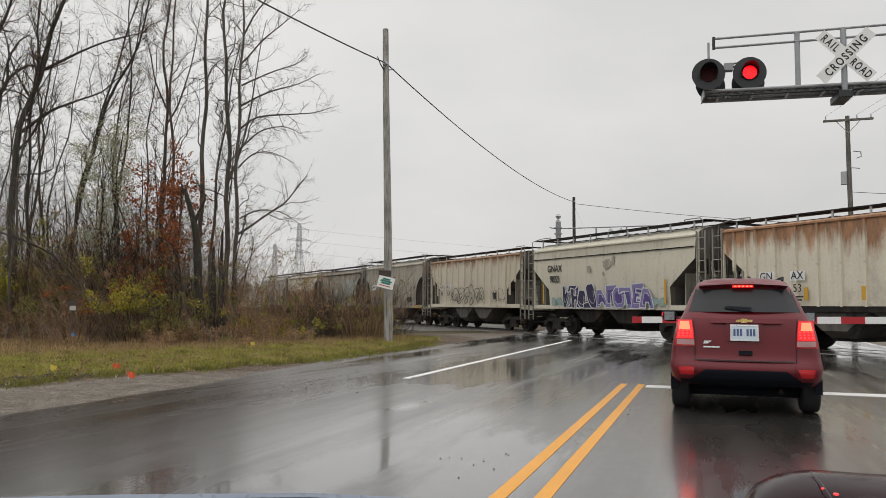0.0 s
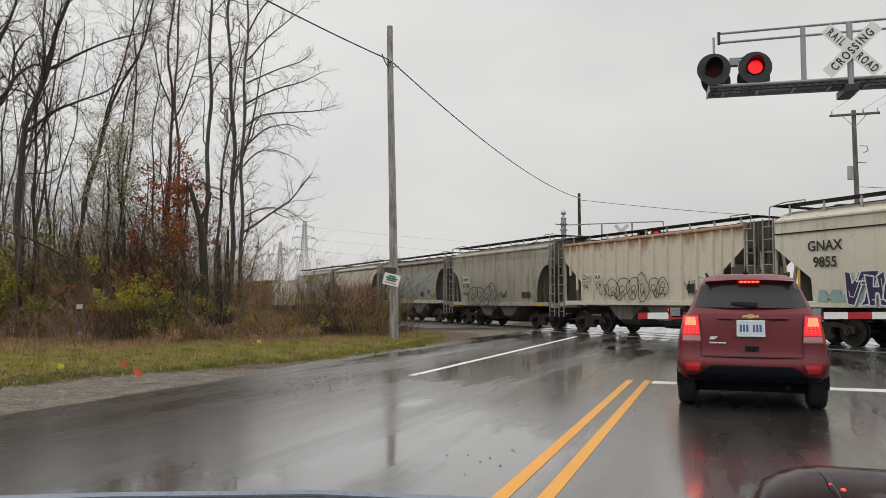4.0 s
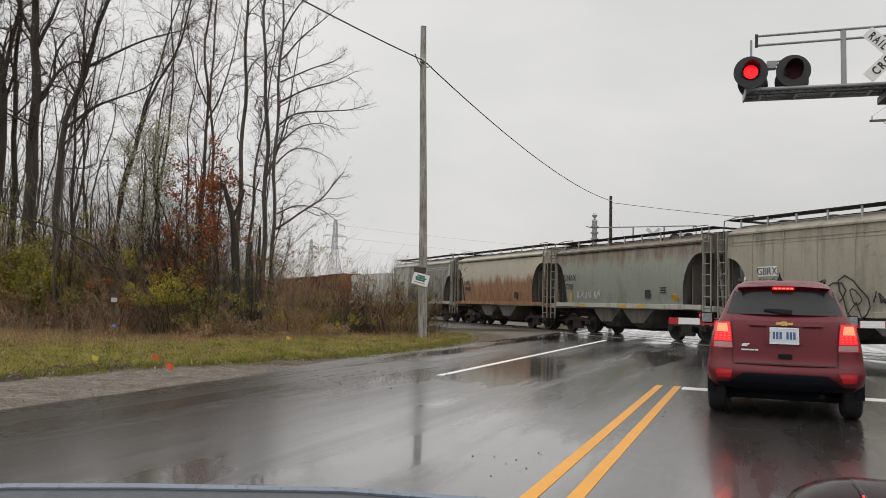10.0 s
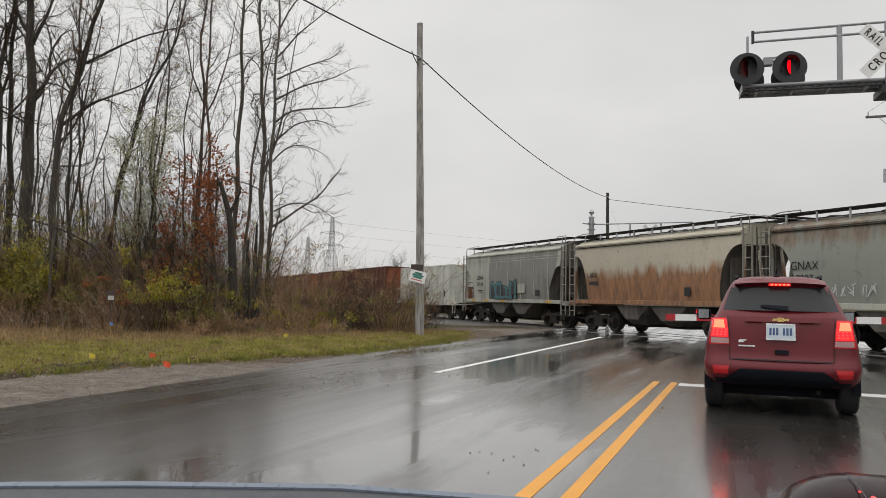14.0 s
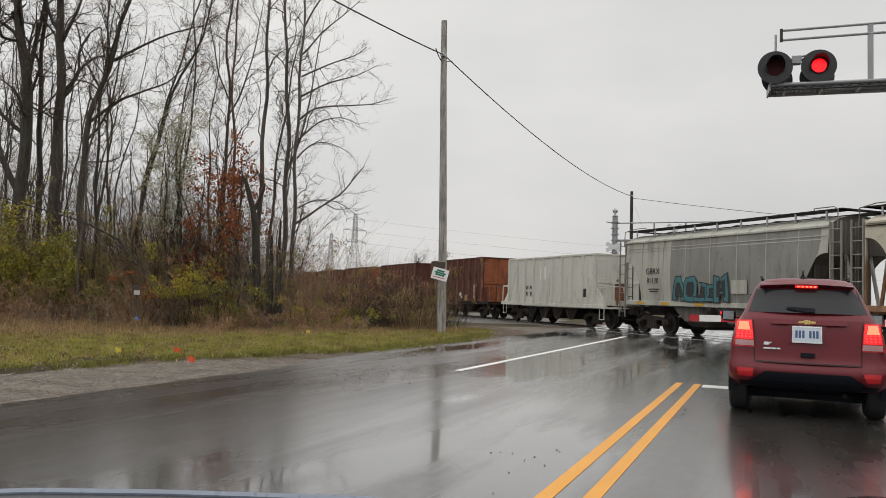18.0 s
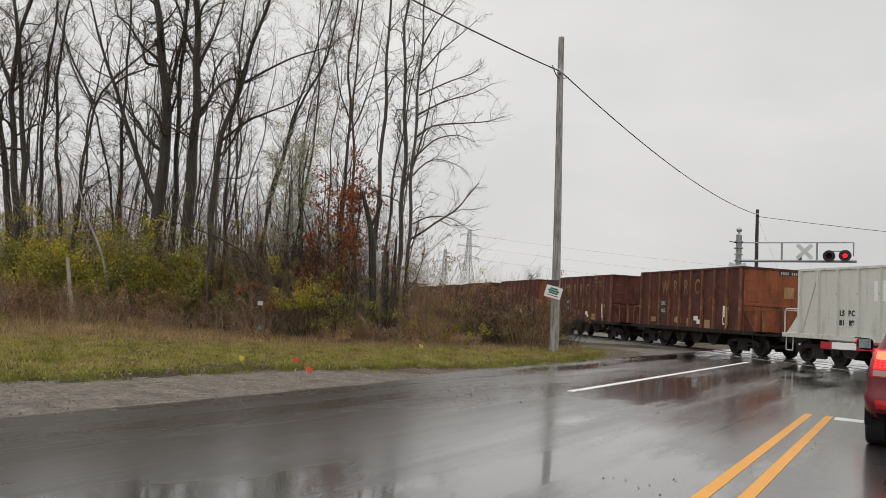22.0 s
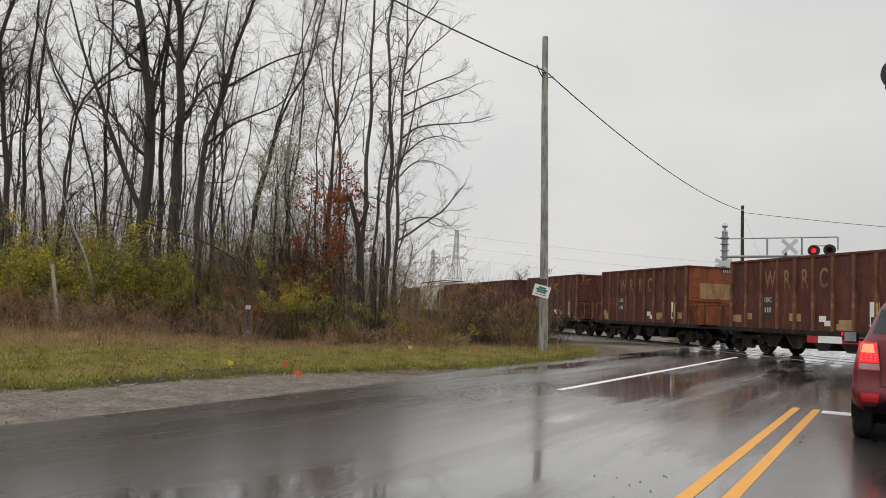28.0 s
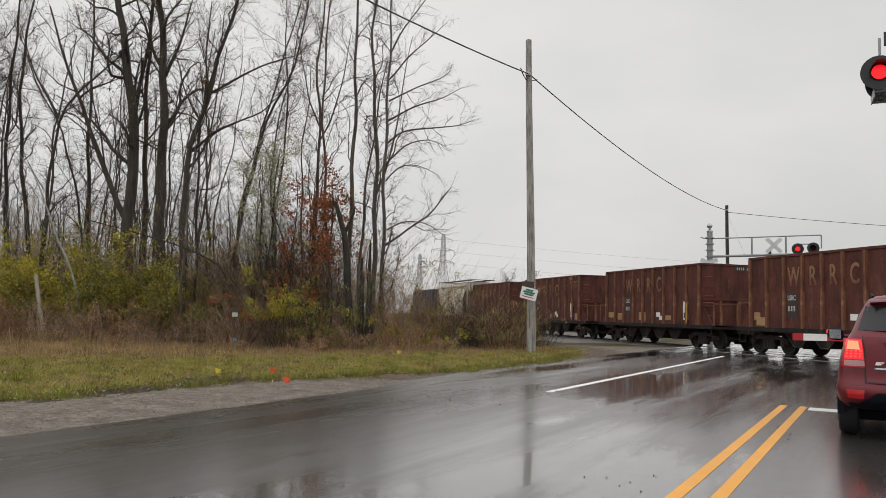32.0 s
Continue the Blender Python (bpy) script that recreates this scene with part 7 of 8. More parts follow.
        for k in range(4):
            d = (d + Vector((rnd.uniform(-tangle, tangle), rnd.uniform(-tangle, tangle), rnd.uniform(-0.3 * tangle, 0.3 * tangle) - 0.035 * k))).normalized()
            p = p + d * ln / 4
            pts.append(p.copy())
        tube(sh, pts, [thick, thick * 0.8, thick * 0.6, thick * 0.45, thick * 0.25], 3)
        for k in range(4):
            f = rnd.uniform(0.25, 1.0) * 4
            j = min(3, int(f))
            q0 = pts[j].lerp(pts[j + 1], f - j)
            dd = (d + Vector((rnd.uniform(-1, 1), rnd.uniform(-1, 1), rnd.uniform(-0.2, 0.7)))).normalized()
            l2 = ln * rnd.uniform(0.12, 0.34)
            q1 = q0 + dd * l2 * 0.5
            q2 = q1 + (dd + Vector((rnd.uniform(-0.4, 0.4), rnd.uniform(-0.4, 0.4), 0.1))).normalized() * l2 * 0.5
            tube(sh, [q0, q1, q2], [thick * 0.45, thick * 0.35, thick * 0.2], 3)
            tips += [q0, q1, q2]
    tagged(part("branchwork", sh.mesh("branchwork", stem_mat or TWIG, fix=False), None, B), kind="stuff")
    if leaf_n:
        good = [t for t in tips if t.z > h * low] or tips
        seats = [good[rnd.randrange(len(good))] for _ in range(max(6, leaf_n // 26))]
        spots = [seats[rnd.randrange(len(seats))] + Vector((rnd.gauss(0, clump), rnd.gauss(0, clump), rnd.gauss(0, clump * 0.8))) for _ in range(leaf_n)]
        part("foliage", leaf_mesh("foliage", [p if p.z > 0.05 else Vector((p.x, p.y, 0.1)) for p in spots], leaf_size, leaf, seed), None, B)
    return B


def plant_trees():
    big = dict(kids=(20, 14, 14), clear=0.36, ratio=(0.27, 0.46, 0.34), wander=0.58, angle=(24, 62), rise=0.17, fine=0.0075)
    slim = dict(kids=(20, 13, 11), clear=0.28, ratio=(0.19, 0.50, 0.38), wander=0.52, angle=(24, 60), rise=0.16, fine=0.007)
    L = "tall bare tree with a dark grey trunk"
    tree(-38.2, 21.4, 18, 0.19, ((0, 0.35), (4.2, 0), (7, -0.45), (9.8, -1.07), (13, -1.7)), 1, L, withered=350, plan=big)
    tree(-36.8, 21.0, 19, 0.19, ((0, 0.3), (4.1, 0), (8.2, -0.59), (11.3, -0.98), (13.3, -0.89), (15, -0.58)), 2, "tall bare tree forking half way up", withered=500, plan=big,
         limbs=((0.12, ((11.2, -0.98), (12.1, -1.5), (13.1, -1.95), (15.5, -2.7))),))
    tree(-36.5, 21.2, 19, 0.16, ((0, 0.2), (4.1, 0), (8.3, -0.4), (11.1, -0.86), (13.3, -1.16), (15.3, -1.61)), 3, L, withered=350, plan=big)
    tree(-37.8, 22.8, 18, 0.12, ((0, 0.2), (4.3, 0), (8.7, -0.38), (10.8, -0.34), (14.9, -0.24)), 4, L, withered=350, plan=slim)
    tree(-36.0, 22.7, 18, 0.12, ((0, 0.4), (4.3, 0), (6.3, -0.32), (8.5, -0.7), (12, -0.97), (14, -0.93), (15.8, -0.69)), 5, "slender bare tree with a bowed trunk", withered=350, plan=slim)
    tree(-33.5, 21.9, 14, 0.105, ((0, -0.1), (4.3, 0), (6.9, 0.01), (9.1, 0.13), (10.3, 0.29), (11.1, 0.7), (12.3, 1.82), (13.7, 3.19)), 6, "slender bare tree bending over to one side", withered=350, plan=slim,
         limbs=((0.075, ((10.3, 0.29), (11.2, -0.2), (12.6, -1.0), (14.5, -1.6))),))
    tree(-33.7, 24.1, 15, 0.07, ((0, 0.3), (4.8, 0), (7, -0.42), (9.2, -0.99), (10.5, -1.44), (11.2, -2.07), (14, -3.33)), 7, "slender bare tree leaning over, dark bark", withered=250, plan=slim)
    tree(-33.5, 24.2, 18, 0.11, ((0, 0.1), (4.6, 0), (7.3, -0.18), (10.2, -0.34), (12.5, -0.31), (16, -0.35)), 8, L, withered=350, plan=slim)
    tree(-30.2, 23.8, 20, 0.30, ((0, 0), (4.4, 0), (6.3, -0.02), (8.2, 0.17), (10.3, -0.01), (12, -0.28), (13.6, -0.6), (15.3, -0.9)), 9, "massive bare tree with a thick forked dark trunk", withered=600, plan=big,
         limbs=((0.15, ((5.3, -0.05), (6.2, -0.55), (8.1, -1.37), (9.5, -1.98), (11, -2.57), (12.1, -3.07), (13.7, -3.7), (15.6, -4.3))), (0.12, ((10.8, 0.05), (12.3, 0.17), (13.7, 0.38), (16, 0.5))), (0.06, ((11.2, -2.6), (11.7, -1.9), (12.0, -1.1), (12.2, -0.4)))))
    tree(-30.4, 24.9, 19, 0.15, ((0, 0.1), (4.8, 0), (8.4, -0.15), (11.7, -0.32), (13.4, -0.29), (15.7, -0.25)), 10, L, withered=400, plan=big)
    tree(-28.6, 24.2, 20, 0.27, ((0, 0), (4.7, 0), (7.6, -0.05), (10.3, -0.05), (13.5, -0.25), (15.2, -0.46)), 11, "massive bare tree with a thick straight dark trunk", withered=600, plan=big,
         limbs=((0.085, ((9.8, 0), (10.5, 0.48), (11.1, 0.77), (11.7, 1.39), (11.5, 2.2), (11.9, 2.9))), (0.10, ((12.2, -0.1), (13.2, 0.33), (14.1, 0.6), (16, 1.0)))))
    tree(-25.6, 23.1, 17, 0.155, ((0, 0), (4.3, -0.08), (6, -0.17), (8, -0.1), (9.5, 0.28), (11, 0.78), (12.6, 1.06), (14.1, 1.49)), 12, "bare tree with a bending trunk and long low limbs", withered=500, plan=big,
         limbs=((0.072, ((8.1, -0.05), (9.2, 1.1), (9.5, 1.8), (10.0, 3.0), (10.7, 3.7))), (0.062, ((10.8, 0.75), (11.7, 2.1), (12.3, 3.2), (12.7, 4.5))), (0.05, ((9.6, 0.3), (10.6, -0.3), (11.6, -0.6), (12.8, -0.9)))))
    tree(-25.6, 23.7, 15, 0.075, ((0, 0.05), (3.9, 0), (6.1, -0.05), (8.1, -0.1), (10.6, 0.03), (12.2, 0.07)), 13, "slender bare tree at the edge of the wood", withered=250, plan=slim)
    tree(-24.6, 24.9, 16, 0.088, ((0, -0.7), (4.2, 0), (6.3, 0.4), (8.3, 0.76), (10.2, 1.27), (11.5, 1.86), (12.8, 2.49), (14.4, 2.66)), 14, "slender bare tree leaning over, dark bark", withered=300, plan=slim)
    tree(-23.1, 25.8, 15, 0.052, ((0, 0.2), (4.1, 0), (7.1, -0.28), (9.1, -0.22), (11.5, 0.3), (13.6, 0.62)), 15, "slender bare tree at the edge of the wood", withered=250, plan=slim)
    tree(-26.4, 26.6, 18, 0.07, ((0, 0), (6, 0.3), (10, 1.2), (14, 2.2)), 31, "slender bare tree leaning over, dark bark", withered=250, plan=big)
    tree(-23.6, 26.6, 17, 0.06, ((0, 0), (6, -0.2), (10, 0.2), (14, 0.0)), 32, "slender bare tree at the edge of the wood", withered=250, plan=slim)
    tree(-21.4, 25.6, 12, 0.048, ((0, 0.1), (5.5, 0), (8.2, -0.15), (10, 0.05), (11, 0.08)), 16, "slender bare tree at the edge of the wood", withered=150, plan=slim)
    tree(-20.9, 25.9, 17, 0.084, ((0, 0.1), (3.6, 0), (6.3, -0.08), (8.3, 0.04), (10, 0), (11.5, -0.22), (13.3, -0.14), (14.6, -0.02)), 17, "slender bare tree with reddish bark", withered=250, plan=slim, bark_mat=BARK_RED,
         limbs=((0.045, ((8.8, 0.0), (9.8, 0.45), (11, 0.75), (12.5, 1.0), (14, 1.2))), (0.04, ((9.6, 0.0), (10.6, -0.5), (12, -0.8), (13.6, -1.1)))))
    tree(-20.1, 25.8, 17, 0.072, ((0, 0.2), (3.4, 0), (5.8, -0.18), (8.2, -0.31), (10.6, -0.49), (12.4, -0.4), (14.1, -0.37)), 18, "slender bare tree with reddish bark", withered=250, plan=slim, bark_mat=BARK_RED)
    tree(-19.1, 25.9, 17, 0.108, ((0, 0), (3.6, 0), (6.2, 0), (8.9, 0.03), (10.6, 0.09), (12.8, -0.04), (14.2, 0.02)), 19, "straight bare tree with pale scarred bark", plan=dict(slim, clear=0.42, kids=(14, 8, 8)), bark_mat=BARK_PALE)
    reach = dict(slim, kids=(20, 12, 12), clear=0.20, ratio=(0.15, 0.45, 0.40), angle=(26, 56), pull=RIGHT * 0.45, rise=0.05)
    tree(-18.4, 25.7, 12, 0.07, ((0, -0.1), (4.1, 0), (6.2, 0.08), (8.3, 0.3), (9.5, 0.47)), 20, "slender bare tree at the edge of the wood", plan=slim, bark_mat=BARK_PALE)
    tree(-17.9, 26.0, 17, 0.105, ((0, 0), (2.9, 0), (5.7, -0.05), (8.1, -0.03), (10.5, -0.21), (12.9, -0.4), (14.1, -0.28)), 21, "bare tree hung with vines at the edge of the wood", bark_mat=BARK_PALE, plan=dict(slim, kids=(30, 10, 10), rise=0.06),
         limbs=((0.05, ((6.4, 0.0), (7.6, 0.45), (9.4, 0.8), (11.2, 1.0), (13, 1.3))),))
    tree(-17.4, 25.9, 16.5, 0.082, ((0, 0), (3, 0), (6.9, -0.07), (9.2, -0.04), (11.6, 0.01), (14, 0.03)), 22, "bare tree with long limbs reaching out from the wood", plan=reach, bark_mat=BARK_PALE,
         limbs=tuple((q, line) for q, line in ((0.046, ((8.4, 0), (9.0, 0.62), (9.2, 2.0), (9.3, 2.92), (9.6, 3.6))), (0.040, ((10.2, 0), (10.7, 0.96), (11.1, 2.1), (11.5, 2.55))), (0.042, ((9.4, 0), (10.1, 1.23), (10.5, 2.37), (11.0, 3.09))),
                                               (0.055, ((4.2, 0), (4.9, 0.93), (5.5, 1.81), (6.3, 2.35), (6.7, 2.67))), (0.036, ((6.9, 0), (7.5, 0.54), (7.6, 1.23), (7.2, 2.13))), (0.040, ((11.0, 0), (12.1, 0.77), (12.9, 1.67), (13.5, 2.29))),
                                               (0.036, ((4.9, 0.1), (5.3, 0.9), (5.2, 1.7), (4.7, 2.4))), (0.038, ((7.6, 0), (8.4, 0.8), (8.6, 1.7), (8.3, 2.4))), (0.04, ((12.2, 0), (13.3, 0.6), (14.3, 1.3), (15.0, 1.9))))))
    # small trees of the understorey
    tree(-22.6, 24.6, 8.4, 0.06, ((0, 0.0), (8, 0.5)), 23, "small tree with sparse pale grey-green leaves", plan=dict(kids=(18, 8, 6), clear=0.40, ratio=(0.28, 0.5, 0.5)), leaf=PALE_LEAF, leaf_n=5200, leaf_size=0.036, name="small_tree")
    tree(-22.0, 24.2, 7.4, 0.05, ((0, 0.0), (7, -0.5)), 24, "small tree with sparse pale grey-green leaves", plan=dict(kids=(16, 8, 6), clear=0.40, ratio=(0.28, 0.5, 0.5)), leaf=PALE_LEAF, leaf_n=3600, leaf_size=0.036, name="small_tree")
    tree(-19.9, 24.3, 6.0, 0.05, ((0, 0.0), (6, 0.15)), 25, "young oak keeping its russet leaves", plan=dict(kids=(18, 8, 5), clear=0.12, ratio=(0.40, 0.5, 0.5), rise=0.02), leaf=RED_LEAF, leaf_n=2600, leaf_size=0.062, name="young_oak")
    tree(-18.5, 24.1, 6.4, 0.045, ((0, 0.0), (6, -0.2)), 26, "young oak keeping its russet leaves", plan=dict(kids=(16, 7, 5), clear=0.15, ratio=(0.38, 0.5, 0.5), rise=0.02), leaf=RED_LEAF, leaf_n=1500, leaf_size=0.062, name="young_oak")
    tree(-20.9, 24.0, 4.6, 0.04, ((0, 0.0), (4, 0.3)), 27, "young oak keeping its russet leaves", plan=dict(kids=(14, 7, 4), clear=0.15, ratio=(0.34, 0.5, 0.5)), leaf=RED_LEAF, leaf_n=900, leaf_size=0.06, name="young_oak")
    tree(-24.6, 22.2, 9.0, 0.055, ((0, -0.1), (3.5, 0.0), (9, 0.25)), 28, "thin sapling standing in front of the brush", plan=dict(kids=(18, 6, 4), clear=0.25, ratio=(0.22, 0.5, 0.5)), name="sapling", bark_mat=BARK_PALE)
    tree(-22.9, 23.0, 5.0, 0.06, ((0, 1.4), (1.5, 0.9), (3.2, -0.2), (4.0, -1.3), (4.3, -2.6)), 29, "dark dead bough sagging over the brush", plan=dict(kids=(12, 7, 4), clear=0.3, ratio=(0.3, 0.5, 0.5)), bark_mat=BARK, name="fallen_bough")
    tree(-29.5, 20.6, 9.2, 0.05, ((0, 0.9), (3.0, 0), (5.4, -1.15), (7.3, -1.94), (8.3, -2.9), (9.1, -3.97)), 30, "thin pale trunk leaning far over", plan=dict(kids=(10, 5, 3), clear=0.4, ratio=(0.16, 0.5, 0.5), wander=0.2), bark_mat=POLE_WOOD, name="leaning_sapling")
    # dense undergrowth trees filling the wood
    rnd = random.Random(77)
    for i in range(46):
        k = i / 45
        x, y = -40 + 22.5 * k + rnd.uniform(-1, 1), 24.6 + 1.4 * k + rnd.uniform(-1.2, 1.2)
        tree(x, y, rnd.uniform(5.5, 10.5) * (1.0 if k < 0.5 else 0.75), rnd.uniform(0.022, 0.042), ((0, 0), (2, rnd.uniform(-0.4, 0.4)), (4, rnd.uniform(-0.6, 0.8)), (6, rnd.uniform(-1.0, 1.2)), (9, rnd.uniform(-1.8, 2.2))), 200 + i, "thin bare understorey tree", plan=dict(kids=(17, 8, 5), clear=0.08, ratio=(0.27, 0.5, 0.5), wander=0.5, fine=0.0075), name="understorey_tree")
    # the wood behind, repeats of four trees
    far = dict(slim, kids=(16, 8, 6))
    kinds = [tree(-46, 30, 19, 0.10, ((0, 0), (3, 0.3), (6, -0.2), (9, 0.4), (12, 0.1), (19, 1.2)), 301, "bare tree deep in the wood", plan=dict(big, kids=(15, 9, 7)), name="wood_tree"), tree(-41, 33, 18, 0.07, ((0, 0), (3, -0.4), (6, 0.1), (10, -0.7), (18, -1.6)), 302, "bare tree deep in the wood", plan=far, name="wood_tree"),
             tree(-37, 35, 17, 0.06, ((0, 0), (4, 0.5), (8, 0.4), (11, 1.3), (17, 1.9)), 303, "bare tree deep in the wood", plan=far, name="wood_tree"), tree(-33, 31, 9, 0.05, ((0, 0), (9, 0.4)), 304, "thin bare understorey tree", plan=dict(kids=(15, 8, 5), clear=0.08, ratio=(0.30, 0.5, 0.5)), name="wood_tree")]
    for i in range(64):
        u = rnd.random()
        x = -62 + 42 * u + rnd.uniform(-1, 1)
        y = 24 + rnd.uniform(5, 24) + 3 * u
        if x / y > -1.0 or (y - TRACK_Y) + x * 1.0157 > -9:
            continue
        copy_thing(kinds[rnd.choice((0, 1, 1, 2, 2, 3, 3))], pose(x, y, ground_z(x, y) - 0.1, 0, 0, rnd.uniform(0, 360)))
    for i in range(40):
        x, y = -46 + 24 * i / 39 + rnd.uniform(-0.8, 0.8), 26.5 + rnd.uniform(0, 4.5)
        if (y - TRACK_Y) + x * 1.0157 > -9:
            continue
        copy_thing(kinds[3], pose(x, y, ground_z(x, y) - 0.1 - rnd.uniform(0, 1.6), 0, 0, rnd.uniform(0, 360)))


plant_trees()


BARK_DARK = bark("rotten_dark_bark", (0.034, 0.028, 0.023))


def snag():
    S = thing("broken_snag", "dark broken tree snag with a splintered top", "tree", pose(-17.75, 24.25, -0.2))
    sh = Shape()
    pts = [RIGHT * u + UP * z for z, u in ((0, 0.12), (0.5, 0.05), (1.2, 0.0), (2.2, -0.1), (3.0, -0.17), (3.8, -0.22), (4.4, -0.31), (5.1, -0.5), (5.7, -0.69))]
    tube(sh, pts, [0.30, 0.20, 0.155, 0.14, 0.15, 0.125, 0.115, 0.10, 0.075], 10)
    part("trunk", sh.mesh("trunk", BARK_DARK, True, fix=False), None, S)
    for dx, h in ((-0.06, 0.35), (0.05, 0.22), (0.0, 0.16)):
        part("splinter", Shape().rod(RIGHT * (-0.69 + dx) + UP * 5.6, RIGHT * (-0.74 + dx * 1.5) + UP * (5.7 + h), 0.05, 0.008, 5), BARK, S)
    stub = Shape()
    tube(stub, [RIGHT * u + UP * z for z, u in ((4.5, -0.33), (5.0, -0.12), (5.35, 0.02), (5.6, 0.06))], [0.08, 0.06, 0.045, 0.02], 6)
    part("stub", stub.mesh("stub", BARK_DARK, True, fix=False), None, S)
    for k, (u0, u1, top, r) in enumerate(((0.35, 0.42, 3.6, 0.11), (0.62, 0.75, 4.2, 0.09), (0.85, 0.8, 2.6, 0.07))):
        r2 = Shape()
        tube(r2, [RIGHT * (u0 + (u1 - u0) * q + 0.05 * math.sin(4 * q + k)) + UP * (top * q) for q in (0, 0.15, 0.4, 0.7, 1.0)], [r * 1.7, r * 1.1, r, r * 0.8, r * 0.4], 8)
        part("second_stem", r2.mesh("second_stem", BARK_DARK, True, fix=False), None, S)


snag()


def brush():
    rnd = random.Random(31)
    # yellow-green shrubs under the tall trees
    for i, (x, y, w, h, n) in enumerate(((-36.9, 19.2, 4.0, 3.7, 5200), (-33.7, 20.6, 4.2, 4.0, 6000), (-31.0, 21.8, 4.2, 3.9, 5200), (-28.3, 22.3, 4.0, 3.7, 5600), (-26.0, 23.0, 3.4, 3.5, 4600), (-39.6, 18.0, 4.0, 3.6, 4200), (-29.7, 23.4, 4.0, 3.9, 3800), (-34.9, 22.9, 4.5, 4.0, 3800))):
        bush(x, y, w, h, 46, 400 + i, "leafy shrub turning yellow-green at the edge of the wood", YELLOW_LEAF if i % 2 else OLIVE_LEAF, int(n * 2.3), 0.062, name="yellow_shrub", spread=0.75, low=0.22, clump=0.17)
    bush(-19.4, 22.6, 1.9, 2.5, 34, 420, "yellow-green shrub at the edge of the brush", YELLOW_LEAF, 2600, 0.044, name="yellow_shrub", spread=0.9, clump=0.11, low=0.5)
    bush(-17.6, 23.4, 1.8, 1.5, 40, 421, "olive shrub thinning out at the edge of the brush", OLIVE_LEAF, 1300, 0.04, name="olive_shrub", spread=0.7)
    bush(-18.5, 23.0, 2.2, 2.0, 50, 424, "olive shrub thinning out at the edge of the brush", OLIVE_LEAF, 2200, 0.042, name="olive_shrub", spread=0.7)
    bush(-15.4, 24.2, 2.4, 1.3, 26, 422, "low shrub with a few yellow leaves", YELLOW_LEAF, 900, 0.04, name="yellow_shrub", spread=0.7)
    bush(-14.3, 25.5, 2.0, 1.1, 22, 423, "low shrub with a few yellow leaves", YELLOW_LEAF, 420, 0.04, name="yellow_shrub", spread=0.7)
    # grey-brown thickets of bare stems
    for i, (x, y, w, h) in enumerate(((-15.7, 25.9, 3.2, 3.0), (-14.4, 27.0, 3.4, 2.7), (-13.3, 27.6, 3.0, 2.4), (-17.0, 26.6, 3.0, 3.6), (-13.0, 29.6, 3.4, 2.5), (-14.8, 30.5, 3.6, 2.7), (-12.3, 27.0, 2.2, 1.9), (-18.6, 25.0, 3.0, 3.4), (-20.3, 24.4, 3.0, 3.2), (-22.2, 23.4, 3.0, 3.2), (-16.4, 29.6, 3.6, 2.0), (-21.4, 22.4, 2.8, 2.4), (-23.4, 23.0, 3.0, 3.0), (-18.0, 28.4, 3.6, 2.6))):
        bush(x, y, w, h, 165 if x > -17.5 else 70, 440 + i, "thicket of bare grey-brown stems beside the track", DEAD_LEAF if i % 3 else OLIVE_LEAF, 1100 if x > -17.5 else 500, 0.036, (TWIG if x > -17.5 else STEM_GREY) if i % 3 else BROWN_STEM, "thicket", r=0.008, spread=0.6, tangle=0.36)
    # a taller dark tangle between the trunks
    for i in range(13):
        k = i / 12
        x, y = -29.5 + 10.9 * k + rnd.uniform(-0.5, 0.5), 24.0 + 2.4 * k + rnd.uniform(-0.6, 0.6)
        bush(x, y, 3.6, rnd.uniform(4.2, 5.6) - 0.5 * k, 170, 700 + i, "tall dark tangle of bare stems between the trunks", OLIVE_LEAF if i % 2 else DEAD_LEAF, 1700, 0.04, (STEM_GREY, BROWN_STEM, TWIG, STEM_GREY)[i % 4], "thicket", r=0.008, spread=0.4, tangle=0.25)
    for i in range(8):
        x, y = -42.5 + 1.7 * i + rnd.uniform(-0.5, 0.5), 23.0 + 0.25 * i + rnd.uniform(-0.6, 0.6)
        bush(x, y, 3.6, rnd.uniform(4.4, 6.0), 110, 730 + i, "tall dark tangle of bare stems between the trunks", DEAD_LEAF, 1500, 0.035, STEM_GREY if i % 3 else BROWN_STEM, "thicket", r=0.012, spread=0.55)
    for i, (x, y) in enumerate(((-37.5, 22.5), (-39.0, 23.5), (-36.5, 23.8), (-40.5, 24.5), (-35.0, 24.3), (-38.0, 25.5), (-41.5, 23.0))):
        bush(x, y, 3.4, rnd.uniform(5.5, 7.0), 110, 780 + i, "tall dark tangle of bare stems between the trunks", DEAD_LEAF, 1200, 0.035, TWIG if i % 2 else STEM_GREY, "thicket", r=0.013, spread=0.5)
    for i in range(7):
        x, y = -28.0 + 1.25 * i + rnd.uniform(-0.4, 0.4), 26.6 + rnd.uniform(-0.5, 0.5)
        bush(x, y, 3.4, rnd.uniform(5.2, 6.8), 130, 760 + i, "tall dark tangle of bare stems between the trunks", DEAD_LEAF, 900, 0.035, TWIG, "thicket", r=0.013, spread=0.5)
    bush(-20.7, 21.4, 1.2, 1.9, 16, 470, "small shrub with russet leaves", RED_LEAF, 180, 0.055, name="russet_shrub", spread=0.5, low=0.6)
    # stray low weeds and seedlings out on the verge
    for i in range(22):
        k = i / 21
        x = -33.0 + 19.5 * k + rnd.uniform(-0.8, 0.8)
        y = float(np.interp(x, (-33, -26, -20, -15, -13), (16.5, 18.5, 19.0, 22.0, 25.0))) + rnd.uniform(-1.6, 0.6)
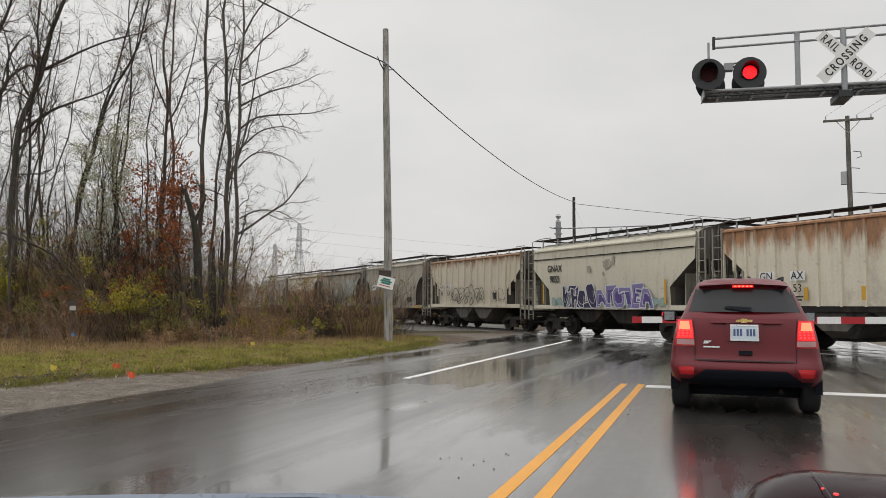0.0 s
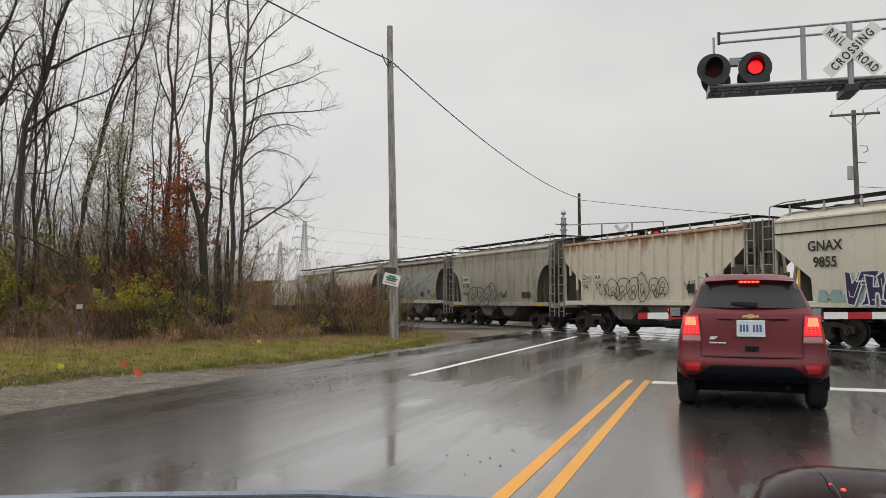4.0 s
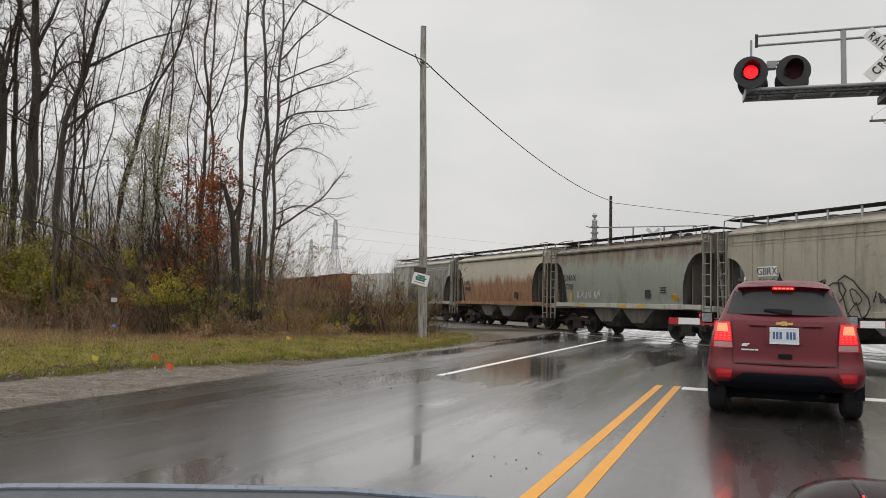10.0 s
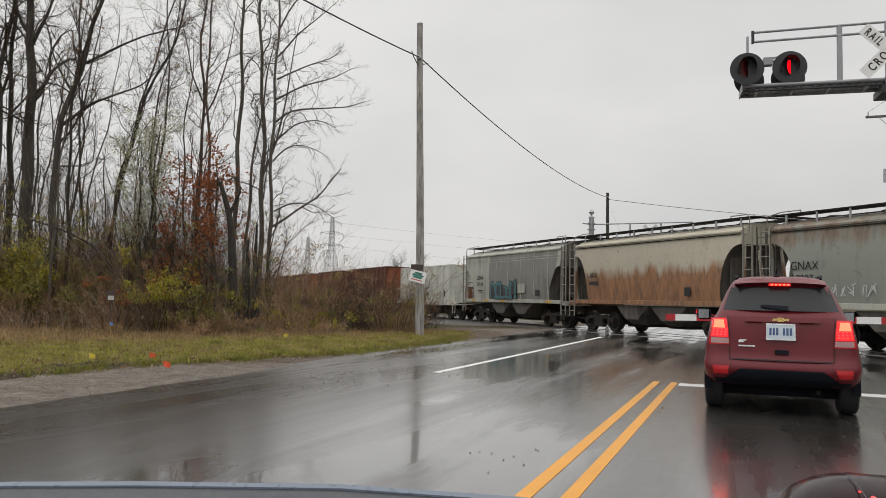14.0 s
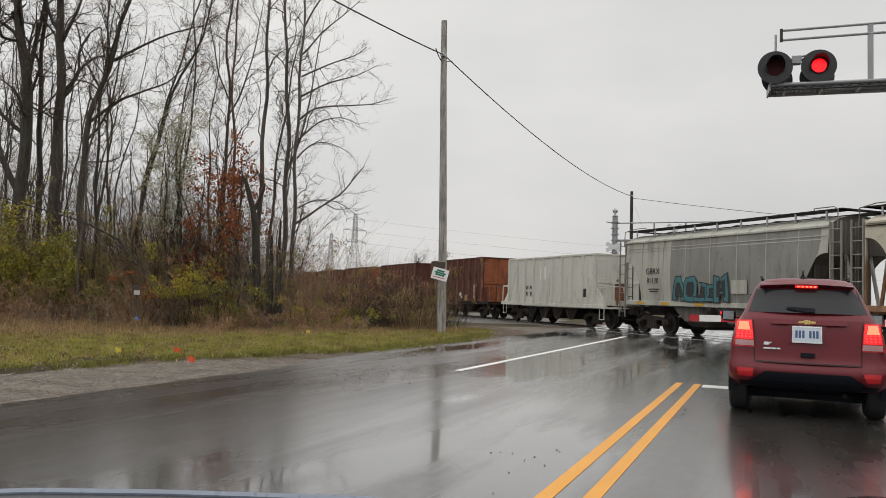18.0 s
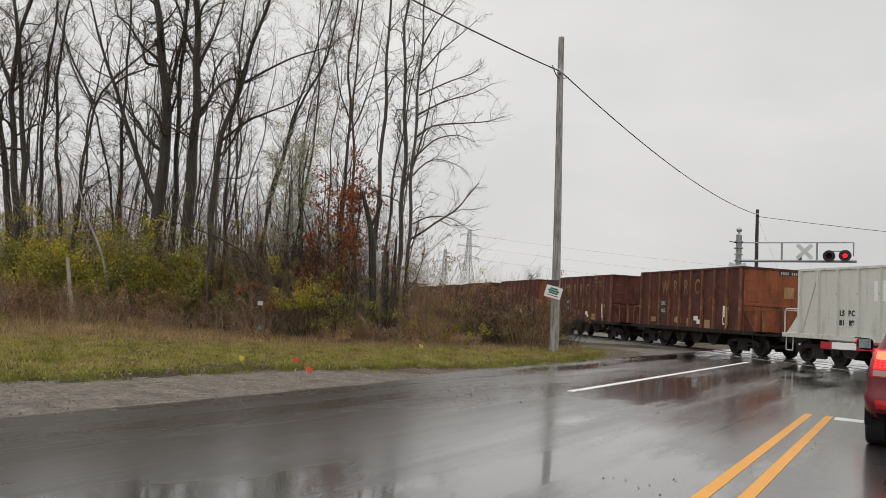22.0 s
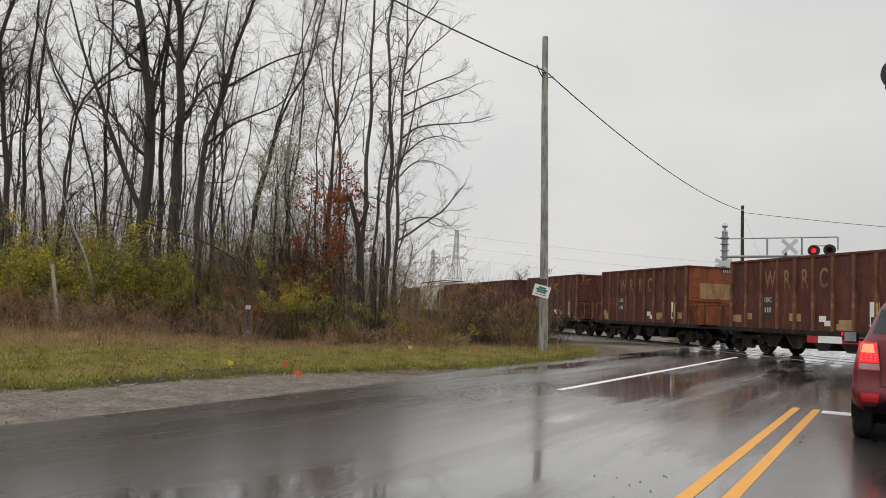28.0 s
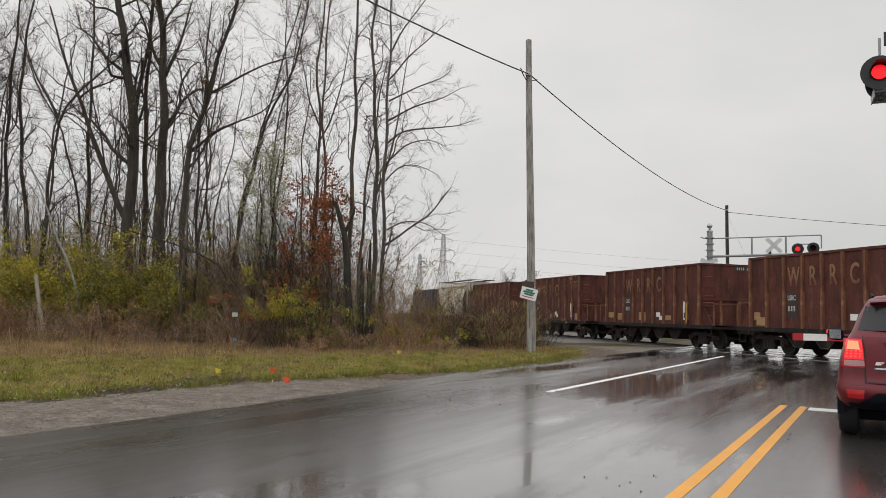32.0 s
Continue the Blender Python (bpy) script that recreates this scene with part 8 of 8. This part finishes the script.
        bush(x, y, rnd.uniform(0.7, 1.6), rnd.uniform(0.35, 0.9), 34, 820 + i, "low weedy growth at the front of the brush", (DEAD_LEAF, OLIVE_LEAF, DEAD_LEAF)[i % 3], 160, 0.035, BROWN_STEM, "weed_patch", "weeds", r=0.007, spread=0.7)
    # knee-high dead brambles in front
    for i in range(34):
        k = i / 33
        x = -37.5 + 23.0 * k
        y = 14.6 + 8.0 * min(1, k * 1.55) + rnd.uniform(-1.5, 1.2) + (3.0 * max(0, k - 0.75) / 0.25)
        bush(x, y, rnd.uniform(2.0, 3.4), rnd.uniform(0.9, 2.1) * (1.0 if k < 0.6 else 0.65), 115, 500 + i, "brown dead brambles in front of the wood", DEAD_LEAF, 1000, 0.04, BROWN_STEM if i % 3 else STEM_GREY, "bramble_patch", "brambles", r=0.009, spread=0.45)


brush()


def scatter_grass():
    rg = np.random.default_rng(12)

    def blades(n, xr, yr, keep, h, w, material, name, label, droop=0.35):
        x, y = rg.uniform(*xr, n), rg.uniform(*yr, n)
        ok = keep(x, y)
        x, y = x[ok], y[ok]
        n = len(x)
        z = np.array([ground_z(a, b) for a, b in zip(x, y)]) - 0.01
        a = rg.uniform(0, 2 * np.pi, n)
        hh = rg.uniform(h[0], h[1], n) * (0.5 + 0.8 * rg.random(n)) * (0.3 + 0.8 * tuft(x, y) + 0.6 * hump(x, y))
        ww = rg.uniform(w[0], w[1], n)
        base = np.stack([x, y, z], 1)
        side = np.stack([np.cos(a), np.sin(a), 0 * a], 1) * ww[:, None]
        tip = base + np.stack([rg.normal(0, droop, n) * hh, rg.normal(0, droop, n) * hh, hh], 1)
        me = tri_mesh(name, np.stack([base - side, base + side, tip], 1), material)
        ob = new(name, me)
        tagged(ob, label, "grass", kind="stuff")

    def front(y):
        """How far to the left the brush begins."""
        return np.where(y < 18, -18.0 - (y - 8) * 0.75, np.where(y < 25, -25.5 + (y - 18) * 1.2, -17.1 + (y - 25) * 0.45))

    def edge(y):
        return np.interp(y, (0, 6, 12, 14.5, 17, 20, 25.5, 31, 60), (-11.2, -10.8, -10.2, -9.2, -8.7, -8.5, -9.2, -10.6, -10.6))

    def dry(y):
        """Where the green verge turns to dry stalks."""
        return np.interp(y, (0, 12, 13, 15.4, 17, 19, 20.6, 21.5, 26), (-22, -21, -20.4, -18.5, -17.9, -16.9, -15.5, -13.6, -12.6)) + 0.9

    def mud(x, y):
        return ((x + 10.75 + 0.1 * (y - 10.4)) / 0.75) ** 2 + ((y - 10.4) / 4.2) ** 2 + 0.7 * np.sin(3 * x + 2 * y) * np.sin(5 * y - 2 * x) < 0.8

    wob = lambda x, y: 0.35 * np.sin(x * 1.7 + y) + 0.3 * np.sin(y * 2.3 - x)
    mix = lambda x, y: 0.5 + 0.22 * np.sin(x * 0.9 + 1.3 * np.sin(y * 0.7)) + 0.2 * np.sin(y * 1.1 + 1.7 * np.sin(x * 0.6 + 1)) + 0.16 * np.sin(3.1 * x - 2.3 * y)
    tuft = lambda x, y: np.clip(0.5 + 0.45 * np.sin(6.1 * x + 1.9 * np.sin(4.1 * y)) * np.sin(5.3 * y + 1.7 * np.sin(4.9 * x + 2)) + 0.35 * np.sin(13.0 * x + 3 * np.sin(7 * y)) * np.sin(11.0 * y + 2 * np.sin(9 * x)), 0, 1)
    hump = lambda x, y: np.clip(0.5 + 0.5 * np.sin(1.9 * x + 1.6 * np.sin(1.1 * y + 0.4 * x)) * np.sin(1.3 * y + 1.5 * np.sin(1.7 * x)) + 0.3 * np.sin(3.7 * x + 2 * np.sin(2.3 * y)), 0, 1) ** 1.5
    near = lambda x, y: (x < edge(y) + wob(x, y) * 0.5) & (x > dry(y) - 2.0 * rg.random(len(x)) ** 2) & (~mud(x, y) | (rg.random(len(x)) < 0.33)) & (rg.random(len(x)) < np.clip(0.55 + 0.7 * (edge(y) - x), 0.1, 1) * (0.15 + 0.95 * tuft(x, y)))
    blades(700000, (-24, -8.2), (1, 31), lambda x, y: near(x, y) & (rg.random(len(x)) < mix(x, y) + 0.30), (0.03, 0.12), (0.010, 0.020), GREEN_BLADE, "green_grass", "short green roadside grass", 0.5)
    blades(150000, (-24, -8.2), (1, 31), lambda x, y: near(x, y) & (rg.random(len(x)) < 0.85 - mix(x, y)), (0.03, 0.10), (0.008, 0.016), PALE_BLADE, "yellowed_grass", "short yellowed roadside grass", 0.6)
    blades(190000, (-36, -10), (3, 32), lambda x, y: (x < dry(y) + 0.8 * wob(x, y)) & (x > front(y) - 7) & (rg.random(len(x)) < np.clip(0.2 + 0.35 * (dry(y) - x), 0, 1) * (0.15 + 0.9 * tuft(x * 0.8, y * 0.8))), (0.05, 0.24), (0.008, 0.016), BROWN_BLADE, "dry_grass", "tall dry brown grass before the brush", 0.3)
    blades(60000, (-23, -8.5), (2, 30), lambda x, y: (x < edge(y) + 0.4) & (x > dry(y) - 2) & (rg.random(len(x)) < 1.3 * (0.62 - mix(x * 1.7, y * 1.6))), (0.02, 0.06), (0.007, 0.013), BROWN_BLADE, "thatch", "flattened dead grass among the green", 0.9)
    blades(5000, (-22, -9), (2, 30), lambda x, y: (x < edge(y) - 0.8 + wob(x, y)) & (x > front(y)), (0.08, 0.22), (0.005, 0.010), BROWN_BLADE, "dry_grass_tufts", "thin dry stalks among the green grass", 0.3)
    blades(16000, (-60, -25), (16, 50), lambda x, y: (y + x * 1.0157 < 22) & (x < -24), (0.3, 0.7), (0.01, 0.02), BROWN_BLADE, "wood_floor_grass", "dry stalks on the floor of the wood", 0.3)
    # weedy clumps that break up the turf
    for n, (lo, hi), mat, name, label, reach in ((1500, (0.05, 0.15), GREEN_BLADE, "weed_clumps", "coarse green weed clumps in the verge", 0.0), (1200, (0.06, 0.16), PALE_BLADE, "straw_clumps", "straw-coloured grass clumps in the verge", 0.0), (380, (0.12, 0.32), BROWN_BLADE, "dead_weed_clumps", "tall dead weeds before the brush", 5.0)):
        cx, cy = rg.uniform(-26, -8.8, n * 3), rg.uniform(4, 29, n * 3)
        ok = (cx < edge(cy) - 0.3) & (cx > dry(cy) - 1.5 - reach) & ((reach == 0) | (cx < dry(cy) + 1.5))
        cx, cy = cx[ok][:n], cy[ok][:n]
        per = 46
        m = len(cx) * per
        s = np.repeat(rg.uniform(0.05, 0.22, len(cx)), per)
        x, y = np.repeat(cx, per) + rg.normal(0, 1, m) * s, np.repeat(cy, per) + rg.normal(0, 1, m) * s
        z = np.array([ground_z(a, b) for a, b in zip(x, y)]) - 0.01
        a = rg.uniform(0, 2 * np.pi, m)
        hh = rg.uniform(lo, hi, m)
        base = np.stack([x, y, z], 1)
        side = np.stack([np.cos(a), np.sin(a), 0 * a], 1) * rg.uniform(0.004, 0.010, m)[:, None]
        tip = base + np.stack([rg.normal(0, 0.45, m) * hh, rg.normal(0, 0.45, m) * hh, hh], 1)
        ob = new(name, tri_mesh(name, np.stack([base - side, base + side, tip], 1), mat))
        tagged(ob, label, "grass", kind="stuff")
    # coarse tufts that lean out over the gravel
    n, per = 620, 34
    cy = rg.uniform(3, 27, n)
    cx = edge(cy) + 0.4 * wob(edge(cy), cy) + rg.normal(-0.1, 0.22, n)
    m = n * per
    s = np.repeat(rg.uniform(0.03, 0.14, n), per)
    x, y = np.repeat(cx, per) + rg.normal(0, 1, m) * s, np.repeat(cy, per) + rg.normal(0, 1, m) * s
    a, hh = rg.uniform(0, 2 * np.pi, m), np.repeat(rg.uniform(0.4, 1.2, n), per) * rg.uniform(0.05, 0.16, m)
    base = np.stack([x, y, np.full(m, -0.045)], 1)
    side = np.stack([np.cos(a), np.sin(a), 0 * a], 1) * rg.uniform(0.004, 0.011, m)[:, None]
    tip = base + np.stack([rg.normal(0.1, 0.5, m) * hh, rg.normal(0, 0.5, m) * hh, hh], 1)
    ob = new("edge_tufts", tri_mesh("edge_tufts", np.stack([base - side, base + side, tip], 1), leafy("dark_weed_blade", [(0.09, 0.115, 0.022), (0.17, 0.20, 0.036), (0.30, 0.29, 0.07), (0.20, 0.14, 0.06)], patch=0.5, size=1.2)))
    tagged(ob, "ragged weeds and grass tufts along the gravel edge", "grass", kind="stuff")
    # a dark bare patch where vehicles turned
    sh = Shape()
    m = 64
    for k in range(12):
        for i in range(m):
            a = 2 * math.pi * i / m
            q = (k + 1) / 12 * (1 + 0.22 * math.sin(5 * a) + 0.15 * math.sin(11 * a + 1) + 0.12 * math.sin(23 * a + 2))
            x, y = -11.0 + 0.75 * q * math.cos(a) - 0.4 * q * math.sin(a), 10.4 + 4.2 * q * math.sin(a)
            sh.v.append((x, y, ground_z(x, y) + 0.05 - 0.07 * (k / 11) ** 2 + 0.05 * noise.noise((x * 3, y * 2, 0)) + 0.04 * noise.noise((x * 9, y * 9, 3))))
    sh.f.append(tuple(range(m)))
    for k in range(11):
        for i in range(m):
            j = (i + 1) % m
            sh.f.append((k * m + i, (k + 1) * m + i, (k + 1) * m + j, k * m + j))
    solid("mud_patch", sh, earth("dark_wet_mud", [(0.3, (0.028, 0.022, 0.016)), (0.5, (0.05, 0.04, 0.028)), (0.7, (0.085, 0.07, 0.048))], 3.5, 0.7, 0.9), "dark wet mud with trodden grass beside the gravel", "mud", True, kind="structure")
    # fallen leaves
    n = 15000
    x, y = rg.uniform(-20, -8.4, n), rg.uniform(2, 28, n)
    ok = x < edge(y) + 0.4
    P = [Vector((a, b, ground_z(a, b) + 0.03 + 0.06 * rg.random())) for a, b in zip(x[ok], y[ok])]
    ob = new("fallen_leaves", leaf_mesh("fallen_leaves", P, 0.033, leafy("fallen_leaf_mix", [(0.30, 0.19, 0.09), (0.14, 0.085, 0.045), (0.44, 0.37, 0.26), (0.10, 0.065, 0.035), (0.22, 0.12, 0.06)]), 5))
    tagged(ob, "fallen brown and tan leaves lying in the grass", "leaves", kind="stuff")


scatter_grass()

# ---- small things by the road, and the car's own dashboard ----
def marker_flag(x, y, mat, label, h=0.28, turn=20, seed=0):
    F = thing("marker_flag", label, "marker flag", pose(x, y, ground_z(x, y)), group="utility marker flags")
    rnd = random.Random(seed)
    lx = rnd.uniform(-0.05, 0.05)
    part("wire_stake", Shape().rod((0, 0, -0.05), (lx, 0, h), 0.004, None, 5), GALV, F)
    cloth = Shape()
    n = 5
    top = [(lx + 0.13 * i / n, 0.012 * math.sin(i * 1.4), h - 0.03 * (i / n) ** 2) for i in range(n + 1)]
    bot = [(lx + 0.12 * i / n, 0.012 * math.sin(i * 1.4 + 0.5), h - 0.10 - 0.02 * (i / n)) for i in range(n + 1)]
    rings = [[a, (a[0], a[1] + 0.003, a[2]), (b[0], b[1] + 0.003, b[2]), b] for a, b in zip(top, bot)]
    part("flag", cloth.loft(rings), mat, F, at=pose(0, 0, 0, 0, 0, turn))


FLAG_ORANGE = paint("orange_flag_plastic", (0.75, 0.10, 0.03), 0.9, 0.5, scale=8, bump_s=0.05)
FLAG_YELLOW = paint("yellow_flag_plastic", (0.72, 0.55, 0.06), 0.9, 0.5, scale=8, bump_s=0.05)
FLAG_BLUE = paint("blue_flag_plastic", (0.07, 0.27, 0.62), 0.9, 0.5, scale=8, bump_s=0.05)
marker_flag(-9.42, 10.95, FLAG_ORANGE, "small orange marker flag at the gravel edge", 0.16, 20, 1)
marker_flag(-11.0, 12.25, FLAG_ORANGE, "small orange marker flag in the grass", 0.18, 40, 2)
marker_flag(-12.0, 11.8, FLAG_YELLOW, "small yellow marker flag in the grass", 0.18, 15, 3)
marker_flag(-13.3, 20.75, FLAG_YELLOW, "small yellow marker flag in the grass", 0.22, 30, 4)
marker_flag(-19.6, 20.0, FLAG_BLUE, "small blue marker flag before the brush", 0.5, 50, 5)
marker_flag(-15.4, 25.3, FLAG_BLUE, "small blue marker flag before the brush", 0.55, 20, 6)


def old_post():
    sh = Shape()
    sh.loft([[(dx + r * math.cos(2 * math.pi * i / 10), dy + r * math.sin(2 * math.pi * i / 10), z) for i in range(10)] for dx, dy, z, r in ((0, 0, -0.3, 0.085), (-0.13, -0.08, 0.6, 0.082), (-0.29, -0.18, 1.6, 0.075), (-0.45, -0.27, 2.6, 0.07))])
    solid("old_post", sh, paint("bleached_post_wood", (0.40, 0.36, 0.30), 0.75, 0.85, scale=5, streak=(0.2, 0.17, 0.14), streak_amt=0.4, spec=0.1), "short leaning weathered wooden post in the dry grass", "post", True, m=pose(-28.3, 18.8, -0.1))
    S = thing("small_sign", "small brown and white notice hidden in the brush", "sign", pose(-20.05, 20.5, 0, 0, 0, 25))
    part("stake", Shape().box(-0.02, 0.02, -0.02, 0.02, -0.2, 1.35), BROWN_BOARD, S)
    part("board", Shape().box(-0.15, 0.15, -0.035, -0.02, 1.02, 1.36), BROWN_BOARD, S, bevel=0.004)
    part("notice", Shape().box(-0.09, 0.11, -0.04, -0.036, 1.05, 1.2), TEXT_WHITE, S)


old_post()


def loose_stones():
    rnd = random.Random(9)
    sh = Shape()
    def stone(x, y, z, s):
        k = len(sh.v)
        pts = [(1, 0, 0), (0, 1, 0), (-1, 0, 0), (0, -1, 0), (0, 0, 1), (0, 0, -0.4)]
        for p in pts:
            sh.v.append((x + p[0] * s * rnd.uniform(0.6, 1.2), y + p[1] * s * rnd.uniform(0.6, 1.2), z + p[2] * s * rnd.uniform(0.5, 0.9)))
        for f in ((0, 1, 4), (1, 2, 4), (2, 3, 4), (3, 0, 4), (1, 0, 5), (2, 1, 5), (3, 2, 5), (0, 3, 5)):
            sh.f.append(tuple(k + i for i in f))
    for i in range(150):
        a, b = rnd.gauss(0, 1), rnd.gauss(0, 1)
        stone(-5.9 + 0.5 * a, 12.6 + 1.5 * b, 0.004, rnd.uniform(0.007, 0.022))
    for i in range(160):
        stone(rnd.uniform(-7.6, -4.2), rnd.uniform(6, 22), 0.003, rnd.uniform(0.004, 0.011))
    for i in range(10):
        stone(rnd.uniform(-2.2, -1.6), rnd.uniform(5, 7), 0.003, rnd.uniform(0.008, 0.014))
    ob = new("road_grit", sh.mesh("road_grit", paint("dark_wet_stone", (0.035, 0.033, 0.03), 0.6, 0.4, scale=9)))
    tagged(ob, "dark grit and pebbles scattered on the wet asphalt", "gravel", kind="stuff")
    sh = Shape()
    for i in range(250):
        stone(rnd.uniform(-6.6, -3.0), rnd.uniform(4.5, 13), 0.002, rnd.uniform(0.003, 0.008))
    for i in range(7000):
        y = rnd.uniform(2, 27)
        x = ROAD_L - abs(rnd.gauss(0, 1.5)) - 0.05 + (rnd.uniform(0, 0.55) if rnd.random() < 0.15 else 0)
        if x < -10.8:
            continue
        stone(x, y, 0.0, rnd.choice((0.005, 0.006, 0.008, 0.011, 0.015)) * rnd.uniform(0.8, 1.3))
    ob = new("shoulder_stones", sh.mesh("shoulder_stones", leafy("mixed_gravel_stone", [(0.14, 0.12, 0.10), (0.24, 0.21, 0.18), (0.34, 0.31, 0.28), (0.19, 0.155, 0.12)], 0.7)))
    tagged(ob, "loose pale gravel lying along the shoulder", "gravel", kind="stuff")


loose_stones()


def track_stones():
    rnd = random.Random(19)
    sh = Shape()
    for i in range(7000):
        s, o = rnd.uniform(9.5, 42), rnd.uniform(0.2, 3.4)
        p = on_track(s, o, -0.03 - 0.14 * max(0, (o - 1.9) / 1.3))
        k = len(sh.v)
        r = rnd.uniform(0.018, 0.045)
        for q in ((1, 0, 0), (0, 1, 0), (-1, 0, 0), (0, -1, 0), (0, 0, 1)):
            sh.v.append((p.x + q[0] * r * rnd.uniform(0.6, 1.2), p.y + q[1] * r * rnd.uniform(0.6, 1.2), p.z + q[2] * r))
        for f in ((0, 1, 4), (1, 2, 4), (2, 3, 4), (3, 0, 4)):
            sh.f.append(tuple(k + i for i in f))
    ob = new("ballast_stones", sh.mesh("ballast_stones", leafy("grey_ballast_stone", [(0.07, 0.065, 0.06), (0.15, 0.14, 0.13), (0.22, 0.21, 0.2)], 0.8)))
    tagged(ob, "crushed stones of the track ballast", "gravel", kind="stuff")


track_stones()


def far_tree_line():
    for i, (x, y, h) in enumerate(((-63.5, 137, 9.0),)):
        tree(x, y, h, 0.16, ((0, 0), (9, 0.3)), 600 + i, "rounded bare tree far beyond the track", plan=dict(kids=(30, 11, 7), clear=0.12, ratio=(0.62, 0.5, 0.5), angle=(28, 70), wander=0.2, fine=0.022), name="distant_tree")


far_tree_line()


def dashboard():
    DASH = paint("soft_black_dashboard", (0.03, 0.033, 0.04), 0.85, 0.35, scale=9, bump_s=0.1, spec=0.6)
    TRIM = paint("grey_blue_trim", (0.16, 0.19, 0.24), 0.9, 0.3, scale=9, bump_s=0, spec=0.6)
    D = thing("dashboard", "dark dashboard edge of the waiting car", "dashboard")
    far = [(-1.05, 0.30, 1.095), (-0.82, 0.47, 1.104), (-0.67, 0.56, 1.109), (-0.55, 0.61, 1.1115), (-0.37, 0.68, 1.113), (-0.2, 0.735, 1.107), (0.0, 0.78, 1.095), (0.3, 0.82, 1.08), (0.7, 0.82, 1.07)]
    rings = []
    for x, y, z in far:
        rings.append([(x, y, z), (x, y + 0.05, z - 0.03), (x, y + 0.05, z - 0.2), (x * 0.8, y - 0.3, z - 0.25), (x * 0.8, y - 0.3, z - 0.07)])
    part("dash_top", Shape().loft(rings), DASH, D, smooth=True)
    part("firewall", Shape().loft([[(x, y - 0.02, z - 0.19), (x, y - 0.10, z - 0.19), (x, y - 0.10, 0.002), (x, y - 0.02, 0.002)] for x, y, z in far]), DASH, D)
    edge = Shape()
    tube(edge, [Vector(p) + Vector((0, 0.005, 0.0)) for p in far], [0.005] * len(far), 6)
    part("edge_trim", edge.mesh("edge_trim", TRIM, True, fix=False), None, D)
    H = thing("instrument_hood", "glossy black instrument hood with small glowing spots for red reflections", "instrument hood")
    GLOSS = paint("glossy_black_plastic", (0.016, 0.004, 0.006), 0.92, 0.14, scale=30, bump_s=0.03, spec=0.12)
    RED_GLINT = glow("red_reflection_glow", (1.0, 0.05, 0.05), 1.2)
    rings = []
    for x, z in ((0.018, 1.09), (0.022, 1.125), (0.028, 1.143), (0.036, 1.153), (0.048, 1.160), (0.062, 1.165), (0.08, 1.168), (0.11, 1.168), (0.16, 1.168), (0.24, 1.166), (0.34, 1.162)):
        rings.append([(x, y, z - d) for y, d in ((0.615, 0.06), (0.63, 0.022), (0.645, 0.009), (0.67, 0.002), (0.70, 0.0), (0.73, 0.003), (0.76, 0.015), (0.78, 0.05), (0.78, 0.10), (0.615, 0.10))])
    part("hood", Shape().loft(rings), GLOSS, H, smooth=True)
    part("rim_strip", Shape().path([(0.076, 0.70, 1.169), (0.079, 0.66, 1.168), (0.083, 0.64, 1.162), (0.086, 0.622, 1.145)], 0.0004, 6), DASH, H)
    # small glowing spots stand in for red reflections on the gloss
    for x, y, z, r in ((0.088, 0.655, 1.1623, 0.0018), (0.080, 0.662, 1.1641, 0.0010), (0.052, 0.632, 1.1418, 0.0018), (0.034, 0.632, 1.1312, 0.0013)):
        part("painted_glint", Shape().loft([[(x + k * r * math.cos(a) * 1.1, y + k * r * math.sin(a) * 1.3, z + h) for a in [2 * math.pi * i / 14 for i in range(14)]] for k, h in ((1.0, -0.004), (1.0, 0.0), (0.6, 0.0005))]), RED_GLINT, H)


dashboard()



# ---- what moves ----
def motions():
    steps = [0.5 * i for i in range(65)]
    for c, s in CARS:
        walk(c, [(t, track_pose(s - rolled(t), 0, RAIL_TOP)) for t in steps])
    quick = [32.0 * i / 288 for i in range(289)]
    for w, ax in WHEELSETS:
        walk(w, [(t, pose(ax, 0, 0.457, 0, math.degrees(-rolled(t) / 0.457))) for t in quick])

    # the crossing lights: each beat lasts 1.357 s, 0.73 s of it on the first lamp
    for f, late in FLASHERS:
        rows = []
        on = late
        rows.append((0.0, pose(0, -0.03, 0, 0, 0, 0 if on else 180)))
        k = 0
        while True:
            beat, half = divmod(k, 2)
            t = 0.458 + 1.357 * beat + (0.727 if half else 0.0)
            if t > 31.8:
                break
            now = (half == 1) == late
            a, b = (0, 180) if on else (180, 360)
            if on != now:
                rows += [(t - 0.0667, pose(0, -0.03, 0, 0, 0, a)), (t - 0.0333, pose(0, -0.03, 0, 0, 0, a + 60)), (t, pose(0, -0.03, 0, 0, 0, a + 120)), (t + 0.0333, pose(0, -0.03, 0, 0, 0, b))]
                on = now
            k += 1
        rows.append((32.0, pose(0, -0.03, 0, 0, 0, 0 if on else 180)))
        walk(f, rows)


motions()
